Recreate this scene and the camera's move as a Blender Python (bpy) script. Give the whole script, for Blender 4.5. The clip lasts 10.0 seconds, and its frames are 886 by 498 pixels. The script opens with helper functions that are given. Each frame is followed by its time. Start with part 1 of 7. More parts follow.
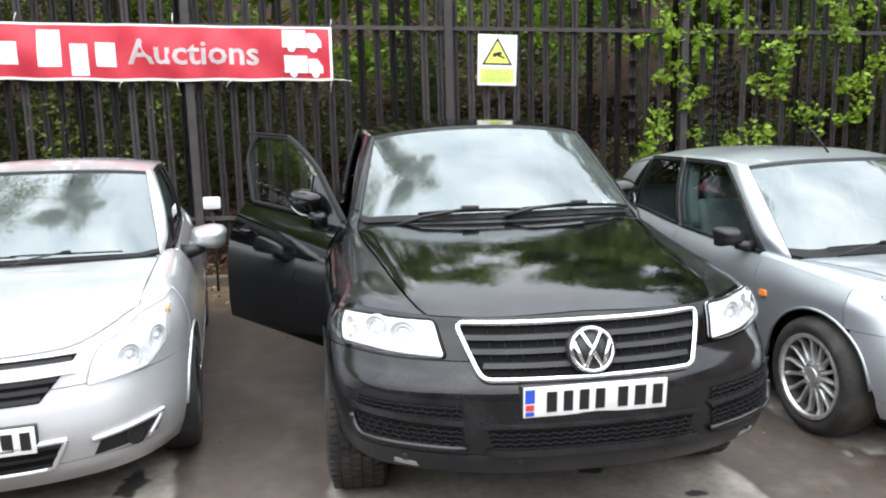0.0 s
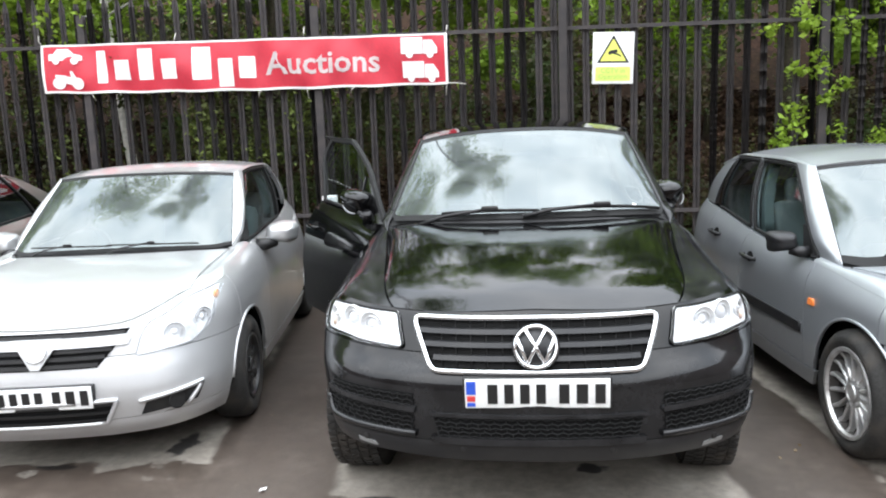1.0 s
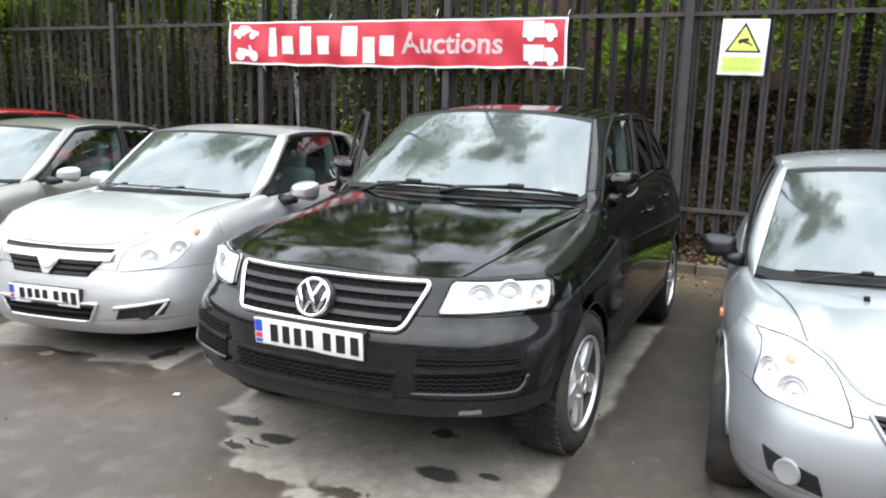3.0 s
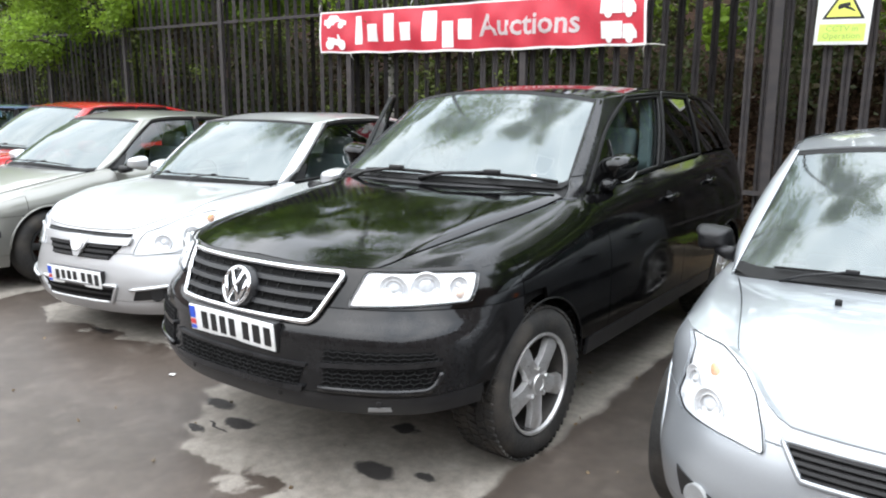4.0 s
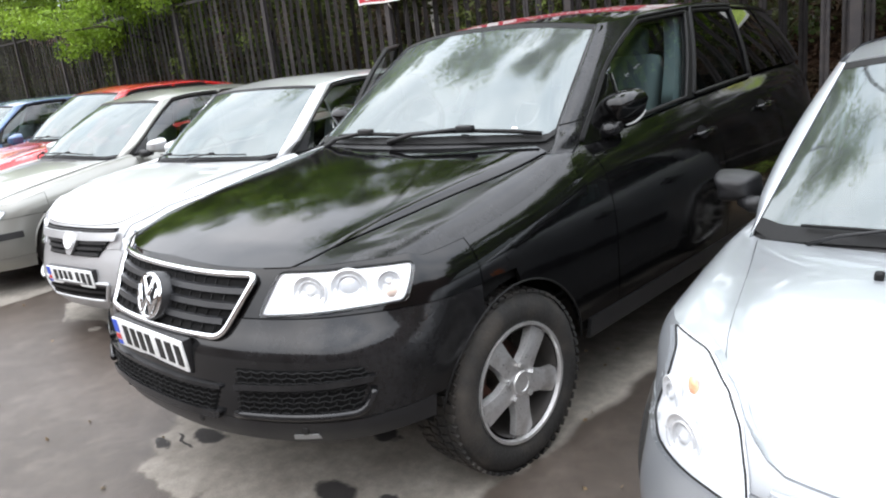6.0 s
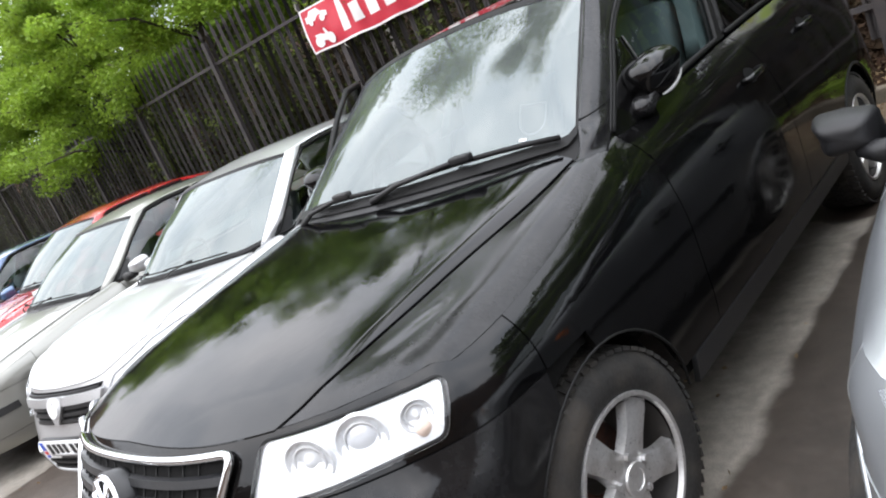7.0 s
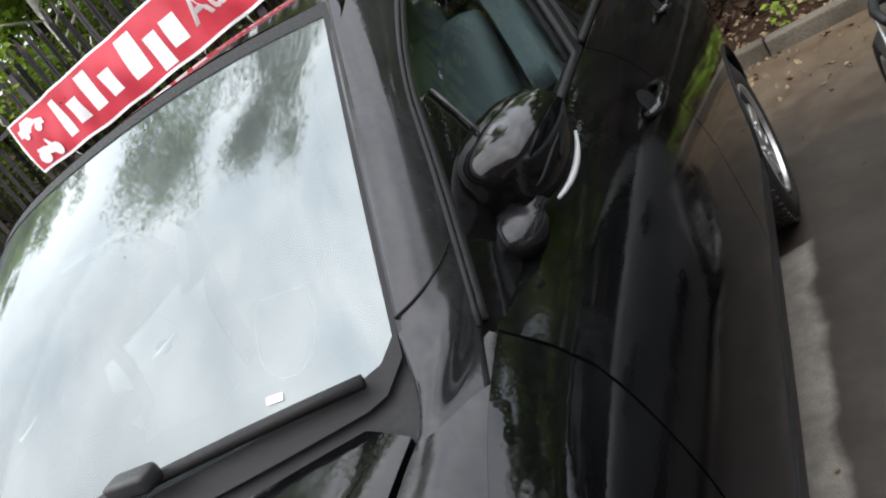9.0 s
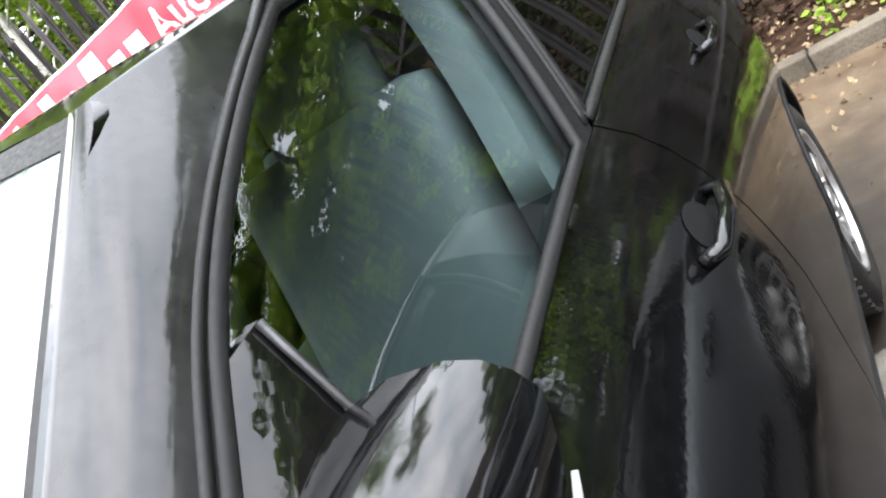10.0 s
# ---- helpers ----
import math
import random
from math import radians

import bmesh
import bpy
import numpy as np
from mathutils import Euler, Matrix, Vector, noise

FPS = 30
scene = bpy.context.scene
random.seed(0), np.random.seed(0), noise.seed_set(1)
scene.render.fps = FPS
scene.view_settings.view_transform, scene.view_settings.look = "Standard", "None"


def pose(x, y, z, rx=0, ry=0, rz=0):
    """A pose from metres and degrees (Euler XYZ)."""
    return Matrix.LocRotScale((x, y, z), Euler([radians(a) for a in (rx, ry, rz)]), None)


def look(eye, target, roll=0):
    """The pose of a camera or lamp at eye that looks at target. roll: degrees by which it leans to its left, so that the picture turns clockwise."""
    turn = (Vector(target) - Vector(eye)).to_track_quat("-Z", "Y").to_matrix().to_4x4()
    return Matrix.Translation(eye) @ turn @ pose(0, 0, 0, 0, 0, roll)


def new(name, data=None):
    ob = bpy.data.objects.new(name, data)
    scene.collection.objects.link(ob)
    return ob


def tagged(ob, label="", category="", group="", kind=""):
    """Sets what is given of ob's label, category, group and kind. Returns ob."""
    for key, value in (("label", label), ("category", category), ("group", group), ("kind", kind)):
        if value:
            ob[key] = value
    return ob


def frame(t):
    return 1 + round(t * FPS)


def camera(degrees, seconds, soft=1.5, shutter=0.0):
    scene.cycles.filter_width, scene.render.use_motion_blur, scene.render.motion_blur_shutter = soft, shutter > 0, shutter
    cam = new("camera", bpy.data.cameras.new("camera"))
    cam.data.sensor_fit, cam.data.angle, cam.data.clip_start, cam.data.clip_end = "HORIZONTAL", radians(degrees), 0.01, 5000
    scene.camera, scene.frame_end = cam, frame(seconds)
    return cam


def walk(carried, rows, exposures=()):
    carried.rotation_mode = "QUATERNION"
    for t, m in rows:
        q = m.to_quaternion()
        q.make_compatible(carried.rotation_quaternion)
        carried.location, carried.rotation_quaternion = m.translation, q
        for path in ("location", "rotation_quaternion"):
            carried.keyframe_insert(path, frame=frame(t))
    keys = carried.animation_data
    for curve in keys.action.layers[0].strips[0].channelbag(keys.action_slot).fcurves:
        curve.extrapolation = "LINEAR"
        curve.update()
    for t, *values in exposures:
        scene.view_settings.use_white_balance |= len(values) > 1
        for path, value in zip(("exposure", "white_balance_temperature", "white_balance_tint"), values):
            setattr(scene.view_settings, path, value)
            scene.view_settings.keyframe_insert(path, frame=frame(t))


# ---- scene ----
cam = camera(62.1, 10.0, soft=2.0)
PATH = [
    (0, (-0.879, -2.351, 1.571), (-0.584, -0.397, 1.262), -1.4),
    (0.5, (-0.507, -2.488, 1.574), (-0.398, -0.513, 1.277), -1.0),
    (1, (-0.074, -2.567, 1.575), (-0.263, -0.599, 1.276), -2.2),
    (1.5, (0.373, -2.656, 1.561), (-0.057, -0.737, 1.198), -1.7),
    (2, (0.822, -2.57, 1.516), (0.286, -0.672, 1.18), 2.2),
    (2.2, (1.005, -2.525, 1.543), (0.516, -0.615, 1.203), 1.3),
    (3.3, (1.901, -2.249, 1.508), (0.975, -0.508, 1.174), 1.1),
    (3.5, (2.036, -2.123, 1.532), (1.089, -0.395, 1.192), 0.5),
    (4, (2.364, -1.804, 1.52), (1.207, -0.217, 1.141), 0.2),
    (4.5, (2.52, -1.523, 1.544), (1.27, -0.004, 1.184), 0.3),
    (5, (2.538, -1.243, 1.545), (1.274, 0.257, 1.156), 1.0),
    (5.2, (2.539, -1.185, 1.537), (1.243, 0.276, 1.107), -0.1),
    (6.3, (2.365, -0.865, 1.505), (0.925, 0.425, 0.995), -14.2),
    (6.5, (2.277, -0.73, 1.502), (0.772, 0.497, 1.024), -21.1),
    (7, (1.979, -0.442, 1.483), (0.573, 0.912, 1.044), -23.0),
    (7.5, (1.721, -0.184, 1.487), (0.467, 1.278, 0.948), -30.1),
    (8, (1.558, 0.192, 1.478), (0.334, 1.676, 0.932), -33.7),
    (8.5, (1.416, 0.507, 1.46), (0.271, 2.064, 0.944), -33.1),
    (9, (1.282, 0.836, 1.47), (0.238, 2.449, 0.916), -35.6),
    (9.5, (1.243, 1.187, 1.475), (0.141, 2.764, 0.929), -37.2),
    (10, (1.158, 1.553, 1.462), (0.079, 3.152, 0.925), -37.0),
]
walk(cam, [(t, look(eye, target, roll)) for t, eye, target, roll in PATH], [(0, -0.03, 6380, 10), (2.2, -0.10, 6380, 10), (5.2, -0.18, 6380, 10), (6.4, -0.24, 6480, 13), (7.0, -0.32, 6500, 13), (7.5, -0.4, 6500, 13), (8.0, -0.28, 6500, 13), (9.45, -0.3, 6500, 13), (9.75, 0.2, 6500, 13), (10, 1.13, 6500, 13)])

DOOR_ANGLE = 34.0
THREE_DOOR_AT = pose(-2.32, 0.56, 0, 0, 0, 8.0)
FIVE_DOOR_AT = pose(2.34, 0.21, 0, 0, 0, 2.8)
SALOON_AT = pose(-4.80, 0.25, 0, 0, 0, 5.0) @ Matrix.Diagonal((1, 1, 1.04, 1))
RED_AT = pose(-6.82, 1.06, 0, 0, 0, 5.0) @ Matrix.Diagonal((1, 1, 1.07, 1))
BLUE_AT = pose(-9.05, 0.6, 0, 0, 0, 5.0) @ Matrix.Diagonal((1, 1, 1.05, 1))
PALE_AT = pose(-11.5, 0.8, 0, 0, 0, 5.0) @ Matrix.Diagonal((1, 1, 1.05, 1))
KERB_Y = 5.80
# dry patches on the tarmac: centre, half size, slant and how far out a front corner is washed off
DRY = [(0.0, 1.70, 0.915, 1.72, 0.0, 0.25), (-2.72, 2.4, 0.86, 1.66, 0.14, None), (2.28, 2.2, 0.84, 1.55, 0.06, None), (-4.9, 2.3, 0.9, 2.0, 0.09, None)]
# oil drips: centre and half size
DRIPS = [(-0.70, 0.44, 0.11, 0.045), (-0.55, 0.19, 0.06, 0.03), (-0.42, 0.36, 0.10, 0.05), (-0.49, 0.27, 0.10, 0.010), (0.27, 0.76, 0.075, 0.05), (0.42, 0.38, 0.12, 0.06), (0.63, 0.43, 0.06, 0.035), (-1.85, 1.05, 0.06, 0.16), (-2.4, 0.78, 0.12, 0.04), (1.95, 0.9, 0.05, 0.08)]
# damp lane in front; the gap tones also carry the shade between the cars
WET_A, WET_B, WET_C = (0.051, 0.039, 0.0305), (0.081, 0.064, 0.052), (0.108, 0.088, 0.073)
GAP_SHADE_A, GAP_SHADE_B = (0.036, 0.028, 0.022), (0.056, 0.044, 0.036)
SILT_A, SILT_B = (0.075, 0.050, 0.030), (0.13, 0.095, 0.06)
DRY_A, DRY_B = (0.185, 0.164, 0.138), (0.26, 0.236, 0.203)

# ---------- world, sun and exposure ----------
world = bpy.data.worlds.new("overcast_sky")
scene.world = world
world.use_nodes = True
wt = world.node_tree
wt.nodes.clear()
w_out = wt.nodes.new("ShaderNodeOutputWorld")
w_bg = wt.nodes.new("ShaderNodeBackground")
w_sky = wt.nodes.new("ShaderNodeTexSky")
w_sky.sky_type = "NISHITA"
w_sky.sun_disc = False
w_sky.sun_elevation = radians(52)
w_sky.sun_rotation = radians(200)
w_sky.dust_density = 4.0
w_co = wt.nodes.new("ShaderNodeTexCoord")
w_no = wt.nodes.new("ShaderNodeTexNoise")
w_no.inputs["Scale"].default_value = 2.6
w_no.inputs["Detail"].default_value = 5.0
w_no.inputs["Roughness"].default_value = 0.55
w_ramp = wt.nodes.new("ShaderNodeValToRGB")
w_ramp.color_ramp.elements[0].position = 0.36
w_ramp.color_ramp.elements[0].color = (19.5, 21.4, 23.6, 1)
w_ramp.color_ramp.elements[1].position = 0.62
w_ramp.color_ramp.elements[1].color = (32.0, 32.7, 33.6, 1)
w_mix = wt.nodes.new("ShaderNodeMixRGB")
w_mix.inputs[0].default_value = 0.85
wt.links.new(w_co.outputs["Generated"], w_no.inputs["Vector"])
wt.links.new(w_no.outputs["Fac"], w_ramp.inputs["Fac"])
wt.links.new(w_sky.outputs["Color"], w_mix.inputs[1])
wt.links.new(w_ramp.outputs["Color"], w_mix.inputs[2])
# an overcast sky is three times as bright overhead as at the horizon
w_sep = wt.nodes.new("ShaderNodeSeparateXYZ")
w_up = wt.nodes.new("ShaderNodeMapRange")
w_up.inputs["From Min"].default_value, w_up.inputs["From Max"].default_value = 0.0, 1.0
w_up.inputs["To Min"].default_value, w_up.inputs["To Max"].default_value = 0.50, 2.5
w_mul = wt.nodes.new("ShaderNodeMixRGB")
w_mul.blend_type = "MULTIPLY"
w_mul.inputs[0].default_value = 1.0
wt.links.new(w_co.outputs["Generated"], w_sep.inputs[0])
wt.links.new(w_sep.outputs["Z"], w_up.inputs["Value"])
wt.links.new(w_mix.outputs["Color"], w_mul.inputs[1])
wt.links.new(w_up.outputs["Result"], w_mul.inputs[2])
wt.links.new(w_mul.outputs["Color"], w_bg.inputs["Color"])
wt.links.new(w_bg.outputs["Background"], w_out.inputs["Surface"])
w_bg.inputs["Strength"].default_value = 0.10

sun = new("sun", bpy.data.lights.new("sun", "SUN"))
sun.data.energy = 1.0
sun.data.angle = radians(110)
sun.data.color = (1.0, 0.96, 0.9)
sun.matrix_world = look((-6, -14, 22), (0, 2, 0))


# ---------- materials ----------
def mat(name, color, rough=0.5, metal=0.0, grain=0.0, scale=30.0, tint=None, bump=0.0, coat=0.0, spread=0.5, vary=0.0, spec=0.5, big=None, coat_rough=0.03):
    """Surface with variation at two scales: grain (fine) and big (stains); tint is the colour of the stains."""
    m = bpy.data.materials.new(name)
    m.use_nodes = True
    nt = m.node_tree
    b = nt.nodes["Principled BSDF"]
    b.inputs["Base Color"].default_value = (*color, 1)
    b.inputs["Roughness"].default_value = rough
    b.inputs["Metallic"].default_value = metal
    b.inputs["Coat Weight"].default_value = coat
    b.inputs["Coat Roughness"].default_value = coat_rough
    b.inputs["Specular IOR Level"].default_value = spec
    if grain or tint or bump or vary:
        co = nt.nodes.new("ShaderNodeTexCoord")
        fine = nt.nodes.new("ShaderNodeTexNoise")
        fine.inputs["Scale"].default_value = scale
        fine.inputs["Detail"].default_value = 6
        nt.links.new(co.outputs["Object"], fine.inputs["Vector"])
        large = nt.nodes.new("ShaderNodeTexNoise")
        large.inputs["Scale"].default_value = big or scale / 9
        large.inputs["Detail"].default_value = 5
        nt.links.new(co.outputs["Object"], large.inputs["Vector"])
        ramp = nt.nodes.new("ShaderNodeValToRGB")
        ramp.color_ramp.elements[0].position = spread - 0.12
        ramp.color_ramp.elements[1].position = spread + 0.14
        nt.links.new(large.outputs["Fac"], ramp.inputs["Fac"])
        mix = nt.nodes.new("ShaderNodeMixRGB")
        mix.inputs[1].default_value = (*color, 1)
        mix.inputs[2].default_value = (*(tint or color), 1)
        nt.links.new(ramp.outputs["Color"], mix.inputs[0])
        last = mix.outputs["Color"]
        if grain:
            mr = nt.nodes.new("ShaderNodeMapRange")
            mr.inputs["From Min"].default_value, mr.inputs["From Max"].default_value = 0.3, 0.7
            mr.inputs["To Min"].default_value, mr.inputs["To Max"].default_value = 1 - grain, 1 + grain
            nt.links.new(fine.outputs["Fac"], mr.inputs["Value"])
            mul = nt.nodes.new("ShaderNodeMixRGB")
            mul.blend_type = "MULTIPLY"
            mul.inputs[0].default_value = 1
            nt.links.new(last, mul.inputs[1])
            nt.links.new(mr.outputs["Result"], mul.inputs[2])
            last = mul.outputs["Color"]
        if vary:
            info = nt.nodes.new("ShaderNodeObjectInfo")
            geo = nt.nodes.new("ShaderNodeNewGeometry")
            add = nt.nodes.new("ShaderNodeMath")
            add.operation = "ADD"
            nt.links.new(info.outputs["Random"], add.inputs[0])
            nt.links.new(geo.outputs["Random Per Island"], add.inputs[1])
            vr = nt.nodes.new("ShaderNodeMapRange")
            vr.inputs["From Max"].default_value = 2
            vr.inputs["To Min"].default_value, vr.inputs["To Max"].default_value = 1 - vary, 1 + vary
            nt.links.new(add.outputs[0], vr.inputs["Value"])
            mv = nt.nodes.new("ShaderNodeMixRGB")
            mv.blend_type = "MULTIPLY"
            mv.inputs[0].default_value = 1
            nt.links.new(last, mv.inputs[1])
            nt.links.new(vr.outputs["Result"], mv.inputs[2])
            last = mv.outputs["Color"]
        nt.links.new(last, b.inputs["Base Color"])
        rr = nt.nodes.new("ShaderNodeMapRange")
        rr.inputs["From Min"].default_value, rr.inputs["From Max"].default_value = 0.3, 0.7
        rr.inputs["To Min"].default_value, rr.inputs["To Max"].default_value = rough * 0.8, min(1, rough * 1.25)
        nt.links.new(fine.outputs["Fac"], rr.inputs["Value"])
        nt.links.new(rr.outputs["Result"], b.inputs["Roughness"])
        if bump:
            bp = nt.nodes.new("ShaderNodeBump")
            bp.inputs["Strength"].default_value = bump
            bp.inputs["Distance"].default_value = 0.01
            nt.links.new(fine.outputs["Fac"], bp.inputs["Height"])
            nt.links.new(bp.outputs["Normal"], b.inputs["Normal"])
    return m


def glass_mat(name, tint, gloss=(1.0, 1.0, 1.0), rough=0.0, film=0.0, f0=0.10, ripple=0.0):
    """Thin pane: clear or tinted, with the reflection that its angle gives."""
    m = bpy.data.materials.new(name)
    m.use_nodes = True
    nt = m.node_tree
    nt.nodes.clear()
    out = nt.nodes.new("ShaderNodeOutputMaterial")
    tr = nt.nodes.new("ShaderNodeBsdfTransparent")
    tr.inputs["Color"].default_value = (*tint, 1)
    gl = nt.nodes.new("ShaderNodeBsdfGlossy")
    gl.inputs["Roughness"].default_value = rough
    gl.inputs["Color"].default_value = (*gloss, 1)
    if ripple:
        # dried drops and smears break the mirror image up
        gc = nt.nodes.new("ShaderNodeTexCoord")
        gn = nt.nodes.new("ShaderNodeTexNoise")
        gn.inputs["Scale"].default_value, gn.inputs["Detail"].default_value = 55.0, 5.0
        nt.links.new(gc.outputs["Object"], gn.inputs["Vector"])
        gb = nt.nodes.new("ShaderNodeBump")
        gb.inputs["Strength"].default_value, gb.inputs["Distance"].default_value = ripple, 0.002
        nt.links.new(gn.outputs["Fac"], gb.inputs["Height"])
        nt.links.new(gb.outputs["Normal"], gl.inputs["Normal"])
    lw = nt.nodes.new("ShaderNodeLayerWeight")
    lw.inputs["Blend"].default_value = 0.5
    pw = nt.nodes.new("ShaderNodeMath")
    pw.operation = "POWER"
    pw.inputs[1].default_value = 5.0
    nt.links.new(lw.outputs["Facing"], pw.inputs[0])
    fr = nt.nodes.new("ShaderNodeMapRange")
    fr.inputs["To Min"].default_value = f0
    nt.links.new(pw.outputs[0], fr.inputs["Value"])
    mx = nt.nodes.new("ShaderNodeMixShader")
    nt.links.new(fr.outputs[0], mx.inputs[0])
    nt.links.new(tr.outputs[0], mx.inputs[1])
    nt.links.new(gl.outputs[0], mx.inputs[2])
    last = mx.outputs[0]
    if film:
        co = nt.nodes.new("ShaderNodeTexCoord")
        no = nt.nodes.new("ShaderNodeTexNoise")
        no.inputs["Scale"].default_value, no.inputs["Detail"].default_value = 5.0, 8.0
        nt.links.new(co.outputs["Object"], no.inputs["Vector"])
        mr = nt.nodes.new("ShaderNodeMapRange")
        mr.inputs["From Min"].default_value, mr.inputs["From Max"].default_value = 0.3, 0.7
        mr.inputs["To Min"].default_value, mr.inputs["To Max"].default_value = film * 0.6, film * 1.4
        nt.links.new(no.outputs["Fac"], mr.inputs["Value"])
        df = nt.nodes.new("ShaderNodeBsdfDiffuse")
        df.inputs["Color"].default_value = (0.50, 0.545, 0.56, 1)
        m2 = nt.nodes.new("ShaderNodeMixShader")
        nt.links.new(mr.outputs["Result"], m2.inputs[0])
        nt.links.new(last, m2.inputs[1])
        nt.links.new(df.outputs[0], m2.inputs[2])
        last = m2.outputs[0]
    nt.links.new(last, out.inputs["Surface"])
    return m


def weather(m, haze, dust_color):
    """Dulls a glossy coat in blotches and with fine dried water marks, lays thin dust on it and lets the sheet ripple a little."""
    nt = m.node_tree
    b = nt.nodes["Principled BSDF"]
    b.inputs["Coat IOR"].default_value = 1.45
    co = nt.nodes.new("ShaderNodeTexCoord")

    def noise_of(scale, detail):
        n = nt.nodes.new("ShaderNodeTexNoise")
        n.inputs["Scale"].default_value, n.inputs["Detail"].default_value = scale, detail
        nt.links.new(co.outputs["Object"], n.inputs["Vector"])
        return n.outputs["Fac"]

    def between(src, lo, hi, a, z):
        n = nt.nodes.new("ShaderNodeMapRange")
        n.inputs["From Min"].default_value, n.inputs["From Max"].default_value = lo, hi
        n.inputs["To Min"].default_value, n.inputs["To Max"].default_value = a, z
        nt.links.new(src, n.inputs["Value"])
        return n.outputs["Result"]

    def total(op, a, c):
        n = nt.nodes.new("ShaderNodeMath")
        n.operation = op
        nt.links.new(a, n.inputs[0])
        nt.links.new(c, n.inputs[1])
        return n.outputs[0]

    spots = nt.nodes.new("ShaderNodeTexVoronoi")
    spots.inputs["Scale"].default_value = 95.0
    nt.links.new(co.outputs["Object"], spots.inputs["Vector"])
    wide = noise_of(4.0, 7.0)
    rough = total("ADD", between(wide, 0.35, 0.68, *haze), between(spots.outputs["Distance"], 0.12, 0.30, 0.10, 0.0))
    nt.links.new(rough, b.inputs["Coat Roughness"])
    # dust: thin film with drier blotches and fine specks
    film = total("MULTIPLY", between(noise_of(6.5, 8.0), 0.35, 0.7, 0.15, 1.0), between(noise_of(70.0, 4.0), 0.35, 0.65, 0.55, 1.0))
    dust = nt.nodes.new("ShaderNodeMixRGB")
    nt.links.new(film, dust.inputs[0])
    nt.links.new(b.inputs["Base Color"].links[0].from_socket, dust.inputs[1])
    dust.inputs[2].default_value = (*dust_color, 1)
    nt.links.new(dust.outputs["Color"], b.inputs["Base Color"])
    ripple = nt.nodes.new("ShaderNodeBump")
    ripple.inputs["Strength"].default_value, ripple.inputs["Distance"].default_value = 0.24, 0.004
    nt.links.new(noise_of(7.0, 2.0), ripple.inputs["Height"])
    bp = nt.nodes.new("ShaderNodeBump")
    bp.inputs["Strength"].default_value, bp.inputs["Distance"].default_value = 0.07, 0.001
    nt.links.new(spots.outputs["Distance"], bp.inputs["Height"])
    nt.links.new(ripple.outputs["Normal"], bp.inputs["Normal"])
    nt.links.new(bp.outputs["Normal"], b.inputs["Coat Normal"])


def leaf_mat(name, color, other, vary):
    """Thin leaves: light also comes through them."""
    m = mat(name, color, 0.5, 0, 0.2, 8, other, 0.0, vary=vary, big=0.9, spec=0.3)
    nt = m.node_tree
    b = nt.nodes["Principled BSDF"]
    tr = nt.nodes.new("ShaderNodeBsdfTranslucent")
    nt.links.new(b.inputs["Base Color"].links[0].from_socket, tr.inputs["Color"])
    mx = nt.nodes.new("ShaderNodeMixShader")
    mx.inputs[0].default_value = 0.4
    nt.links.new(b.outputs[0], mx.inputs[1])
    nt.links.new(tr.outputs[0], mx.inputs[2])
    nt.links.new(mx.outputs[0], nt.nodes["Material Output"].inputs["Surface"])
    return m


M = {}
M["black_paint"] = mat("black_paint", (0.0016, 0.0016, 0.0018), 0.3, 0.0, 0.45, 45, (0.0040, 0.0039, 0.0039), 0.0, 0.95, 0.55, big=2.5, spec=0.0, coat_rough=0.09)
weather(M["black_paint"], (0.03, 0.11), (0.0030, 0.0030, 0.0033))
# the bumper is still glossy under road grime
M["grimy_black_paint"] = mat("grimy_black_paint", (0.0025, 0.0025, 0.0028), 0.35, 0.0, 0.45, 50, (0.010, 0.0098, 0.0098), 0.0, 0.95, 0.55, big=4, spec=0.0, coat_rough=0.1)
weather(M["grimy_black_paint"], (0.04, 0.16), (0.017, 0.017, 0.018))
# the wings' tops and the pillars carry a film of dried dust
M["dusty_black_paint"] = mat("dusty_black_paint", (0.0040, 0.0040, 0.0044), 0.45, 0.0, 0.45, 60, (0.013, 0.0128, 0.0128), 0.0, 0.8, 0.5, big=6, spec=0.0, coat_rough=0.2)
weather(M["dusty_black_paint"], (0.06, 0.19), (0.022, 0.022, 0.0235))
M["silver_paint"] = mat("silver_paint", (0.58, 0.585, 0.59), 0.34, 0.65, 0.04, 400, (0.53, 0.535, 0.54), 0.0, 0.8, 0.6, big=3)
M["cool_silver_paint"] = mat("cool_silver_paint", (0.385, 0.405, 0.425), 0.36, 0.65, 0.04, 400, (0.35, 0.37, 0.39), 0.0, 0.8, 0.6, big=3)
M["grey_green_paint"] = mat("grey_green_paint", (0.27, 0.268, 0.245), 0.36, 0.7, 0.04, 400, (0.245, 0.243, 0.222), 0.0, 0.8, 0.6, big=3)
M["red_paint"] = mat("red_paint", (0.44, 0.008, 0.012), 0.25, 0.0, 0.04, 80, (0.40, 0.008, 0.012), 0.0, 1.0, 0.6, big=3)
M["blue_paint"] = mat("blue_paint", (0.07, 0.125, 0.24), 0.28, 0.4, 0.05, 80, (0.06, 0.11, 0.21), 0.0, 1.0, 0.6, big=3)
M["pale_blue_paint"] = mat("pale_blue_paint", (0.22, 0.34, 0.5), 0.28, 0.4, 0.05, 80, (0.2, 0.31, 0.46), 0.0, 1.0, 0.6, big=3)
M["plastic"] = mat("plastic", (0.010, 0.010, 0.011), 0.45, 0, 0.25, 250, (0.017, 0.0165, 0.016), 0.04, big=6, spec=0.4)
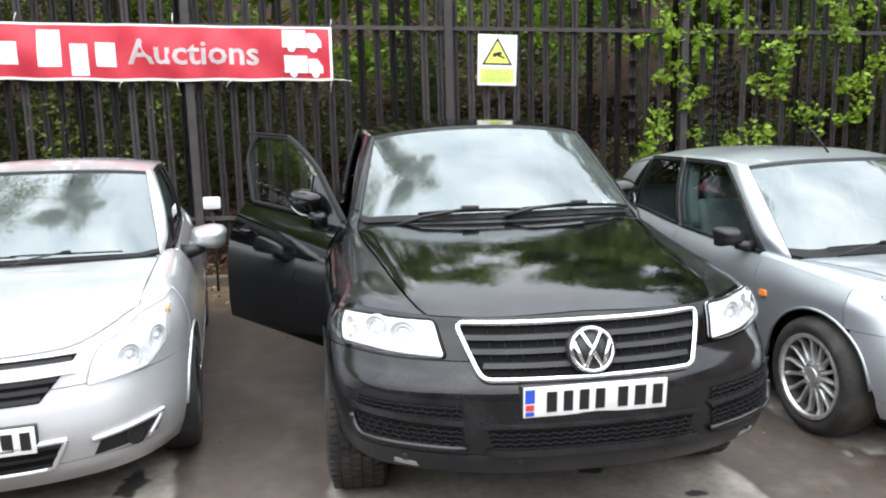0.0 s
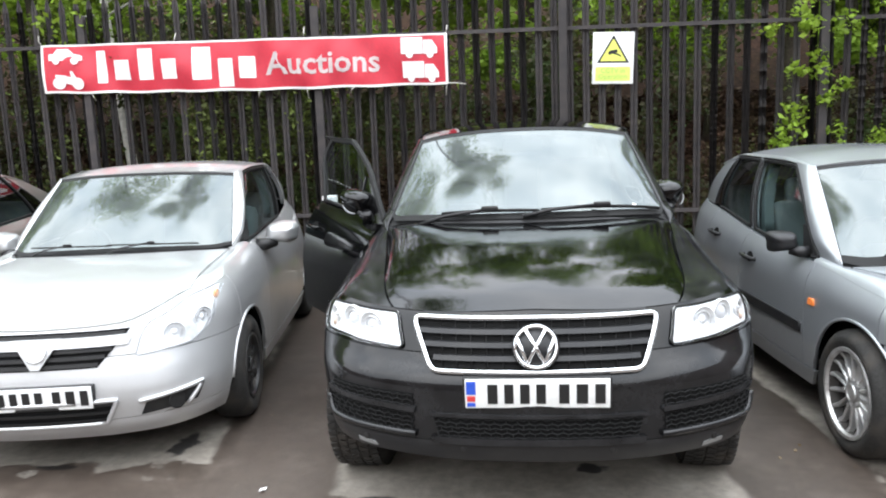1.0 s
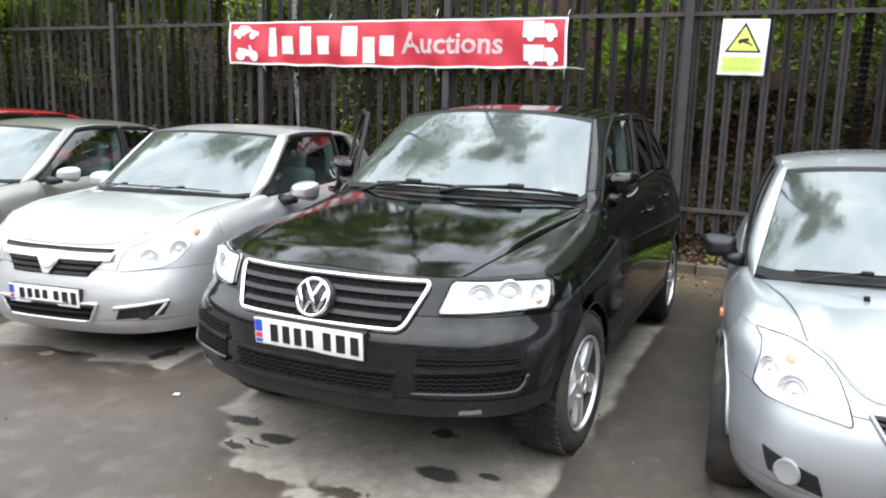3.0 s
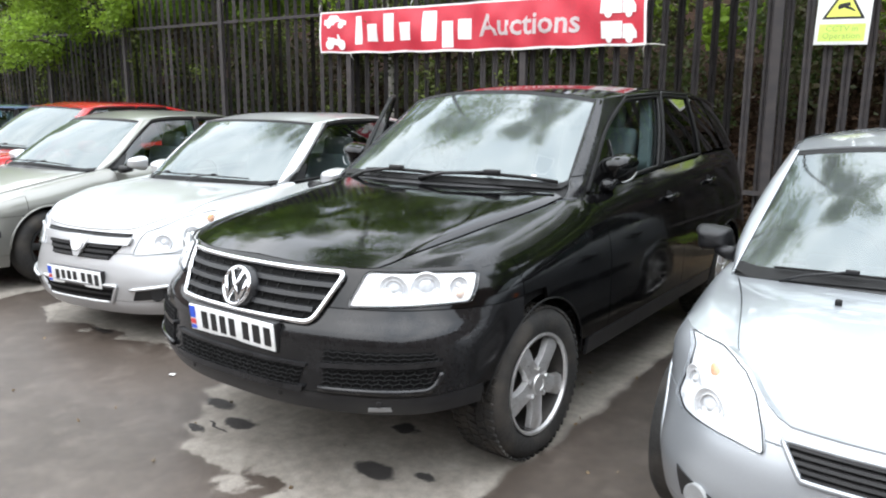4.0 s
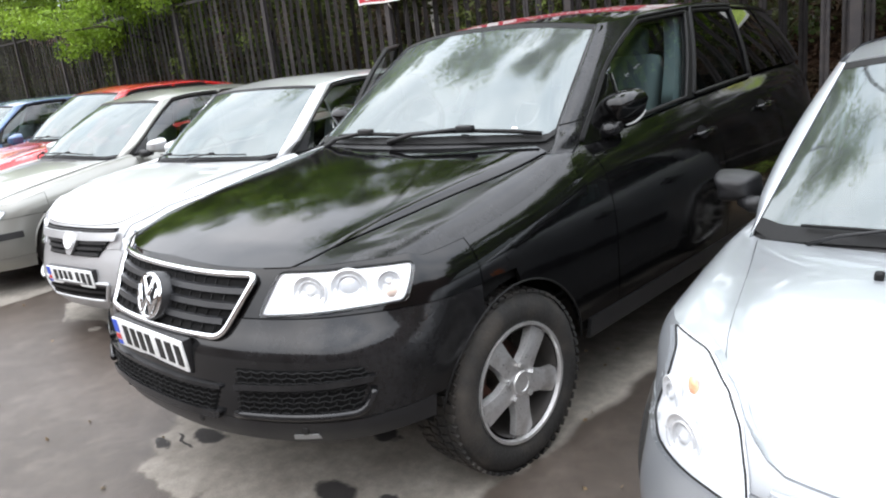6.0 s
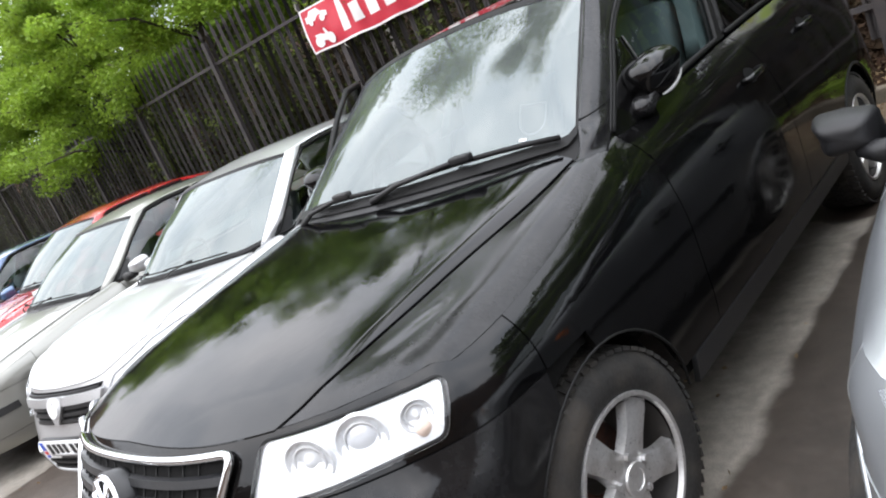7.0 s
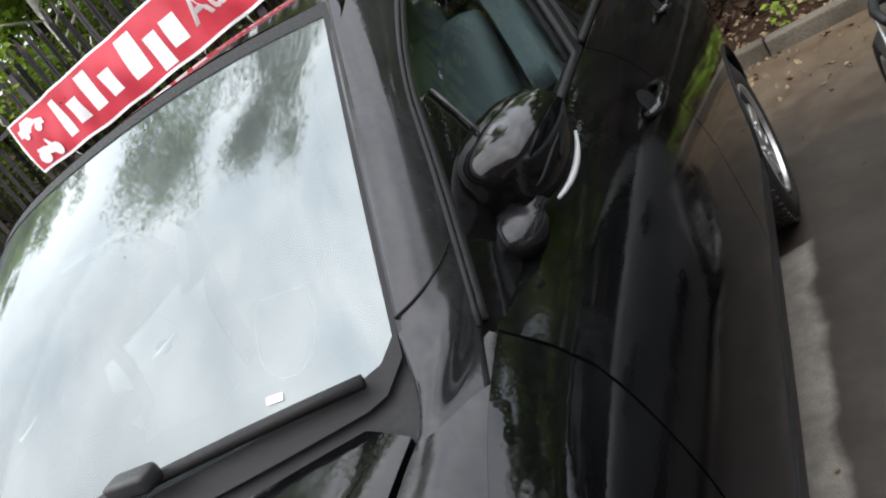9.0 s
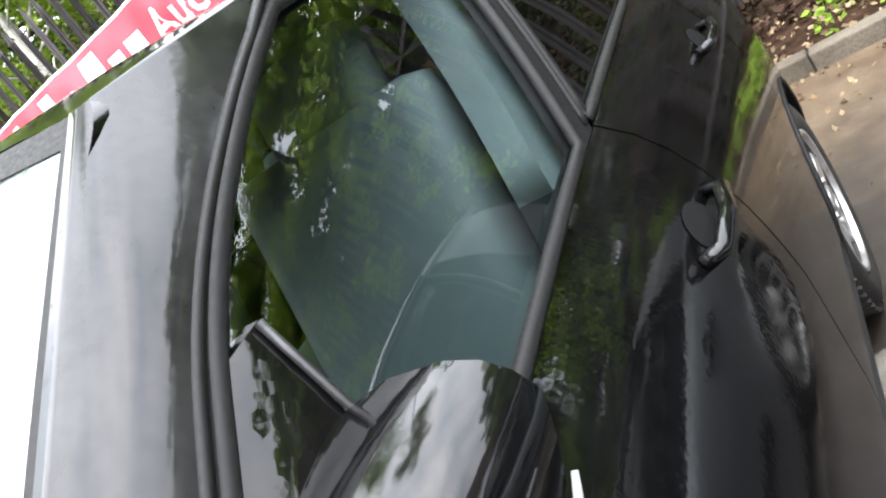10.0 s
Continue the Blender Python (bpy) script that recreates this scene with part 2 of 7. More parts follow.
M["satin_plastic"] = mat("satin_plastic", (0.013, 0.0135, 0.015), 0.36, 0, 0.2, 250, (0.022, 0.022, 0.022), 0.05, big=5, spec=0.42)
M["dark"] = mat("dark", (0.006, 0.006, 0.006), 0.85, 0, 0.2, 90, spec=0.12)
M["mesh_black"] = mat("mesh_black", (0.010, 0.010, 0.010), 0.6, 0, 0.2, 90, spec=0.25)
M["rubber"] = mat("rubber", (0.015, 0.0142, 0.013), 0.8, 0, 0.3, 90, (0.046, 0.039, 0.032), 0.25, spread=0.58, big=7)
M["seal"] = mat("seal", (0.010, 0.010, 0.010), 0.55, 0, 0.2, 200, spec=0.22)
M["mould"] = mat("mould", (0.115, 0.070, 0.050), 0.9, 0, 0.3, 20, (0.075, 0.055, 0.034), 0.0, vary=0.7, big=1.5, spec=0.05)
M["alloy"] = mat("alloy", (0.62, 0.615, 0.61), 0.34, 0.75, 0.10, 120, (0.36, 0.34, 0.32), 0.0, spread=0.62, big=14)
M["rust"] = mat("rust", (0.12, 0.048, 0.030), 0.8, 0.1, 0.4, 60, (0.05, 0.028, 0.022), 0.3, big=12)
M["chrome"] = mat("chrome", (0.83, 0.84, 0.85), 0.09, 1.0, 0.05, 60)
M["lamp_rim"] = mat("lamp_rim", (0.30, 0.30, 0.305), 0.4, 0, 0.1, 90)
M["lamp_chrome"] = mat("lamp_chrome", (0.80, 0.81, 0.82), 0.32, 0.12, 0.12, 26, (0.66, 0.67, 0.68), 0.08, big=11)
M["lamp_haze"] = mat("lamp_haze", (0.60, 0.605, 0.61), 0.35, 0.1, 0.1, 90)
M["faint_amber"] = mat("faint_amber", (0.86, 0.66, 0.54), 0.3, 0, 0.1, 90)
M["barrel"] = mat("barrel", (0.05, 0.047, 0.045), 0.6, 0.3, 0.2, 90, (0.05, 0.045, 0.04), big=10)
M["lamp_silver"] = mat("lamp_silver", (0.88, 0.885, 0.89), 0.3, 0.2, 0.05, 60)
M["indicator_clear"] = mat("indicator_clear", (0.26, 0.265, 0.265), 0.35, 0.0, 0.05, 60)
M["lamp_bowl"] = mat("lamp_bowl", (0.72, 0.73, 0.74), 0.3, 0.12, 0.05, 60)
M["lamp_lens"] = mat("lamp_lens", (0.66, 0.67, 0.69), 0.1, 0.12, 0.05, 60)
M["amber"] = mat("amber", (0.85, 0.24, 0.06), 0.25, 0, 0.1, 90, spec=0.6)
M["pale_amber"] = mat("pale_amber", (0.86, 0.44, 0.24), 0.25, 0, 0.1, 90)
M["white_plate"] = mat("white_plate", (0.84, 0.85, 0.84), 0.4, 0, 0.04, 60, (0.76, 0.76, 0.74), big=20)
M["ink"] = mat("ink", (0.012, 0.012, 0.012), 0.5, 0, 0.2, 90)
M["plate_blue"] = mat("plate_blue", (0.03, 0.09, 0.55), 0.4, 0, 0.1, 90)
M["plate_red"] = mat("plate_red", (0.62, 0.05, 0.05), 0.4, 0, 0.1, 90)
M["fabric"] = mat("fabric", (0.15, 0.17, 0.17), 0.8, 0, 0.15, 90, (0.12, 0.135, 0.135), 0.1, big=8)
M["trim_grey"] = mat("trim_grey", (0.135, 0.165, 0.165), 0.7, 0, 0.06, 120, (0.11, 0.14, 0.14), 0.05, big=6)
M["dash"] = mat("dash", (0.022, 0.024, 0.025), 0.65, 0, 0.15, 150, (0.03, 0.031, 0.032), 0.1, big=6)
M["mirror"] = mat("mirror", (0.85, 0.86, 0.87), 0.02, 1.0)
M["fence_steel"] = mat("fence_steel", (0.042, 0.039, 0.040), 0.6, 0.0, 0.2, 120, (0.060, 0.052, 0.050), 0.1, vary=0.3, big=8, spec=0.25)
M["banner_red"] = mat("banner_red", (0.56, 0.030, 0.052), 0.5, 0, 0.08, 40, (0.48, 0.024, 0.044), 0.0, big=3)
M["banner_white"] = mat("banner_white", (0.86, 0.85, 0.84), 0.5, 0, 0.04, 40, (0.8, 0.78, 0.77), big=5)
M["rope"] = mat("rope", (0.55, 0.53, 0.48), 0.8, 0, 0.2, 200)
M["sign_white"] = mat("sign_white", (0.82, 0.83, 0.81), 0.35, 0, 0.04, 40, (0.72, 0.74, 0.7), big=9)
M["sign_yellow"] = mat("sign_yellow", (0.76, 0.80, 0.14), 0.4, 0, 0.05, 40, (0.70, 0.75, 0.14), big=9)
M["sign_lime"] = mat("sign_lime", (0.62, 0.82, 0.16), 0.4, 0, 0.05, 40, (0.56, 0.74, 0.14), big=9)
M["sign_text"] = mat("sign_text", (0.30, 0.42, 0.11), 0.5, 0, 0.1, 60)
M["soil"] = mat("soil", (0.034, 0.019, 0.013), 0.95, 0, 0.7, 14, (0.030, 0.019, 0.012), 0.6, vary=0.0, big=1.2, spec=0.02)
M["bark"] = mat("bark", (0.070, 0.056, 0.044), 0.9, 0, 0.4, 25, (0.045, 0.045, 0.028), 0.2, big=4, spec=0.1)
M["birch"] = mat("birch", (0.62, 0.60, 0.55), 0.8, 0, 0.2, 25, (0.12, 0.11, 0.10), 0.2, spread=0.6, big=6)
M["leaf"] = leaf_mat("leaf", (0.265, 0.385, 0.042), (0.185, 0.295, 0.032), 0.5)
# leaf green dulled for behind the pales, shade put into its colour
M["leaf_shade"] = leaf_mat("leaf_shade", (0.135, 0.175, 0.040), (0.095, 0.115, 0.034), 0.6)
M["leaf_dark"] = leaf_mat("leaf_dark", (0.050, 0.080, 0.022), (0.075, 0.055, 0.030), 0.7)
M["litter"] = mat("litter", (0.17, 0.11, 0.06), 0.8, 0, 0.3, 20, (0.30, 0.23, 0.13), 0.0, vary=0.7, big=9)
M["concrete"] = mat("concrete", (0.125, 0.105, 0.078), 0.88, 0, 0.35, 60, (0.062, 0.050, 0.034), 0.35, vary=0.12, big=3)
M["wall_brick"] = mat("wall_brick", (0.16, 0.105, 0.08), 0.85, 0, 0.3, 9, (0.11, 0.085, 0.07), 0.3, big=0.6)
M["glass"] = glass_mat("glass", (0.66, 0.74, 0.74), f0=0.07)
M["screen_glass"] = glass_mat("screen_glass", (0.13, 0.165, 0.165), film=0.09, f0=0.128, gloss=(0.92, 1.0, 0.985), rough=0.03, ripple=0.045)
M["tinted_glass"] = glass_mat("tinted_glass", (0.10, 0.12, 0.12))
M["clear_glass"] = glass_mat("clear_glass", (0.95, 0.96, 0.97), f0=0.045)


def ground_material():
    """Wet tarmac with dry, paler patches that kept the outline of the cars, and oil drips."""
    m = bpy.data.materials.new("wet_tarmac")
    m.use_nodes = True
    nt = m.node_tree
    b = nt.nodes["Principled BSDF"]
    co = nt.nodes.new("ShaderNodeTexCoord")

    def noise_tex(scale, detail=6, rough=0.55):
        n = nt.nodes.new("ShaderNodeTexNoise")
        n.inputs["Scale"].default_value, n.inputs["Detail"].default_value, n.inputs["Roughness"].default_value = scale, detail, rough
        nt.links.new(co.outputs["Object"], n.inputs["Vector"])
        return n

    def math_node(op, a, bb, c=None):
        n = nt.nodes.new("ShaderNodeMath")
        n.operation = op
        for k, v in enumerate((a, bb, c)):
            if v is None:
                continue
            if isinstance(v, (int, float)):
                n.inputs[k].default_value = v
            else:
                nt.links.new(v, n.inputs[k])
        return n.outputs[0]

    sep = nt.nodes.new("ShaderNodeSeparateXYZ")
    nt.links.new(co.outputs["Object"], sep.inputs[0])
    n1, n2 = noise_tex(2.2, 6), noise_tex(2.9, 6)
    wx = math_node("ADD", sep.outputs[0], math_node("MULTIPLY", math_node("SUBTRACT", n1.outputs["Fac"], 0.5), 0.25))
    wy = math_node("ADD", sep.outputs[1], math_node("MULTIPLY", math_node("SUBTRACT", n2.outputs["Fac"], 0.5), 0.85))
    total = None
    for cx, cy, hx, hy, slant, corner in DRY:
        along = math_node("MULTIPLY", math_node("SUBTRACT", wy, cy), slant)
        dx = math_node("SUBTRACT", math_node("ABSOLUTE", math_node("ADD", math_node("SUBTRACT", wx, cx), along), 0), hx)
        dy = math_node("SUBTRACT", math_node("ABSOLUTE", math_node("SUBTRACT", wy, cy), 0), hy)
        d = math_node("MAXIMUM", dx, dy)
        if corner:
            cut = math_node("SUBTRACT", math_node("ADD", math_node("MULTIPLY", wx, -0.69), math_node("MULTIPLY", wy, -0.72)), corner)
            d = math_node("MAXIMUM", d, cut)
        total = d if total is None else math_node("MINIMUM", total, d)
    mr = nt.nodes.new("ShaderNodeMapRange")
    mr.inputs["From Min"].default_value, mr.inputs["From Max"].default_value = -0.024, 0.013
    mr.inputs["To Min"].default_value, mr.inputs["To Max"].default_value = 1, 0
    nt.links.new(total, mr.inputs["Value"])
    dry = mr.outputs["Result"]
    drip = None
    n3 = noise_tex(9, 5)
    dxw = math_node("ADD", sep.outputs[0], math_node("MULTIPLY", math_node("SUBTRACT", n3.outputs["Fac"], 0.5), 0.16))
    dyw = math_node("ADD", sep.outputs[1], math_node("MULTIPLY", math_node("SUBTRACT", n1.outputs["Fac"], 0.5), 0.3))
    for cx, cy, rx, ry in DRIPS:
        ex = math_node("POWER", math_node("DIVIDE", math_node("SUBTRACT", dxw, cx), rx), 2)
        ey = math_node("POWER", math_node("DIVIDE", math_node("SUBTRACT", dyw, cy), ry), 2)
        e = math_node("ADD", ex, ey)
        drip = e if drip is None else math_node("MINIMUM", drip, e)
    dm = nt.nodes.new("ShaderNodeMapRange")
    dm.inputs["From Min"].default_value, dm.inputs["From Max"].default_value = 0.6, 1.15
    dm.inputs["To Min"].default_value, dm.inputs["To Max"].default_value = 1, 0
    nt.links.new(drip, dm.inputs["Value"])
    grit = noise_tex(220, 3, 0.7)
    mottle = noise_tex(17, 7, 0.65)
    stain = noise_tex(0.75, 8, 0.62)
    streak = noise_tex(5.5, 6, 0.6)

    def mix(fac, a, bb, kind="MIX"):
        n = nt.nodes.new("ShaderNodeMixRGB")
        n.blend_type = kind
        for k, v in enumerate((fac, a, bb)):
            if isinstance(v, tuple):
                n.inputs[k].default_value = (*v, 1)
            elif isinstance(v, (int, float)):
                n.inputs[k].default_value = v
            else:
                nt.links.new(v, n.inputs[k])
        return n.outputs["Color"]

    def ramp_of(src, lo, hi):
        n = nt.nodes.new("ShaderNodeMapRange")
        n.inputs["From Min"].default_value, n.inputs["From Max"].default_value = lo, hi
        nt.links.new(src, n.inputs["Value"])
        return n.outputs["Result"]

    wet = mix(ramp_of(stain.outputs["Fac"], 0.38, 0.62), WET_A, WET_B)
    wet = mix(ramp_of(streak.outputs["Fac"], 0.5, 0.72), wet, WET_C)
    # damp tone darkened for the shade between the cars, from their noses back
    gap = mix(ramp_of(streak.outputs["Fac"], 0.4, 0.7), GAP_SHADE_A, GAP_SHADE_B)
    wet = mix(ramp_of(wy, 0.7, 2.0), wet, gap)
    silt = mix(ramp_of(streak.outputs["Fac"], 0.35, 0.65), SILT_A, SILT_B)
    wet = mix(ramp_of(wy, 4.2, 5.3), wet, silt)
    pale = mix(ramp_of(streak.outputs["Fac"], 0.35, 0.65), DRY_A, DRY_B)
    col = mix(dry, wet, pale)
    col = mix(dm.outputs["Result"], col, (0.025, 0.022, 0.02))
    gm = nt.nodes.new("ShaderNodeMapRange")
    gm.inputs["From Min"].default_value, gm.inputs["From Max"].default_value = 0.25, 0.75
    gm.inputs["To Min"].default_value, gm.inputs["To Max"].default_value = 0.68, 1.32
    nt.links.new(grit.outputs["Fac"], gm.inputs["Value"])
    col = mix(1.0, col, gm.outputs["Result"], "MULTIPLY")
    mm = nt.nodes.new("ShaderNodeMapRange")
    mm.inputs["From Min"].default_value, mm.inputs["From Max"].default_value = 0.3, 0.7
    mm.inputs["To Min"].default_value, mm.inputs["To Max"].default_value = 0.80, 1.20
    nt.links.new(mottle.outputs["Fac"], mm.inputs["Value"])
    col = mix(1.0, col, mm.outputs["Result"], "MULTIPLY")
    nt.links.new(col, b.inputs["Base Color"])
    rg = mix(dry, mix(ramp_of(stain.outputs["Fac"], 0.35, 0.65), (0.5, 0.5, 0.5), (0.34, 0.34, 0.34)), (0.85, 0.85, 0.85))
    nt.links.new(rg, b.inputs["Roughness"])
    bp = nt.nodes.new("ShaderNodeBump")
    bp.inputs["Strength"].default_value = 0.35
    bp.inputs["Distance"].default_value = 0.006
    nt.links.new(grit.outputs["Fac"], bp.inputs["Height"])
    nt.links.new(bp.outputs["Normal"], b.inputs["Normal"])
    return m


# ---------- small mesh tools ----------
def lerp(a, b, t):
    return a + (b - a) * t


def smooth(a, b, v):
    t = min(1, max(0, (v - a) / (b - a)))
    return t * t * (3 - 2 * t)


def curve_of(*pairs):
    """A smooth curve through (key, value) pairs that does not overshoot."""
    k = np.array([p[0] for p in pairs], float)
    v = np.array([p[1] for p in pairs], float)
    h, d = np.diff(k), np.diff(v) / np.diff(k)
    m = np.zeros(len(k))
    m[0], m[-1] = d[0], d[-1]
    for i in range(1, len(k) - 1):
        if d[i - 1] * d[i] > 0:
            a, b = 2 * h[i] + h[i - 1], h[i] + 2 * h[i - 1]
            m[i] = (a + b) / (a / d[i - 1] + b / d[i])

    def f(x):
        x = min(max(x, k[0]), k[-1])
        i = min(int(np.searchsorted(k, x, "right")) - 1, len(k) - 2)
        t = (x - k[i]) / h[i]
        return float((2 * t**3 - 3 * t**2 + 1) * v[i] + (t**3 - 2 * t**2 + t) * h[i] * m[i] + (3 * t**2 - 2 * t**3) * v[i + 1] + (t**3 - t**2) * h[i] * m[i + 1])

    return f


def grid_faces(n, m, base=0, flip=False):
    out = []
    for i in range(n - 1):
        for j in range(m - 1):
            q = (base + i * m + j, base + (i + 1) * m + j, base + (i + 1) * m + j + 1, base + i * m + j + 1)
            out.append(q[::-1] if flip else q)
    return out


class Geo:
    """Collects vertices and faces for one mesh."""

    def __init__(self):
        self.v, self.f, self.flat = [], [], False

    def add(self, v, f):
        b = len(self.v)
        self.v += [tuple(p) for p in v]
        self.f += [tuple(i + b for i in q) for q in f]
        return self

    def grid(self, rows, flip=False):
        n, m = len(rows), len(rows[0])
        return self.add([p for r in rows for p in r], grid_faces(n, m, 0, flip))

    def plate(self, rows, inner):
        """A grid with its edge folded towards the matching grid inner."""
        self.grid(rows)
        n, m = len(rows), len(rows[0])
        edge = [(i, 0) for i in range(n)] + [(n - 1, j) for j in range(1, m)] + [(i, m - 1) for i in range(n - 2, -1, -1)] + [(0, j) for j in range(m - 2, 0, -1)]
        a, b = [rows[i][j] for i, j in edge], [inner[i][j] for i, j in edge]
        k = len(edge)
        return self.add(a + b, [(i, (i + 1) % k, k + (i + 1) % k, k + i) for i in range(k)])

    def box(self, c, size, m=None, bevel=0.0):
        x, y, z = (s / 2 for s in size)
        if bevel:
            bm = bmesh.new()
            bmesh.ops.create_cube(bm, size=1)
            bmesh.ops.scale(bm, vec=size, verts=bm.verts)
            bmesh.ops.bevel(bm, geom=bm.edges[:], offset=bevel, segments=2, affect="EDGES", profile=0.6)
            v = [p.co.copy() for p in bm.verts]
            bm.verts.index_update()
            f = [tuple(q.index for q in face.verts) for face in bm.faces]
            bm.free()
        else:
            v = [Vector((sx * x, sy * y, sz * z)) for sx in (-1, 1) for sy in (-1, 1) for sz in (-1, 1)]
            f = [(0, 1, 3, 2), (4, 6, 7, 5), (0, 4, 5, 1), (2, 3, 7, 6), (0, 2, 6, 4), (1, 5, 7, 3)]
        t = Matrix.Translation(c) @ (m or Matrix.Identity(4))
        return self.add([t @ Vector(p) for p in v], f)

    def tube(self, pts, r, sides=6, closed=False, flatten=1.0, cap=True):
        pts = [Vector(p) for p in pts]
        n = len(pts)
        rings = []
        up = Vector((0, 0, 1))
        for i, p in enumerate(pts):
            a = pts[(i - 1) % n] if closed or i else pts[0]
            b = pts[(i + 1) % n] if closed or i < n - 1 else pts[-1]
            d = (b - a).normalized()
            u = d.cross(up)
            u = u.normalized() if u.length > 1e-3 else Vector((1, 0, 0))
            w = u.cross(d)
            rr = r[i] if isinstance(r, (list, tuple)) else r
            rings.append([p + u * rr * math.cos(2 * math.pi * k / sides) * flatten + w * rr * math.sin(2 * math.pi * k / sides) for k in range(sides)])
        f = []
        for i in range(n if closed else n - 1):
            for k in range(sides):
                f.append((i * sides + k, i * sides + (k + 1) % sides, ((i + 1) % n) * sides + (k + 1) % sides, ((i + 1) % n) * sides + k))
        if cap and not closed:
            f += [tuple(range(sides))[::-1], tuple((n - 1) * sides + k for k in range(sides))]
        return self.add([p for g in rings for p in g], f)

    def lathe(self, profile, m, seg=40, a0=0.0, a1=2 * math.pi):
        """Turns (radius, along) about the local x axis of m."""
        full = abs(a1 - a0 - 2 * math.pi) < 1e-6
        n = seg if full else seg + 1
        v = [m @ Vector((x, r * math.cos(a0 + (a1 - a0) * i / seg), r * math.sin(a0 + (a1 - a0) * i / seg))) for i in range(n) for r, x in profile]
        k = len(profile)
        f = [(i * k + j, i * k + j + 1, ((i + 1) % n) * k + j + 1, ((i + 1) % n) * k + j) for i in range(n if full else n - 1) for j in range(k - 1)]
        return self.add(v, f)

    def moved(self, m):
        self.v = [tuple(m @ Vector(p)) for p in self.v]
        return self


def part(name, geo, material, parent=None, label="", flat=False):
    me = bpy.data.meshes.new(name)
    me.from_pydata(geo.v, [], geo.f)
    me.update()
    if not flat:
        me.polygons.foreach_set("use_smooth", [True] * len(me.polygons))
    me.materials.append(M[material] if isinstance(material, str) else material)
    ob = new(name, me)
    if parent is not None:
        ob.parent = parent
    if label:
        tagged(ob, label)
    return ob


def sharp(ob, angle=35):
    """Keeps the edges over that angle hard."""
    me = ob.data
    bm = bmesh.new()
    bm.from_mesh(me)
    bmesh.ops.recalc_face_normals(bm, faces=bm.faces)
    for e in bm.edges:
        if len(e.link_faces) == 2 and e.calc_face_angle() > radians(angle):
            e.smooth = False
    bm.to_mesh(me)
    bm.free()
    return ob


def thing(name, m, label, category, group="", kind=""):
    ob = new(name)
    ob.empty_display_size = 0.2
    ob.matrix_world = m
    return tagged(ob, label, category, group, kind)


def text_geo(words, size, m, thick=0.001, bold=0.0):
    """Letters of the built-in font as a mesh, centred, in the xz plane of m."""
    cu = bpy.data.curves.new("letters", "FONT")
    cu.body, cu.size, cu.align_x, cu.align_y, cu.extrude, cu.resolution_u, cu.offset = words, size, "CENTER", "CENTER", thick, 2, bold
    ob = new("letters", cu)
    me = bpy.data.meshes.new_from_object(ob.evaluated_get(bpy.context.evaluated_depsgraph_get()))
    g = Geo()
    t = m @ pose(0, 0, 0, 90, 0, 0)
    g.add([t @ v.co for v in me.vertices], [tuple(p.vertices) for p in me.polygons])
    bpy.data.objects.remove(ob)
    bpy.data.curves.remove(cu)
    bpy.data.meshes.remove(me)
    return g

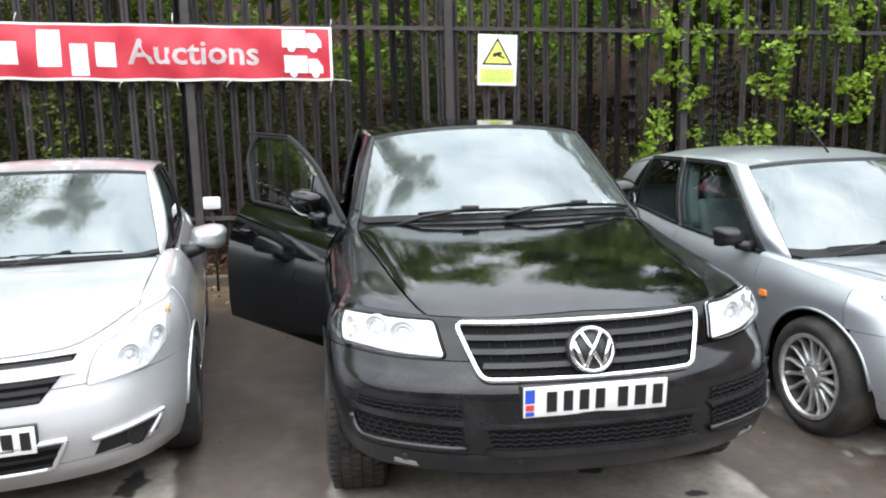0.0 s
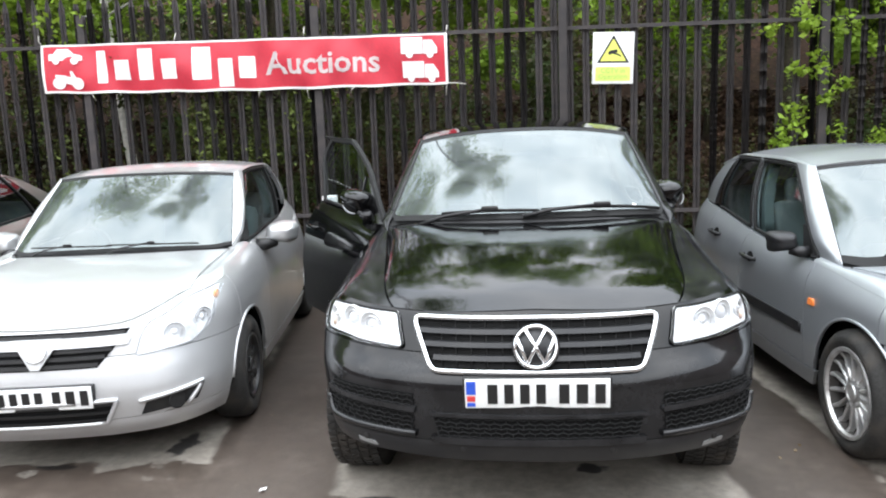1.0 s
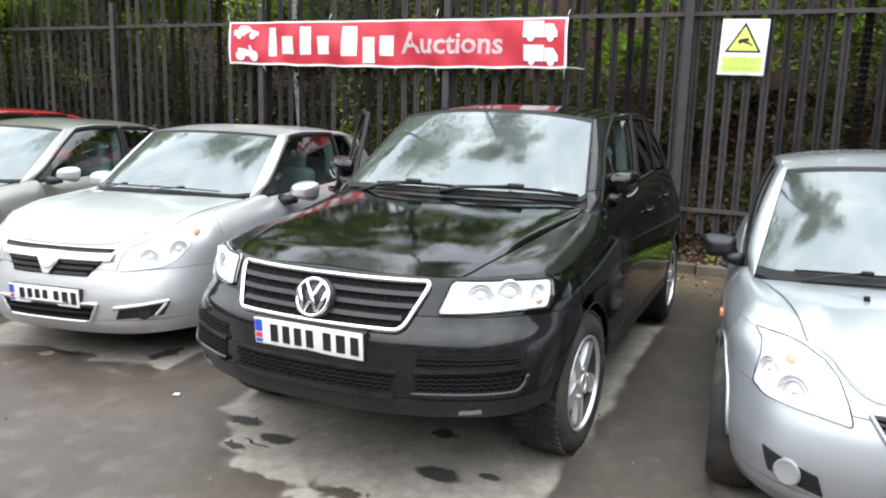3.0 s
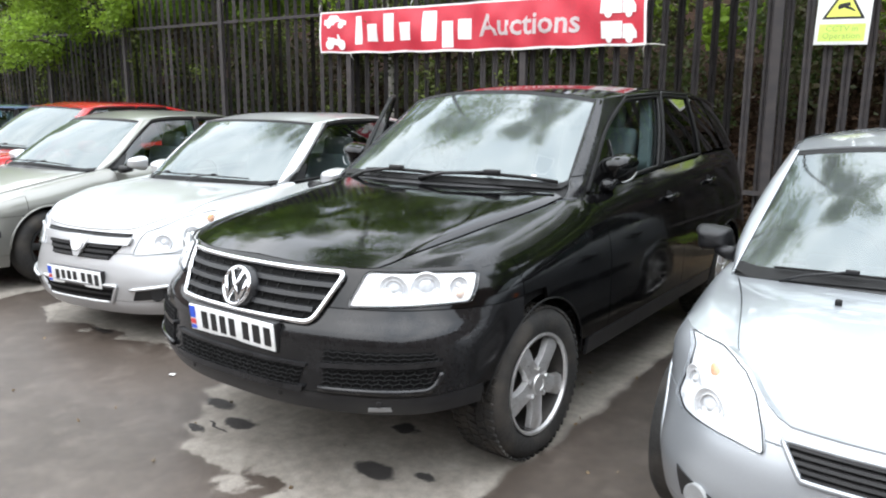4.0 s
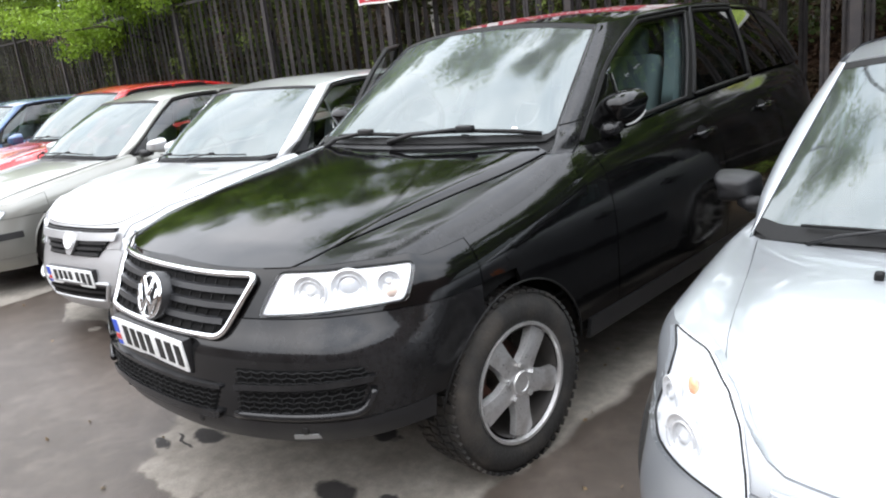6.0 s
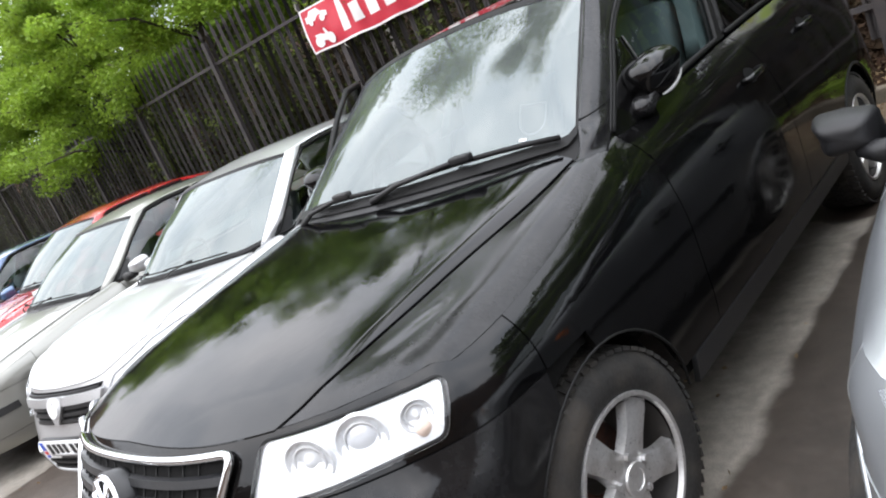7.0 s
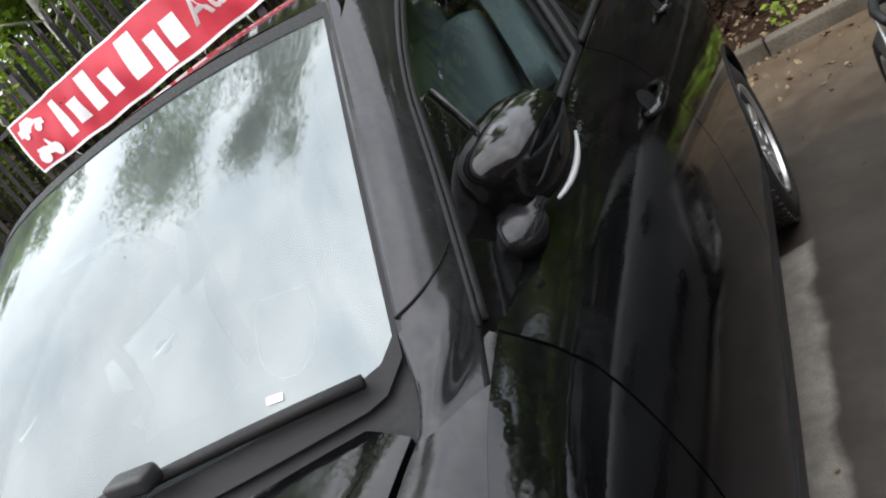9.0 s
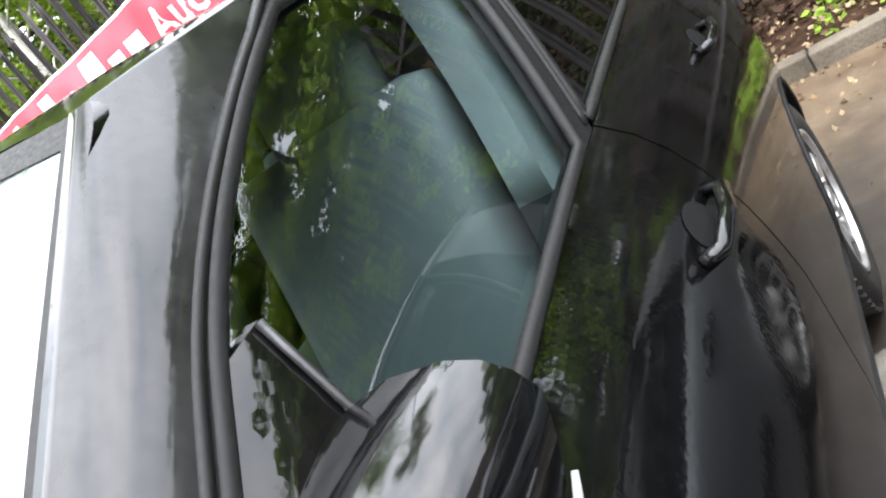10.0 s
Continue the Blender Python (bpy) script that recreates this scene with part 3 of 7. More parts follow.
# ---------- cars ----------
class Hull:
    """The skin of a car's lower body: a wall that runs round its plan, with profiles for nose, flank and tail."""

    def __init__(self, sp):
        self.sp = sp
        ctrl = [Vector((-sp["plan"][1][0], sp["plan"][1][1]))] + [Vector(p) for p in sp["plan"]]
        ctrl.append(Vector((-ctrl[-2].x, ctrl[-2].y)))
        pts = []
        for i in range(1, len(ctrl) - 2):
            a, b, c, d = ctrl[i - 1 : i + 3]
            for k in range(24):
                t = k / 24
                pts.append(0.5 * (2 * b + (c - a) * t + (2 * a - 5 * b + 4 * c - d) * t * t + (3 * b - a - 3 * c + d) * t**3))
        pts.append(ctrl[-2])
        self.xy = np.array([tuple(p) for p in pts])
        self.s = np.r_[0, np.cumsum(np.hypot(*np.diff(self.xy, axis=0).T))]
        d = np.gradient(self.xy, axis=0)
        d /= np.hypot(*d.T)[:, None]
        self.n = np.stack([-d[:, 1], d[:, 0]], 1)
        self.length = self.xy[-1, 1]

    def sy(self, y):
        """The way along the skin at which the flank is at y."""
        return float(np.interp(y, self.xy[:, 1], self.s)) if y > self.xy[0, 1] else 0.0

    def sx(self, x):
        half = int(np.argmax(self.xy[:, 0]))
        return float(np.interp(x, self.xy[:half, 0], self.s[:half]))

    def plan(self, s):
        a = abs(s)
        return [float(np.interp(a, self.s, c)) for c in (self.xy[:, 0], self.xy[:, 1], self.n[:, 0], self.n[:, 1])]

    def y(self, s):
        return self.plan(s)[1]

    def top(self, s):
        sp, (x, y, _, _) = self.sp, self.plan(s)
        return sp["top"](y) if y > sp["top_y"] else sp["nose_top"](x)

    def P(self, s, z, off=0.0):
        sp = self.sp
        x, y, nx, ny = self.plan(s)
        wf = 1 - smooth(sp["blend"][0], sp["blend"][1], y)
        wr = smooth(self.length - 0.7, self.length - 0.25, y)
        ins = sp["nose"](z) * wf + sp["flank"](z) * (1 - wf - wr) + sp["tail"](z) * wr
        u = 1 - (self.top(s) - z) / 0.11
        if u > 0:
            ins += sp.get("shoulder", 0.03) * u * u * (1 - wf)
        # the lower corners of the nose tuck in ahead of the wheels
        ins += sp.get("tuck", 0.0) * smooth(0.64, 0.45, z) * smooth(0.12, 0.42, y) * (1 - smooth(0.75, 1.0, y))
        ins -= off
        x = max(0.0, x + nx * ins) if abs(s) > 1e-9 else 0.0
        return Vector((x if s >= 0 else -x, y + ny * ins, z))

    def rows(self, s0, s1, z0, z1, ns, nz, off=0.0, arches=(), side=1):
        """A piece of the skin between two lines; the ends may be functions of s, and wheel arches lift the lower line."""
        out = []
        for i in range(ns):
            s = lerp(s0, s1, i / (ns - 1))
            a = z0(s) if callable(z0) else z0
            b = z1(s) if callable(z1) else z1
            y = self.y(s)
            for hy, hz, r in arches:
                if abs(y - hy) < r:
                    a = max(a, hz + math.sqrt(r * r - (y - hy) ** 2))
            a = min(a, b - 0.004)
            out.append([self.P(side * s, lerp(a, b, j / (nz - 1)), off) for j in range(nz)])
        return out

    def quad(self, corners, n=12, m=6, off=0.0, side=1, bow=0.0):
        """A patch on the skin between four (s, z) corners: lower inner, lower outer, upper outer, upper inner."""
        (a0, a1), (b0, b1), (c0, c1), (d0, d1) = corners
        out = []
        for i in range(n):
            u = i / (n - 1)
            row = []
            for j in range(m):
                v = j / (m - 1)
                s = lerp(lerp(a0, b0, u), lerp(d0, c0, u), v)
                z = lerp(lerp(a1, b1, u), lerp(d1, c1, u), v) + bow * math.sin(math.pi * u)
                row.append(self.P(side * s if side else s, z, off))
            out.append(row)
        return out

    def panel(self, s0, s1, z0, z1, ns, nz, arches=(), side=1, off=0.0, gap=0.003, fold=0.018):
        g = Geo()
        lo = (lambda s: (z0(s) if callable(z0) else z0) + gap)
        hi = (lambda s: (z1(s) if callable(z1) else z1) - gap)
        arg = (s0 + gap, s1 - gap, lo, hi, ns, nz)
        return g.plate(self.rows(*arg, off, arches, side), self.rows(*arg, off - fold, arches, side))

    def patch(self, corners, n=12, m=6, off=0.003, fold=0.02, side=1, bow=0.0):
        return Geo().plate(self.quad(corners, n, m, off, side, bow), self.quad(corners, n, m, off - fold, side, bow))

    def rim_of(self, corners, off, side=1, n=10, bow=0.0):
        q = self.quad(corners, n, n, off, side, bow)
        return [r[0] for r in q] + [q[-1][j] for j in range(1, n)] + [q[i][-1] for i in range(n - 2, -1, -1)] + [q[0][j] for j in range(n - 2, 0, -1)]


def bonnet_rows(h, sp, n=22, m=20):
    """The bonnet and the tops of the wings, from the nose's edge to the windscreen, for one side."""
    s1, s2 = h.sy(sp["wing_y"]), h.sy(sp["cowl_y"])
    top = lambda s: h.P(s, h.top(s))
    corner = top(s1)
    rows = []
    for j in range(n):
        t = j / (n - 1)
        row = []
        cs = lerp(sp["shut"][0], sp["shut"][1], t ** 0.8)
        for k in range(m):
            kk = k / (m - 1)
            c = cs * kk / 0.7 if kk < 0.7 else lerp(cs, 1, (kk - 0.7) / 0.3)
            d0, c1 = top(max(1e-6, c * s1)), top(lerp(s1, s2, t))
            yc0 = lerp(top(1e-6).y, sp["cowl_mid"], t)
            c0 = Vector((0, yc0, sp["ridge"](yc0)))
            e1 = top(s2)
            rear = sp["rear_y"](c) if sp.get("rear_y") else lerp(sp["cowl_mid"], sp["cowl_y"], c**2.2)
            d1 = Vector((c * e1.x, rear, lerp(sp["ridge"](sp["cowl_mid"]), e1.z, c ** sp.get("rear_pow", 2.6))))
            p00, p10, p01, p11 = top(1e-6), corner, Vector((0, sp["cowl_mid"], sp["ridge"](sp["cowl_mid"]))), e1
            lin = (c0 * (1 - c) + c1 * c) + (d0 * (1 - t) + d1 * t) - ((p00 * (1 - c) + p10 * c) * (1 - t) + (p01 * (1 - c) + p11 * c) * t)
            w = 1 - (1 - c ** sp.get("crown", 2.4)) ** sp.get("roll", 0.72)
            z = (c0.z * (1 - w) + c1.z * w) + (d0.z * (1 - t) + d1.z * t) - ((p00.z * (1 - w) + p10.z * w) * (1 - t) + (p01.z * (1 - w) + p11.z * w) * t)
            row.append(Vector((lin.x, lin.y, z)))
        rows.append(row)
    return rows


def mirrored(rows, side):
    return [[Vector((p.x * side, p.y, p.z)) for p in r] for r in rows]


def sunk(rows, d):
    return [[p - Vector((0, 0, d)) for p in r] for r in rows]


class Cabin:
    """Roof, pillars and panes above the belt line."""

    def __init__(self, h, sp):
        self.h, self.sp = h, sp
        self.belt0, self.belt1 = sp["belt"]
        self.roof0, self.roof1 = sp["roof"]

    def belt(self, y):
        p = self.h.P(self.h.sy(y), self.h.top(self.h.sy(y)))
        inward = self.sp.get("foot_in", 0.0) * (1 - smooth(self.belt0, self.belt0 + 0.34, y))
        return Vector((p.x - self.sp.get("belt_in", 0.03) - inward, y, p.z + 0.004))

    def rail(self, y):
        return Vector((self.sp["rail_x"](y), y, self.sp["rail_z"](y)))

    def S(self, q, t, side=1, off=0.0):
        a, b = self.belt(lerp(self.belt0, self.belt1, q)), self.rail(lerp(self.roof0, self.roof1, q))
        p = a.lerp(b, t)
        p.x += self.sp.get("side_bow", 0.035) * math.sin(math.pi * t) + off
        return Vector((p.x * side, p.y, p.z))

    def strip(self, c, n=10, m=8, side=1, off=0.0, rnd=0.0, back=0.0):
        """A patch between four (q, t) corners."""
        (a0, a1), (b0, b1), (c0, c1), (d0, d1) = c
        return [[self.S(lerp(lerp(a0, b0, u), lerp(d0, c0, u), v) + rnd * (1 - u) * self.bend(v) - back * u * self.bend(v), lerp(lerp(a1, b1, u), lerp(d1, c1, u), v), side, off) for v in np.linspace(0, 1, m)] for u in np.linspace(0, 1, n)]

    @staticmethod
    def bend(v):
        """How the pane's front edge curves back into the roof."""
        return max(0.0, (v - 0.52) / 0.48) ** 2.2

    def slab(self, c, side, n=10, m=8, off=0.0, fold=0.03):
        return Geo().plate(self.strip(c, n, m, side, off), self.strip(c, n, m, side, off - fold))

    def screen(self, n=22, m=14, off=0.0, f0=-1.0, f1=1.0, v0=0.0, v1=1.0):
        """The windscreen: f across, v from its base to the roof."""
        sp = self.sp
        a, b = self.S(0, 0), self.S(0, 1)
        rows = []
        for i in range(n):
            f = lerp(f0, f1, i / (n - 1))
            lo = Vector((a.x * f, lerp(sp["cowl_mid"] + 0.02, a.y, abs(f) ** 2.2), lerp(sp["screen_z"], a.z, f * f)))
            hi = Vector((b.x * f, lerp(sp["roof_mid"][0], b.y, abs(f) ** 2.2), lerp(sp["roof_mid"][1], b.z, abs(f) ** 2.4)))
            row = []
            for j in range(m):
                v = lerp(v0(f) if callable(v0) else v0, v1(f) if callable(v1) else v1, j / (m - 1))
                p = lo.lerp(hi, v)
                bow = sp.get("screen_bow", 0.03) * math.sin(math.pi * v) * (1 - abs(f) ** 6) + off
                row.append(p + Vector((0, -0.55, 0.83)) * bow)
            rows.append(row)
        return rows

    def roof_rows(self, n=20, m=18, drop=0.0):
        sp = self.sp
        rows = []
        for i in range(n):
            t = i / (n - 1)
            row = []
            for j in range(m):
                f = lerp(-1, 1, j / (m - 1))
                r = self.rail(lerp(self.roof0, sp["roof_end"], t))
                y0 = lerp(sp["roof_mid"][0], self.roof0, abs(f) ** 2.2)
                y = lerp(y0, sp["roof_end"], t)
                zc = sp["roof_z"](y)
                row.append(Vector((r.x * f, y, lerp(zc, r.z, abs(f) ** 2.4) - drop)))
            rows.append(row)
        return rows


def build_wheel(car, pos, side, w, label=""):
    """Tyre, rim with spokes, hub, brake disc; its outer face looks to the side."""
    x0, y0, z0 = pos
    m = Matrix.Translation((x0 * side, y0, z0)) @ Matrix.Diagonal((side, 1, 1, 1))
    if w.get("steer") and side:
        m = Matrix.Translation((x0 * side, y0, z0)) @ pose(0, 0, 0, 0, 0, w["steer"]) @ Matrix.Diagonal((side, 1, 1, 1))
    R, r, wd = w["R"], w["r"], w["width"]
    g = Geo().lathe([(r * 0.62, -wd * 0.62), (r * 0.62, -wd * 0.55), (0.06, -wd * 0.55)], m, 28)
    wheel = part("wheel", g, "rust", car)
    prof = [(r, -wd), (r + 0.03, -wd - 0.004), (lerp(r, R, 0.55), -wd - 0.008), (R - 0.03, -wd - 0.002), (R - 0.008, -wd + 0.018), (R, -wd + 0.045), (R + 0.001, -wd / 2), (R, -0.045), (R - 0.008, -0.018), (R - 0.03, 0.002), (lerp(r, R, 0.55), 0.010), (r + 0.025, 0.006), (r + 0.008, -0.004), (r - 0.004, -0.014)]
    g = Geo().lathe(prof, m, 56)
    tr = Geo()
    if w.get("tread"):
        for i in range(58):
            for lane in range(5):
                a = 2 * math.pi * (i + 0.5 * (lane % 2)) / 58
                c = m @ pose(0, 0, 0, math.degrees(a), 0, 0)
                xx = lerp(-wd + 0.028, -0.028, lane / 4)
                edge = 0.004 if lane in (0, 4) else 0
                tr.box(c @ Vector((xx, R + 0.003 - edge, 0)), (wd / 6.4, 0.011, 0.0245), c.to_3x3().to_4x4() @ pose(0, 0, 0, 0, 14 if lane % 2 else -14, 0))
    tyre = part("tyre", g, "rubber", wheel)
    sharp(tyre, 50)
    if w.get("tread"):
        tagged(part("tread", tr, "rubber", tyre, flat=True), kind="stuff")
    # barrel and lip
    part("rim_barrel", Geo().lathe([(r - 0.019, -0.010), (r - 0.028, -wd * 0.55), (r - 0.03, -wd * 0.9)], m, 40), "barrel", wheel)
    g = Geo().lathe([(r - 0.002, -0.012), (r + 0.006, -0.004), (r + 0.004, 0.004), (r - w.get("lip", 0.020) * 0.6, 0.003), (r - w.get("lip", 0.020), -0.012)], m, 48)
    hub_x = w.get("hub_x", -0.02)
    n = w["spokes"]
    for i in range(n):
        a = 2 * math.pi * i / n + w.get("phase", 0.3)
        c = m @ pose(0, 0, 0, math.degrees(a), 0, 0)
        w0, w1 = w["spoke_w"]
        rad = [0.05, lerp(0.05, r, 0.42), lerp(0.05, r, 0.74), r - 0.014]
        wid = [w0, w0 * w.get("waist", 0.92), lerp(w0, w1, 0.3), w1]
        dep = [hub_x, hub_x + w.get("dish", 0.0), hub_x + w.get("dish", 0.0) * 0.6, -0.012]
        rows = []
        for q in range(9):
            u = q / 8
            rr, ww, dd = (float(np.interp(u, (0, 0.42, 0.74, 1), arr)) for arr in (rad, wid, dep))
            row = []
            for f, dx in ((-1, -0.03), (-0.86, -0.004), (-0.45, 0.0), (0, 0.002), (0.45, 0.0), (0.86, -0.004), (1, -0.03)):
                row.append(c @ Vector((dd + dx, rr, f * ww / 2)))
            rows.append(row)
        g.grid(rows)
    hr = w.get("hub_r", 0.105 if n < 8 else 0.075)
    g.lathe([(hr, hub_x - 0.03), (hr * 0.91, hub_x - 0.002), (0.045, hub_x + 0.004), (0.04, hub_x + 0.008), (0.0, hub_x + 0.008)], m, 30)
    rim = part("rim", g, w.get("metal", "alloy"), wheel)
    sharp(rim, 40)
    g = Geo()
    for i in range(5):
        a = 2 * math.pi * (i + 0.5) / 5 + w.get("phase", 0.3)
        c = m @ Vector((hub_x + 0.003, 0.066 * math.cos(a), 0.066 * math.sin(a)))
        g.lathe([(0.011, -0.004), (0.011, 0.008), (0.0, 0.009)], Matrix.Translation(c) @ Matrix.Diagonal((side, 1, 1, 1)), 6)
    g.lathe([(0.047, 0.0), (0.044, 0.005), (0.03, 0.006), (0.029, 0.003), (0.0, 0.004)], m @ Matrix.Translation((hub_x + 0.007, 0, 0)), 24)
    part("hub_cap", g, w.get("cap", "chrome"), wheel, flat=True)
    return wheel


def number_plate(car, c, m, letters):
    """White plate with a blue band; its characters are plain bars."""
    t = Matrix.Translation(c) @ m
    g = Geo().box((0, 0, 0), (0.52, 0.008, 0.111), None, 0.003).moved(t)
    plate = part("number_plate", g, "white_plate", car, "white number plate with plain black bars")
    x = -0.185
    for k, (wd, gap) in enumerate(letters):
        part("character_bar", Geo().box((x + wd / 2, -0.0055, 0), (wd * 0.72, 0.003, 0.074)).moved(t), "ink", plate, flat=True)
        x += wd + gap
    part("blue_band", Geo().box((-0.238, -0.0055, 0.024), (0.034, 0.003, 0.05)).moved(t), "plate_blue", plate, flat=True)
    part("blue_band", Geo().box((-0.238, -0.0055, -0.041), (0.03, 0.003, 0.014)).moved(t), "plate_blue", plate, flat=True)
    part("red_mark", Geo().box((-0.238, -0.0055, -0.018), (0.03, 0.003, 0.02)).moved(t), "plate_red", plate, flat=True)
    return plate


PLATE_BARS = [(0.05, 0.011), (0.046, 0.011), (0.047, 0.011), (0.047, 0.034), (0.05, 0.011), (0.056, 0.011), (0.05, 0.0)]


def wiper(car, cabin, f0, f1, v0, v1, arm_f, arm_v, k=1.0):
    """Blade from (f0, v0) to (f1, v1) on the screen, with an arm to its middle."""
    rows = lambda f, v, o: cabin.screen(2, 2, o, f, f + 1e-4, v, v + 1e-4)[0][0]
    pts = [rows(lerp(f0, f1, t), lerp(v0, v1, t), 0.022) for t in np.linspace(0, 1, 8)]
    g = Geo().tube(pts, 0.0075 * k, 6)
    mid = rows(lerp(f0, f1, 0.5), lerp(v0, v1, 0.5), 0.036)
    wp = part("wiper", g, "seal", car, "black windscreen wiper")
    arm = [rows(arm_f, arm_v, 0.012), rows(lerp(arm_f, lerp(f0, f1, 0.5), 0.35), lerp(arm_v, lerp(v0, v1, 0.5), 0.3), 0.036), mid]
    part("wiper_arm", Geo().tube(arm, [0.010 * k, 0.008 * k, 0.007 * k], 6).box(mid, (0.07 * k, 0.026 * k, 0.022 * k), None, 0.006 * k), "plastic", wp)
    return wp


def door_mirror(parent, c, side, size, material, cap="", indicator=True, m=None, square=0.62, base=None):
    """Rounded housing on a foot, glass to the rear, lamp strip in the outer face."""
    lx, ly, lz = size
    g = Geo()
    rows = []
    for i in range(17):
        u = i / 16
        a = math.pi * u
        row = []
        for j in range(20):
            b = 2 * math.pi * j / 20
            ex = math.copysign(abs(math.cos(b)) ** square, math.cos(b)) * lx / 2
            ez = math.copysign(abs(math.sin(b)) ** (square + 0.08), math.sin(b)) * lz / 2
            k = math.sin(a / 2) ** 0.55
            if base:
                ex *= lerp(0.70, 1.0, smooth(-0.5, 0.15, ez / lz))
            row.append(Vector(((ex * k + (0.012 * (ez > 0))) * side, -ly * math.cos(a / 2) ** 1.2 + ly * 0.5, ez * k * (1 - 0.1 * (ex < 0)))))
        row.append(row[0])
        rows.append(row)
    g.grid(rows)
    t = (m or Matrix.Identity(4)) @ Matrix.Translation(c)
    mirror = part("door_mirror", g.moved(t), material, parent, cap)
    part("mirror_glass", Geo().lathe([(0.001, 0), (0.5, 0)], pose(0, ly * 0.47, 0, 0, 0, 90) @ Matrix.Diagonal((1, lx * 0.9, lz * 0.88, 1)), 24).moved(t), "mirror", mirror)
    foot = Geo().tube([(-side * (lx * 0.66), -ly * 0.45, -lz * 0.42), (-side * lx * 0.4, -ly * 0.42, -lz * 0.42), (-side * lx * 0.12, -ly * 0.12, -lz * 0.36)], [0.28 * lz, 0.265 * lz, 0.2 * lz], 10, flatten=1.0)
    if base:
        # a broad moulded foot that narrows to a neck below the housing
        b = Vector((base[0] * side, base[1], base[2])) - c
        n = Vector((0, -ly * 0.12, -lz * 0.30))
        foot = Geo().tube([b + Vector((-side * 0.012, 0.0, -0.012)), b, b.lerp(n, 0.35), b.lerp(n, 0.62), n], [0.050, 0.046, 0.037, 0.031, 0.036], 14, flatten=1.5)
        part("mirror_neck", Geo().tube([b.lerp(n, 0.52), b.lerp(n, 0.60)], 0.0345, 14).moved(t), "plastic", mirror)
    part("mirror_foot", foot.moved(t), "dusty_black_paint" if base else "plastic", mirror)
    if indicator:
        pts = [(side * lx * (0.34 + 0.20 * math.sin(q * 1.4)), ly * lerp(-0.36, 0.34, q), lz * (-0.36 + 0.30 * q * q)) for q in np.linspace(0, 1, 8)]
        part("indicator_strip", Geo().tube(pts, [0.002 + 0.0035 * math.sin(math.pi * (0.1 + 0.85 * q)) for q in np.linspace(0, 1, 8)], 6).moved(t), "indicator_clear", mirror)
    return mirror


def seat(car, x, y, z, h=0.62, kind="fabric"):
    g = Geo()
    g.box((x, y, z), (0.5, 0.52, 0.16), pose(0, 0, 0, 6), 0.05)
    s = part("seat", g, kind, car)
    part("backrest", Geo().box((x, y + 0.33, z + h * 0.45), (0.5, 0.15, h), pose(0, 0, 0, -17), 0.06), kind, s)
    hr = Geo().box((x, y + 0.46, z + h * 0.92 + 0.06), (0.27, 0.11, 0.19), pose(0, 0, 0, -12), 0.045)
    hr.tube([(x - 0.06, y + 0.42, z + h * 0.78), (x - 0.06, y + 0.45, z + h * 0.95)], 0.007).tube([(x + 0.06, y + 0.42, z + h * 0.78), (x + 0.06, y + 0.45, z + h * 0.95)], 0.007)
    part("headrest", hr, kind, s)
    return s


def steering_wheel(car, x, y, z):
    t = Matrix.Translation((x, y, z)) @ pose(0, 0, 0, 0, 0, 90) @ pose(0, 0, 0, 0, 25, 0)
    ring = [t @ Vector((0, 0.185 * math.cos(a), 0.185 * math.sin(a))) for a in np.linspace(0, 2 * math.pi, 28, endpoint=False)]
    g = Geo().tube(ring, 0.016, 6, closed=True)
    w = part("steering_wheel", g, "dash", car)
    part("steering_hub", Geo().box(t @ Vector((0, 0, 0)), (0.2, 0.07, 0.12), pose(0, 0, 0, 65), 0.03).box(t @ Vector((0, 0, 0)), (0.36, 0.02, 0.035), pose(0, 0, 0, 65)), "dash", w)


def pillar_row(cb, sp, v, side):
    """Across the windscreen pillar at height v, from the screen's edge to the door pane's."""
    qe = sp["pillars"][0] + sp.get("round_pane", 0.05) * cb.bend(min(1, v / 0.93))
    e0 = cb.screen(2, 2, 0.004, 0.977 * side, 0.978 * side, v, v + 1e-4)[0][0]
    k = smooth(0.0, 0.22, v)
    e1, e2 = cb.S(0.012, v, side, lerp(-0.004, 0.014, k)), cb.S(qe, v, side, lerp(-0.004, 0.006, k))
    p1, p2 = e0.lerp(e1, 0.9) + Vector((side * 0.012 * k, -0.004, 0.004)), e1.lerp(e2, 0.35) + Vector((side * 0.012 * k, 0, 0))
    return [e0 * (1 - f) ** 3 + p1 * 3 * f * (1 - f) ** 2 + p2 * 3 * f * f * (1 - f) + e2 * f**3 for f in np.linspace(0, 1, 14)]


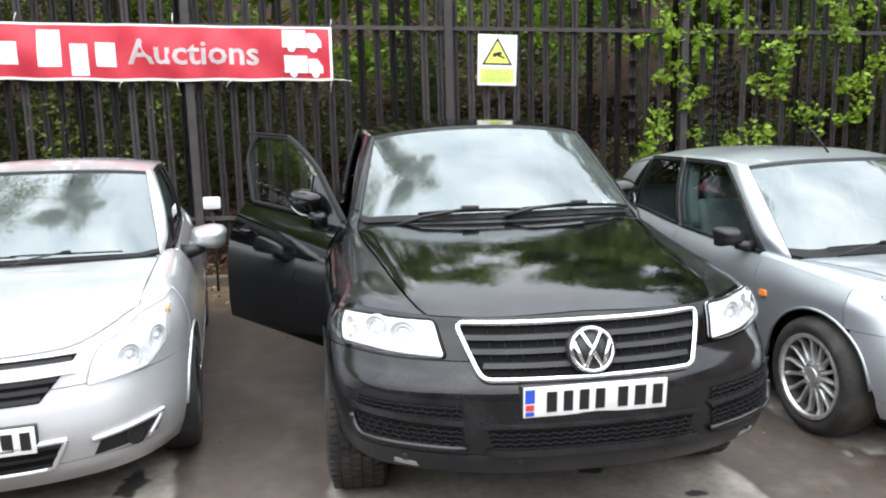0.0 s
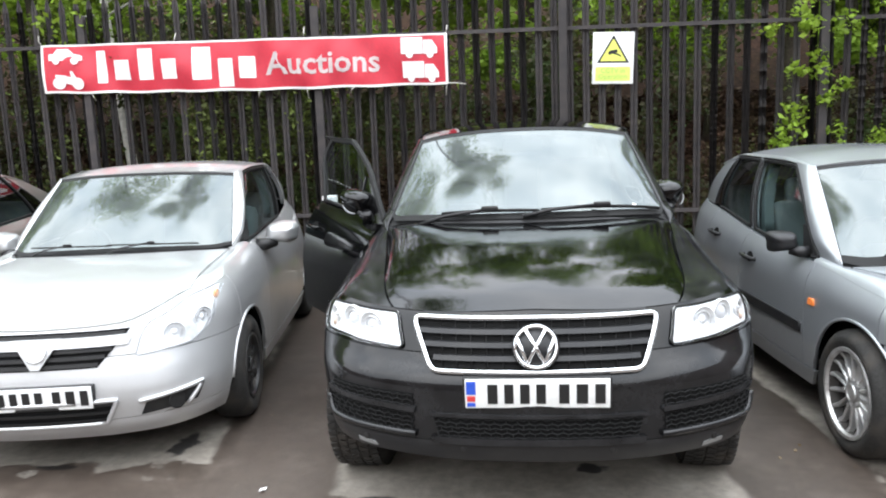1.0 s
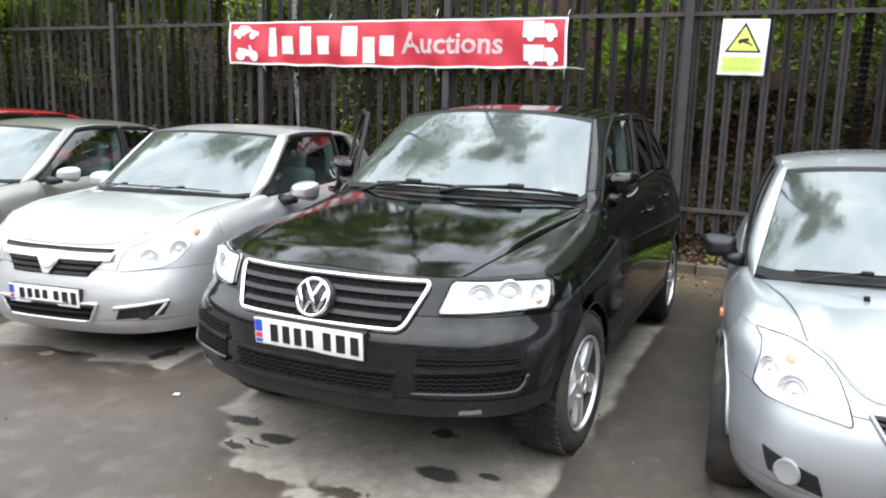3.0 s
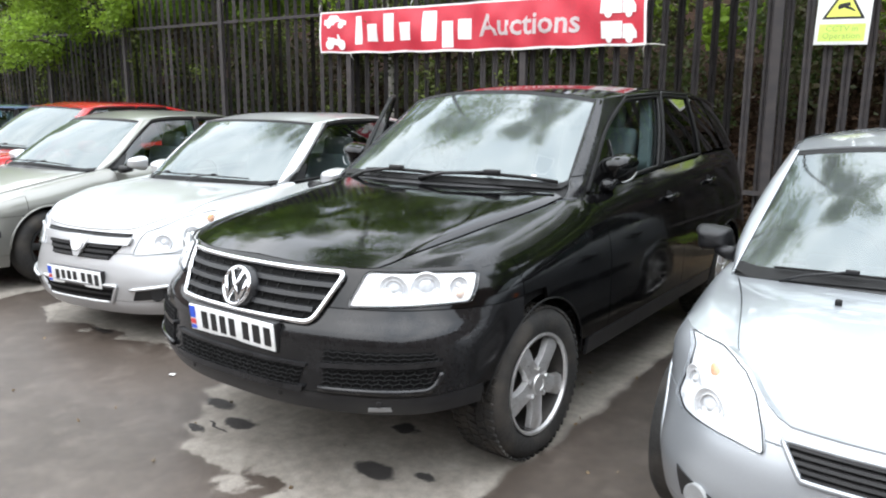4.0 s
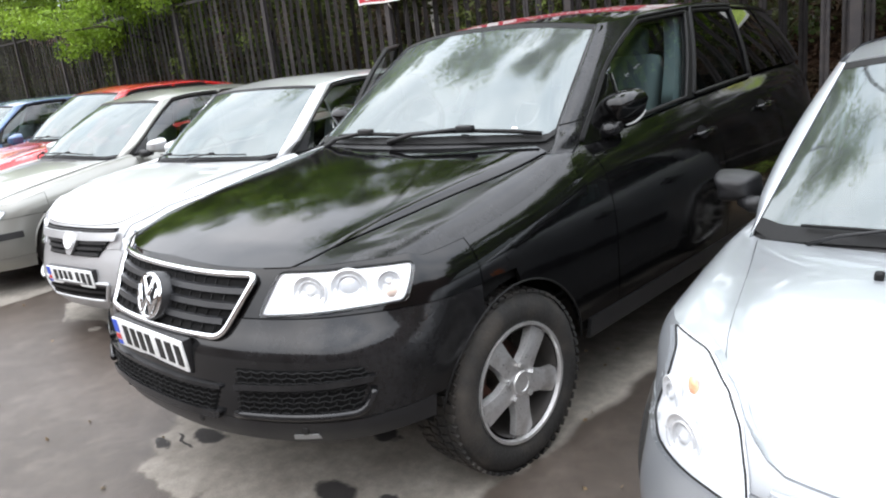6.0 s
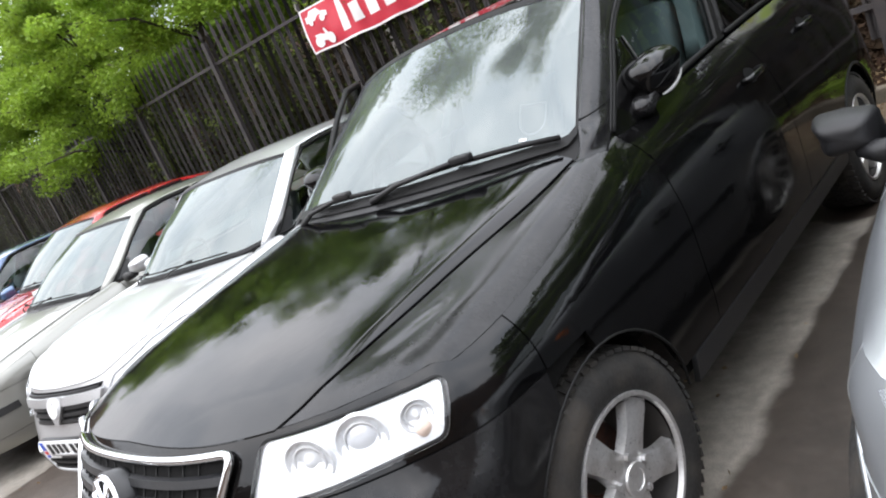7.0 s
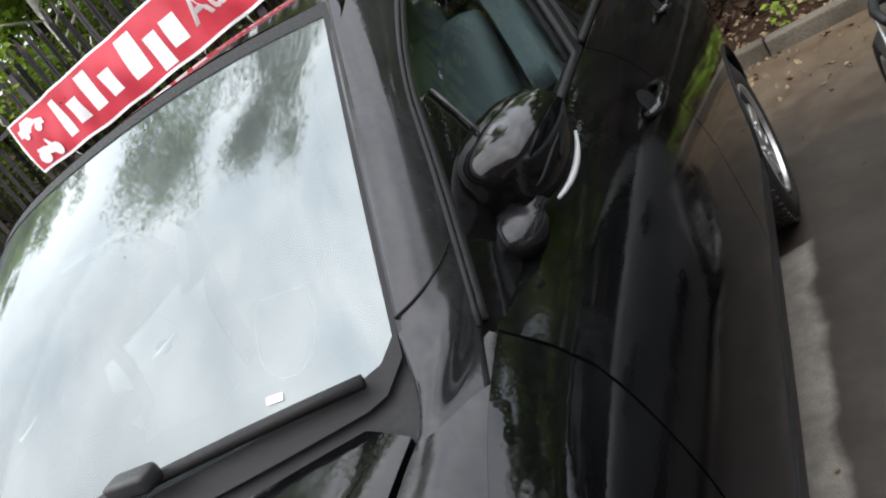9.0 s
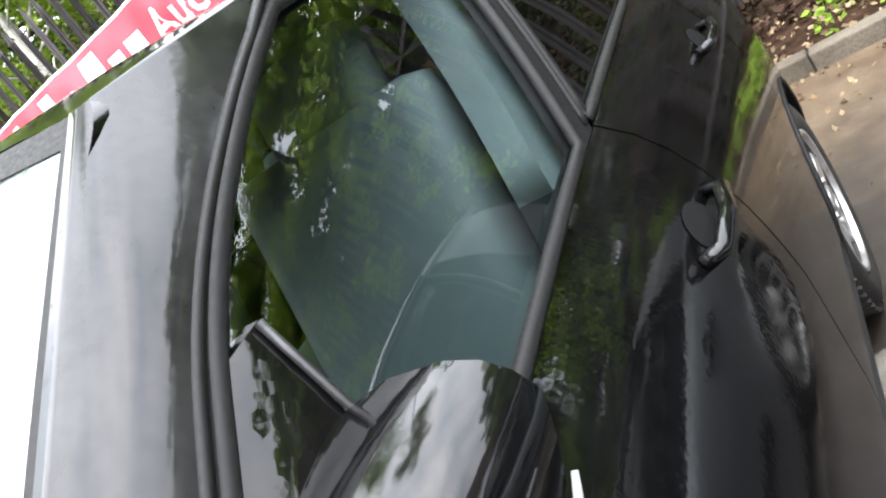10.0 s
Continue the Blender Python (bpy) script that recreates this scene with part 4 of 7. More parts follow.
def wing_rows(h, cb, sp, inner, old, side):
    """The top of a wing: from the bonnet's gap it rolls over into the flank, and behind the bonnet it runs up to the pillar."""
    n, m = len(inner), 14
    s1, s2 = h.sy(sp["wing_y"]), h.sy(sp["cowl_y"])
    qe = sp["pillars"][0]

    def flank(s):
        a, b = h.P(side * s, h.top(s) - 0.004, 0.0006), h.P(side * s, h.top(s) - 0.05, 0.0006)
        return a, (a - b).normalized()

    def arc(a, ta, b, tb):
        d = (b - a).length
        p1, p2 = a + ta * d * 0.42, b + tb * d * 0.42
        return [a * (1 - f) ** 3 + p1 * 3 * f * (1 - f) ** 2 + p2 * 3 * f * f * (1 - f) + b * f**3 for f in np.linspace(0, 1, m)]

    rows = []
    for j in range(n):
        t = j / (n - 1)
        a = inner[j]
        b, tb = flank(lerp(s1, s2, t))
        ta = Vector((b.x - a.x, b.y - a.y, 0)).normalized() + Vector((0, 0, -0.12))
        new_row = arc(a, ta, b, tb)
        was = [old[j][0].lerp(old[j][1], 0)] + old[j][1:]
        k = len(was) - 1
        was = [was[int(f * k)].lerp(was[min(k, int(f * k) + 1)], f * k - int(f * k)) for f in np.linspace(0, 1, m)]
        w = smooth(0.0, 0.3, t)
        rows.append([p.lerp(q, w) for p, q in zip(was, new_row)])
    # behind the bonnet the wing runs on below the foot of the pillar
    end = cb.belt(lerp(cb.belt0, cb.belt1, qe)).y
    for u in np.linspace(0.15, 1, 6):
        y = lerp(sp["cowl_y"], end, u)
        a = inner[-1] + Vector((-side * 0.03 * u, (y - sp["cowl_y"]) * 0.8, 0.1 * (y - sp["cowl_y"])))
        b, tb = flank(h.sy(y))
        rows.append(arc(a, (Vector((b.x - a.x, b.y - a.y, 0)).normalized() + Vector((0, 0, -0.12))), b, tb))
    return rows


def build_car(m, sp, label):
    """A whole car: skin panels, bonnet, cabin, lamps, wheels and what shows inside."""
    car = thing("car", m, label, "car", "cars parked along the fence")
    h = Hull(sp)
    cb = Cabin(h, sp)
    paint = sp["paint"]
    hubs = sp["hubs"]
    arches = [(hubs[0][1], hubs[0][2], sp["arch"]), (hubs[1][1], hubs[1][2], sp["arch"])]
    lip = sp["bumper_top"]
    d0, d1, d2, d3 = sp["doors"]
    sB = h.sy(sp["bumper_y"])
    top = h.top
    sill = sp["sill"]
    # nose: bumper in one piece round both corners
    g = Geo()
    ns = 61
    for lo, hi, off, mt, nm in ((sp.get("chin", sp["skirt"]), sp["clad"], 0.0, sp["low_mat"], "lower_bumper"), (sp["clad"], lip, 0.0, sp.get("bumper_paint", paint), "front_bumper")):
        rows, inner = [], []
        for i in range(ns):
            s = lerp(-sB + 0.003, sB - 0.003, i / (ns - 1))
            y = h.y(s)
            a = lo
            for hy, hz, r in arches[:1]:
                if abs(y - hy) < r:
                    a = max(a, hz + math.sqrt(r * r - (y - hy) ** 2))
            b = hi(s) if callable(hi) else hi
            if a > b - 0.02:
                continue
            rows.append([h.P(s, lerp(a, b - 0.003, j / 13), off) for j in range(14)])
            inner.append([h.P(s, lerp(a, b - 0.003, j / 13), off - 0.02) for j in range(14)])
        part(nm, Geo().plate(rows, inner), mt, car)
    # nose above the bumper, between the lamps
    rows = [[h.P(s, lerp(lip(s) if callable(lip) else lip, top(s), j / 9), -0.002) for j in range(10)] for s in np.linspace(-sB, sB, 61)]
    inner = [[h.P(s, lerp(lip(s) if callable(lip) else lip, top(s), j / 9), -0.02) for j in range(10)] for s in np.linspace(-sB, sB, 61)]
    part("nose_panel", Geo().plate(rows, inner), paint, car)
    # dark core that closes the gaps between the panels
    g = Geo()
    n = 110
    for side in (1, -1):
        if side < 0 and sp.get("open_door"):
            spans = [(0.0, h.sy(d0)), (h.sy(d1), h.s[-1])]
        else:
            spans = [(0.0, h.s[-1])]
        for a0, a1 in spans:
            rows = []
            for s in np.linspace(a0, a1, n):
                y = h.y(s)
                a = sp["skirt"] + 0.03
                for hy, hz, r in arches:
                    if abs(y - hy) < r + 0.015:
                        a = max(a, hz + math.sqrt((r + 0.015) ** 2 - (y - hy) ** 2))
                b = top(s) - 0.01
                rows.append([h.P(side * max(s, 1e-5), lerp(min(a, b - 0.01), b, j / 5), -0.03) for j in range(6)])
            g.grid(rows)
    for hy, hz, r in arches:
        for side in (1, -1):
            g.lathe([(r + 0.01, 0.0), (r + 0.015, -0.3), (r - 0.1, -0.32)], Matrix.Translation((side * (hubs[0][0] - 0.07), hy, hz)) @ Matrix.Diagonal((side, 1, 1, 1)), 30, 0.02, math.pi - 0.02)
    floor_z = sp["skirt"] + 0.05
    wx = hubs[0][0] - 0.28
    g.box((0, h.length / 2, floor_z + 0.02), (2 * wx, h.length - 0.5, 0.04))
    g.box((0, (d0 + d3) / 2, floor_z + 0.02), (2 * (hubs[0][0] - 0.06), sp["sill_y"][1] - sp["sill_y"][0], 0.04))
    part("underbody", g, "dark", car)
    # wings, doors, quarters
    for side in (1, -1):
        part("front_wing", h.panel(sB, h.sy(d0), lambda s: sill(s) if h.y(s) > hubs[0][1] else (lip(s) if callable(lip) else lip), top, 44, 14, arches[:1], side), paint, car)
        if not (side < 0 and sp.get("open_door")):
            dr = part("front_door", h.panel(h.sy(d0), h.sy(d1), sill, top, 26, 16, (), side), paint, car)
            door_fittings(car, dr, h, cb, sp, side, "front", None)
        if d2 > d1 + 0.05:
            dr = part("rear_door", h.panel(h.sy(d1), h.sy(d2), sill, top, 26, 16, arches[1:], side), paint, car)
            door_fittings(car, dr, h, cb, sp, side, "rear", None)
        part("rear_quarter", h.panel(h.sy(d2), h.s[-1] - h.sx(0.3), lambda s: sp["skirt"] + 0.12, top, 40, 14, arches[1:], side), paint, car)
        part("side_sill", h.panel(h.sy(sp["sill_y"][0]), h.sy(sp["sill_y"][1]), sp["skirt"], sill, 30, 5, arches, side, 0.004), sp["sill_mat"], car)
    part("tail_panel", Geo().grid([[h.P(s, lerp(sp["skirt"] + 0.1, top(abs(s)), j / 7)) for j in range(8)] for s in [-(h.s[-1] - h.sx(0.3)) + 0 * i for i in range(1)] + [-(h.s[-1] - t) for t in np.linspace(h.sx(0.3), 1e-4, 8)]] ).grid([[h.P(h.s[-1] - t, lerp(sp["skirt"] + 0.1, top(h.s[-1] - t), j / 7)) for j in range(8)] for t in np.linspace(1e-4, h.sx(0.3), 8)]), paint, car)
    # bonnet and wing tops
    rows = bonnet_rows(h, sp)
    cut = 14
    drop = Vector((0, 0, sp.get("hood_drop", 0.0)))
    inner = []
    for j, r in enumerate(rows):
        fall = drop * smooth(0.0, 0.4, j / (len(rows) - 1)) * (1 - 0.6 * smooth(0.7, 1.0, j / (len(rows) - 1)))
        inner.append(r[: cut - 1] + [r[cut - 2].lerp(r[cut - 1], q) - fall * q * q for q in (0.35, 0.6, 0.8, 0.93, 1.0)])
    full = [[Vector((-p.x, p.y, p.z)) for p in r[::-1]][:-1] + r for r in inner]
    sharp(part("bonnet", Geo().plate(full, sunk(full, 0.02)), paint, car), 50)
    for side in (1, -1):
        step = sp.get("step", 0.003)
        outer = mirrored([[p - Vector((0, 0, (0.004 + step * smooth(0.0, 0.4, j / (len(rows) - 1)) * (1 - 0.6 * smooth(0.7, 1.0, j / (len(rows) - 1)))) * (1 - k / (len(r) - cut)))) for k, p in enumerate([r[cut - 1] + (r[cut] - r[cut - 1]).normalized() * sp.get("shut_gap", 0.006)] + r[cut:])] for j, r in enumerate(rows)], side)
        outer = wing_rows(h, cb, sp, [r[0] for r in outer], outer, side)
        part("wing_top", Geo().plate(outer, sunk(outer, 0.03)), sp.get("top_paint", paint), car)
        if sp.get("foot_v"):
            # the foot of the pillar flares out into the wing
            j = len(rows) - 1
            ends, run = [], []
            for k in range(14):
                u = k / 13
                i = min(j + 5, j + int(3.5 * u))
                ends.append(outer[i][k].lerp(outer[i + 1][k], j + 3.5 * u - i) + Vector((side * 0.0004, 0, 0.0006)))
                run.append((outer[j][k] - outer[j - 3][k]).normalized().lerp(Vector((-side * 0.25, 0.55, 0.8)), 0.25 * smooth(0.4, 1, u)).normalized())
            start = pillar_row(cb, sp, sp["foot_v"], side)
            fall = [(a - b).normalized() for a, b in zip(start, pillar_row(cb, sp, sp["foot_v"] + 0.05, side))]
            flare = []
            for t in np.linspace(0, 1, 15):
                row = []
                for k, (a, fa, b, rb) in enumerate(zip(start, fall, ends, run)):
                    d = (a - b).length * 0.33
                    swell = math.sin(math.pi * t) ** 2 * math.sin(math.pi * min(1, 0.1 + k / 13))
                    p1, p2 = a + fa * d, b + rb * d
                    row.append(a * (1 - t) ** 3 + p1 * 3 * t * (1 - t) ** 2 + p2 * 3 * t * t * (1 - t) + b * t**3 + Vector((side * 0.012, -0.004, 0.010)) * swell)
                flare.append([row[0] + Vector((0, 0, -0.05)), row[0] + Vector((-side * 0.002, 0, -0.008))] + row + [row[-1] - Vector((side * 0.03, 0, 0.0))])
            flare.append([p + Vector((0, -0.02, -0.012)) for p in flare[-1]])
            part("pillar_foot", Geo().grid(flare), sp.get("top_paint", paint), car)
    low = [[p - Vector((0, 0, 0.035)) for p in r] for r in [[Vector((-p.x, p.y, p.z)) for p in q[::-1]][:-1] + q for q in rows]]
    part("engine_bay", Geo().grid(low), "dark", car)
    # scuttle below the screen
    sc = cb.screen(20, 2, -0.004, -0.90, 0.90, -0.12, 0.05)
    part("scuttle", Geo().grid(sc), "plastic", car)
    # roof, pillars, panes
    foot = sp.get("pillar_foot", 0.05)
    if sp.get("foot_v"):
        base = lambda f: 0.045 + 0.115 * f * f + 0.045 * max(0.0, (abs(f) - 0.92) / 0.052) ** 2
        band_in = lambda f: base(f) + 0.018
    else:
        base = lambda f: sp.get("screen_low", 0.015) + 0.02 * smooth(0.82, 0.972, abs(f))
        band_in = lambda f: base(f) + sp.get("band", 0.016) + foot * 0.42 * max(0.0, (abs(f) - 0.62) / 0.353) ** 4
    low = (lambda f: base(f) + 0.004) if sp.get("foot_v") else (lambda f: 0.30 * smooth(0.78, 0.95, abs(f)))
    part("screen_base", Geo().grid(cb.screen(40, 6, -0.010, -0.985, 0.985, -0.10, low)), "seal", car)
    part("roof", Geo().plate(cb.roof_rows(), cb.roof_rows(drop=0.03)), paint, car)
    part("headlining", Geo().grid(cb.roof_rows(drop=0.045)), "trim_grey", car)
    part("windscreen", Geo().grid(cb.screen(48, 14, 0.0, -0.972, 0.972, base, 0.975)), "screen_glass", car, sp.get("screen_label", ""))
    for f0, f1, v0, v1 in ((-0.988, sp.get("seal_f", -0.972), sp.get("foot_v", foot * 0.7), 1), (-sp.get("seal_f", -0.972), 0.988, sp.get("foot_v", foot * 0.7), 1), (-0.98, 0.98, 0.955, 1.0)):
        part("screen_seal", Geo().grid(cb.screen(18, 14, 0.002, f0, f1, v0, v1)), "seal", car)
    part("screen_band", Geo().grid(cb.screen(60, 5, 0.0035, -0.975, 0.975, lambda f: base(f) - 0.03 if sp.get("foot_v") else min(foot * 0.87 * smooth(0.86, 0.98, abs(f)) - 0.005, base(f) - 0.012), band_in)), "seal", car)
    q1 = sp["pillars"]
    for side in (1, -1):
        v0 = sp.get("foot_v", 0.0)
        rows = [pillar_row(cb, sp, lerp(v0, 1, i / 23), side) for i in range(24)]
        if not v0:
            rows.insert(0, [p + Vector((-side * 0.05, 0.02, -0.05)) for p in rows[0]])
        rows = [[r[0] - Vector((0, 0, 0.02))] + r + [r[-1] - Vector((side * 0.036, 0, 0))] for r in rows]
        part("windscreen_pillar", Geo().grid(rows), sp.get("top_paint", paint), car)
        if sp.get("pillar_seam"):
            part("pillar_seam", Geo().tube([p + Vector((side * 0.0008, -0.0005, 0.0005)) for p in pillar_row(cb, sp, sp["pillar_seam"], side)[:11]], 0.0022, 4), "dark", car)
        rail = [[cb.S(q, 0.93 + 0.085 * t, side, 0.008 * math.sin(math.pi * t) + 0.002) for t in np.linspace(0, 1, 6)] for q in np.linspace(0, 1, 24)]
        part("roof_rail", Geo().grid(rail), paint, car)
        if d2 > d1 + 0.05:
            part("quarter_pane", cb.slab(((q1[3], 0.03), (q1[4], 0.03), (q1[5], 0.93), (q1[3], 0.93)), side, off=-0.004, fold=0.004), "tinted_glass", car)
        part("rear_pillar", cb.slab(((q1[4], 0), (1, 0), (1, 0.95), (q1[5], 0.95)), side), paint, car)
        part("centre_pillar_trim", cb.slab(((q1[1] - 0.015, -0.02), (q1[1] + 0.05, -0.02), (q1[1] + 0.045, 0.95), (q1[1] - 0.01, 0.95)), side, off=-0.05, fold=0.06), "trim_grey", car)
    e = [[lerp(cb.S(1, t, -1), cb.S(1, t, 1), f) + Vector((0, 0.12 * math.sin(math.pi * f), 0)) for f in np.linspace(0, 1, 12)] for t in np.linspace(0, 1, 8)]
    part("rear_window", Geo().grid(e), "tinted_glass", car)
    # wheels
    for side in (1, -1):
        for k, hub in enumerate(hubs):
            wsp = dict(sp["wheel"])
            wsp["phase"] = wsp.get("phase", 0.3) + 0.55 * k + (0.3 if side < 0 else 0)
            if k:
                wsp["steer"] = 0
            build_wheel(car, hub, side, wsp)
    # inside
    belt = cb.belt(d0).z
    g = Geo()
    dash = [[Vector((x, sp["cowl_mid"] + 0.14 + 0.5 * t + (0.12 if abs(x) > 0.4 else 0), belt - 0.03 - 0.02 * t * t - (0.26 * max(0, t - 0.8) / 0.2))) for x in np.linspace(-cb.S(0, 0).x * 0.88, cb.S(0, 0).x * 0.88, 14)] for t in np.linspace(0, 1, 10)]
    part("dashboard", g.grid(dash), "dash", car)
    sy = sp["seat_y"]
    for side in (1, -1):
        seat(car, side * 0.36, sy, sp["seat_z"], sp.get("seat_h", 0.62), sp.get("trim", "fabric"))
    steering_wheel(car, -0.36, sy - 0.48, sp["seat_z"] + 0.36)
    g = Geo().box((0, sy + 1.28, sp["seat_z"] + 0.3), (1.2, 0.16, 0.62), pose(0, 0, 0, -18), 0.06).box((0, sy + 1.0, sp["seat_z"]), (1.2, 0.5, 0.16), None, 0.05)
    part("rear_seat", g, sp.get("trim", "fabric"), car)
    mp = cb.screen(2, 2, -0.05, 0.0, 0.01, 0.84, 0.85)[0][0]
    part("inside_mirror", Geo().box(mp + Vector((0, 0.02, 0)), (0.24, 0.035, 0.075), None, 0.014).tube([mp + Vector((0, 0.02, 0)), cb.screen(2, 2, -0.012, 0.0, 0.01, 0.92, 0.93)[0][0]], 0.012), "dash", car)
    return car, h, cb


def door_fittings(car, dr, h, cb, sp, side, which, turn):
    """Pane, its frame, handle and mirror of one door."""
    q = sp["pillars"]
    d0, d1, d2, d3 = sp["doors"]
    if which == "front":
        c = ((q[0], 0.02), (q[1], 0.02), (q[1], 0.93), (q[0], 0.93))
        y = d1 - 0.17
        gl = "glass" if not sp.get("dark_front") else "tinted_glass"
    else:
        c = ((q[2], 0.02), (q[3] - 0.012, 0.02), (q[3] - 0.012, 0.93), (q[2], 0.93))
        y = d2 - 0.2
        gl = "tinted_glass" if sp.get("dark_rear") else "glass"
    put = (lambda g: g.moved(turn)) if turn else (lambda g: g)
    rnd = sp.get("round_pane", 0.05) if which == "front" else 0.0
    rear = 0.07 if turn else 0.0
    part("door_pane", put(Geo().grid(cb.strip(c, 12, 14, side, -0.008, rnd, rear))), gl, dr)
    rim = cb.strip(c, 12, 26, side, 0.0, rnd, rear)
    path = [r[0] for r in rim] + [rim[-1][j] for j in range(1, 26)] + [rim[i][-1] for i in range(10, -1, -1)] + [rim[0][j] for j in range(24, 0, -1)]
    if which == "front" and (sp.get("mirror") or {}).get("sail_trim"):
        # the sail covers the front end of the lower edge
        part("pane_seal", put(Geo().tube(path[4:] + [rim[0][0]], 0.011, 6)), "seal", dr)
    else:
        part("pane_seal", put(Geo().tube(path, 0.011, 6, closed=True)), "seal", dr)
    rim = cb.strip(c, 12, 26, side, 0.004, rnd)
    out = [rim[i][-1] + Vector((0, 0, 0.02)) for i in range(11, -1, -1)] + [rim[0][j] + Vector((0, -0.022, 0.004)) for j in range(24, -1, -1)]
    part("frame_seal", put(Geo().tube(out, 0.0065, 5)), "seal", dr)
    # frame behind the pane's rear edge
    b0 = c[1][0]
    nxt = q[2] if which == "front" else q[3]
    if not turn:
        part("door_frame", put(cb.slab(((b0, 0.0), (lerp(b0, nxt, 0.94), 0.0), (lerp(b0, nxt, 0.94), 0.95), (b0, 0.95)), side, 3, 8, 0.003, 0.03)), sp.get("frame_mat", "seal"), dr)
    s = h.sy(y)
    z = h.top(s) - sp.get("handle_drop", 0.13)
    g = Geo()
    pts = [h.P(side * (s + dx), z + dz, o) for dx, dz, o in ((-0.1, -0.004, 0.0), (-0.085, 0, 0.03), (0.0, 0.004, 0.04), (0.085, 0.004, 0.03), (0.1, 0.002, 0.0))]
    part("door_handle", put(g.tube(pts, 0.013, 6)), sp.get("handle_mat", sp["paint"]), dr)
    cup = [Vector((s + 0.055 * math.cos(a), z + 0.032 * math.sin(a))) for a in np.linspace(0, 2 * math.pi, 16, endpoint=False)]
    part("handle_recess", put(blob(h, cup, 0.0015, side, 3, 0.0)[0]), "dark", dr)
    if which == "front" and sp.get("mirror"):
        mr = sp["mirror"]
        door_mirror(dr, Vector((mr["at"][0] * side, mr["at"][1], mr["at"][2])), side, mr["size"], mr["mat"], mr.get("label", ""), mr.get("lamp", True), turn, mr.get("square", 0.62), mr.get("foot"))
        fold = cb.slab(((q[0] - 0.005, -0.03 if mr.get("sail_trim") else 0.0), (q[0] + mr.get("sail", 0.12), -0.03 if mr.get("sail_trim") else 0.0), (q[0] + 0.02, mr.get("sail_t", 0.4)), (q[0] - 0.004, mr.get("sail_t", 0.4))), side, 6, 6, 0.004, 0.02)
        part("mirror_sail", put(fold), mr.get("sail_mat", "plastic"), dr)
        if mr.get("sail_trim"):
            t1 = mr["sail_t"]
            run = [cb.S(lerp(q[0] + 0.018, q[0] + mr["sail"], u), lerp(t1, 0.0, u), side, 0.010) for u in np.linspace(0.0, 0.8, 6)]
            part("sail_trim", put(Geo().tube(run, 0.0042, 5)), "satin_plastic", dr)
    if sp.get("rub") and z:
        a, b = (d0, d1) if which == "front" else (d1, d2 - 0.25)
        zz = sp["rub"]
        part("rubbing_strip", put(h.patch([(h.sy(a) + 0.02, zz), (h.sy(b) - 0.02, zz), (h.sy(b) - 0.02, zz + 0.055), (h.sy(a) + 0.02, zz + 0.055)], 12, 3, 0.012, 0.014, side)), sp.get("rub_mat", "plastic"), dr)

def find_s(h, z, x=None, y=None):
    """The way along the skin at which, at height z, it lies at that x (nose) or y (flank)."""
    best = min(np.linspace(1e-4, h.s[-1] * 0.5, 900), key=lambda s: abs(h.P(s, z).x - x) if x is not None and h.P(s, z).y < 0.8 else (abs(h.P(s, z).y - y) if y is not None else 9))
    return float(best)


def mesh_grille(h, corners, side, name, car, cell=0.021, off=0.004):
    """Honeycomb of thin wires over a dark opening."""
    back = part(name, h.patch(corners, 14, 6, off - 0.002, 0.03, side), "dark", car)
    g = Geo()
    ids = [c[0] for c in corners]
    width = max(ids) - min(ids)
    height = max(c[1] for c in corners) - min(c[1] for c in corners)
    nu, nv = max(6, int(width / cell)), max(2, int(height / (cell * 0.8)))
    (a0, a1), (b0, b1), (c0, c1), (e0, e1) = corners

    def at(u, v):
        s, z = lerp(lerp(a0, b0, u), lerp(e0, c0, u), v), lerp(lerp(a1, b1, u), lerp(e1, c1, u), v)
        return h.P(side * s if side else s, z, off + 0.006)

    for j in range(nv + 1):
        for i in range(nu):
            v0 = (j + (0.18 if i % 2 else -0.18)) / (nv + 0.4) + 0.02
            v1 = (j + (-0.18 if i % 2 else 0.18)) / (nv + 0.4) + 0.02
            g.tube([at(i / nu, min(1, max(0, v0))), at((i + 1) / nu, min(1, max(0, v1)))], 0.0022, 3, cap=False)
            if (i + j) % 2 == 0 and j < nv:
                g.tube([at(i / nu, min(1, max(0, v0))), at(i / nu, min(1, (j + 1 - 0.18) / (nv + 0.4) + 0.02))], 0.0022, 3, cap=False)
    part("mesh", g, "mesh_black", back)
    return back


def rounded(poly, r, n=5):
    """A closed outline with its corners rounded."""
    out = []
    k = len(poly)
    for i, p in enumerate(poly):
        p, a, b = Vector(p), Vector(poly[i - 1]), Vector(poly[(i + 1) % k])
        p0 = p + (a - p) * min(0.45, r / max(1e-6, (a - p).length))
        p1 = p + (b - p) * min(0.45, r / max(1e-6, (b - p).length))
        for j in range(n):
            t = j / (n - 1)
            out.append(p0 * (1 - t) ** 2 + p * 2 * t * (1 - t) + p1 * t * t)
    return out


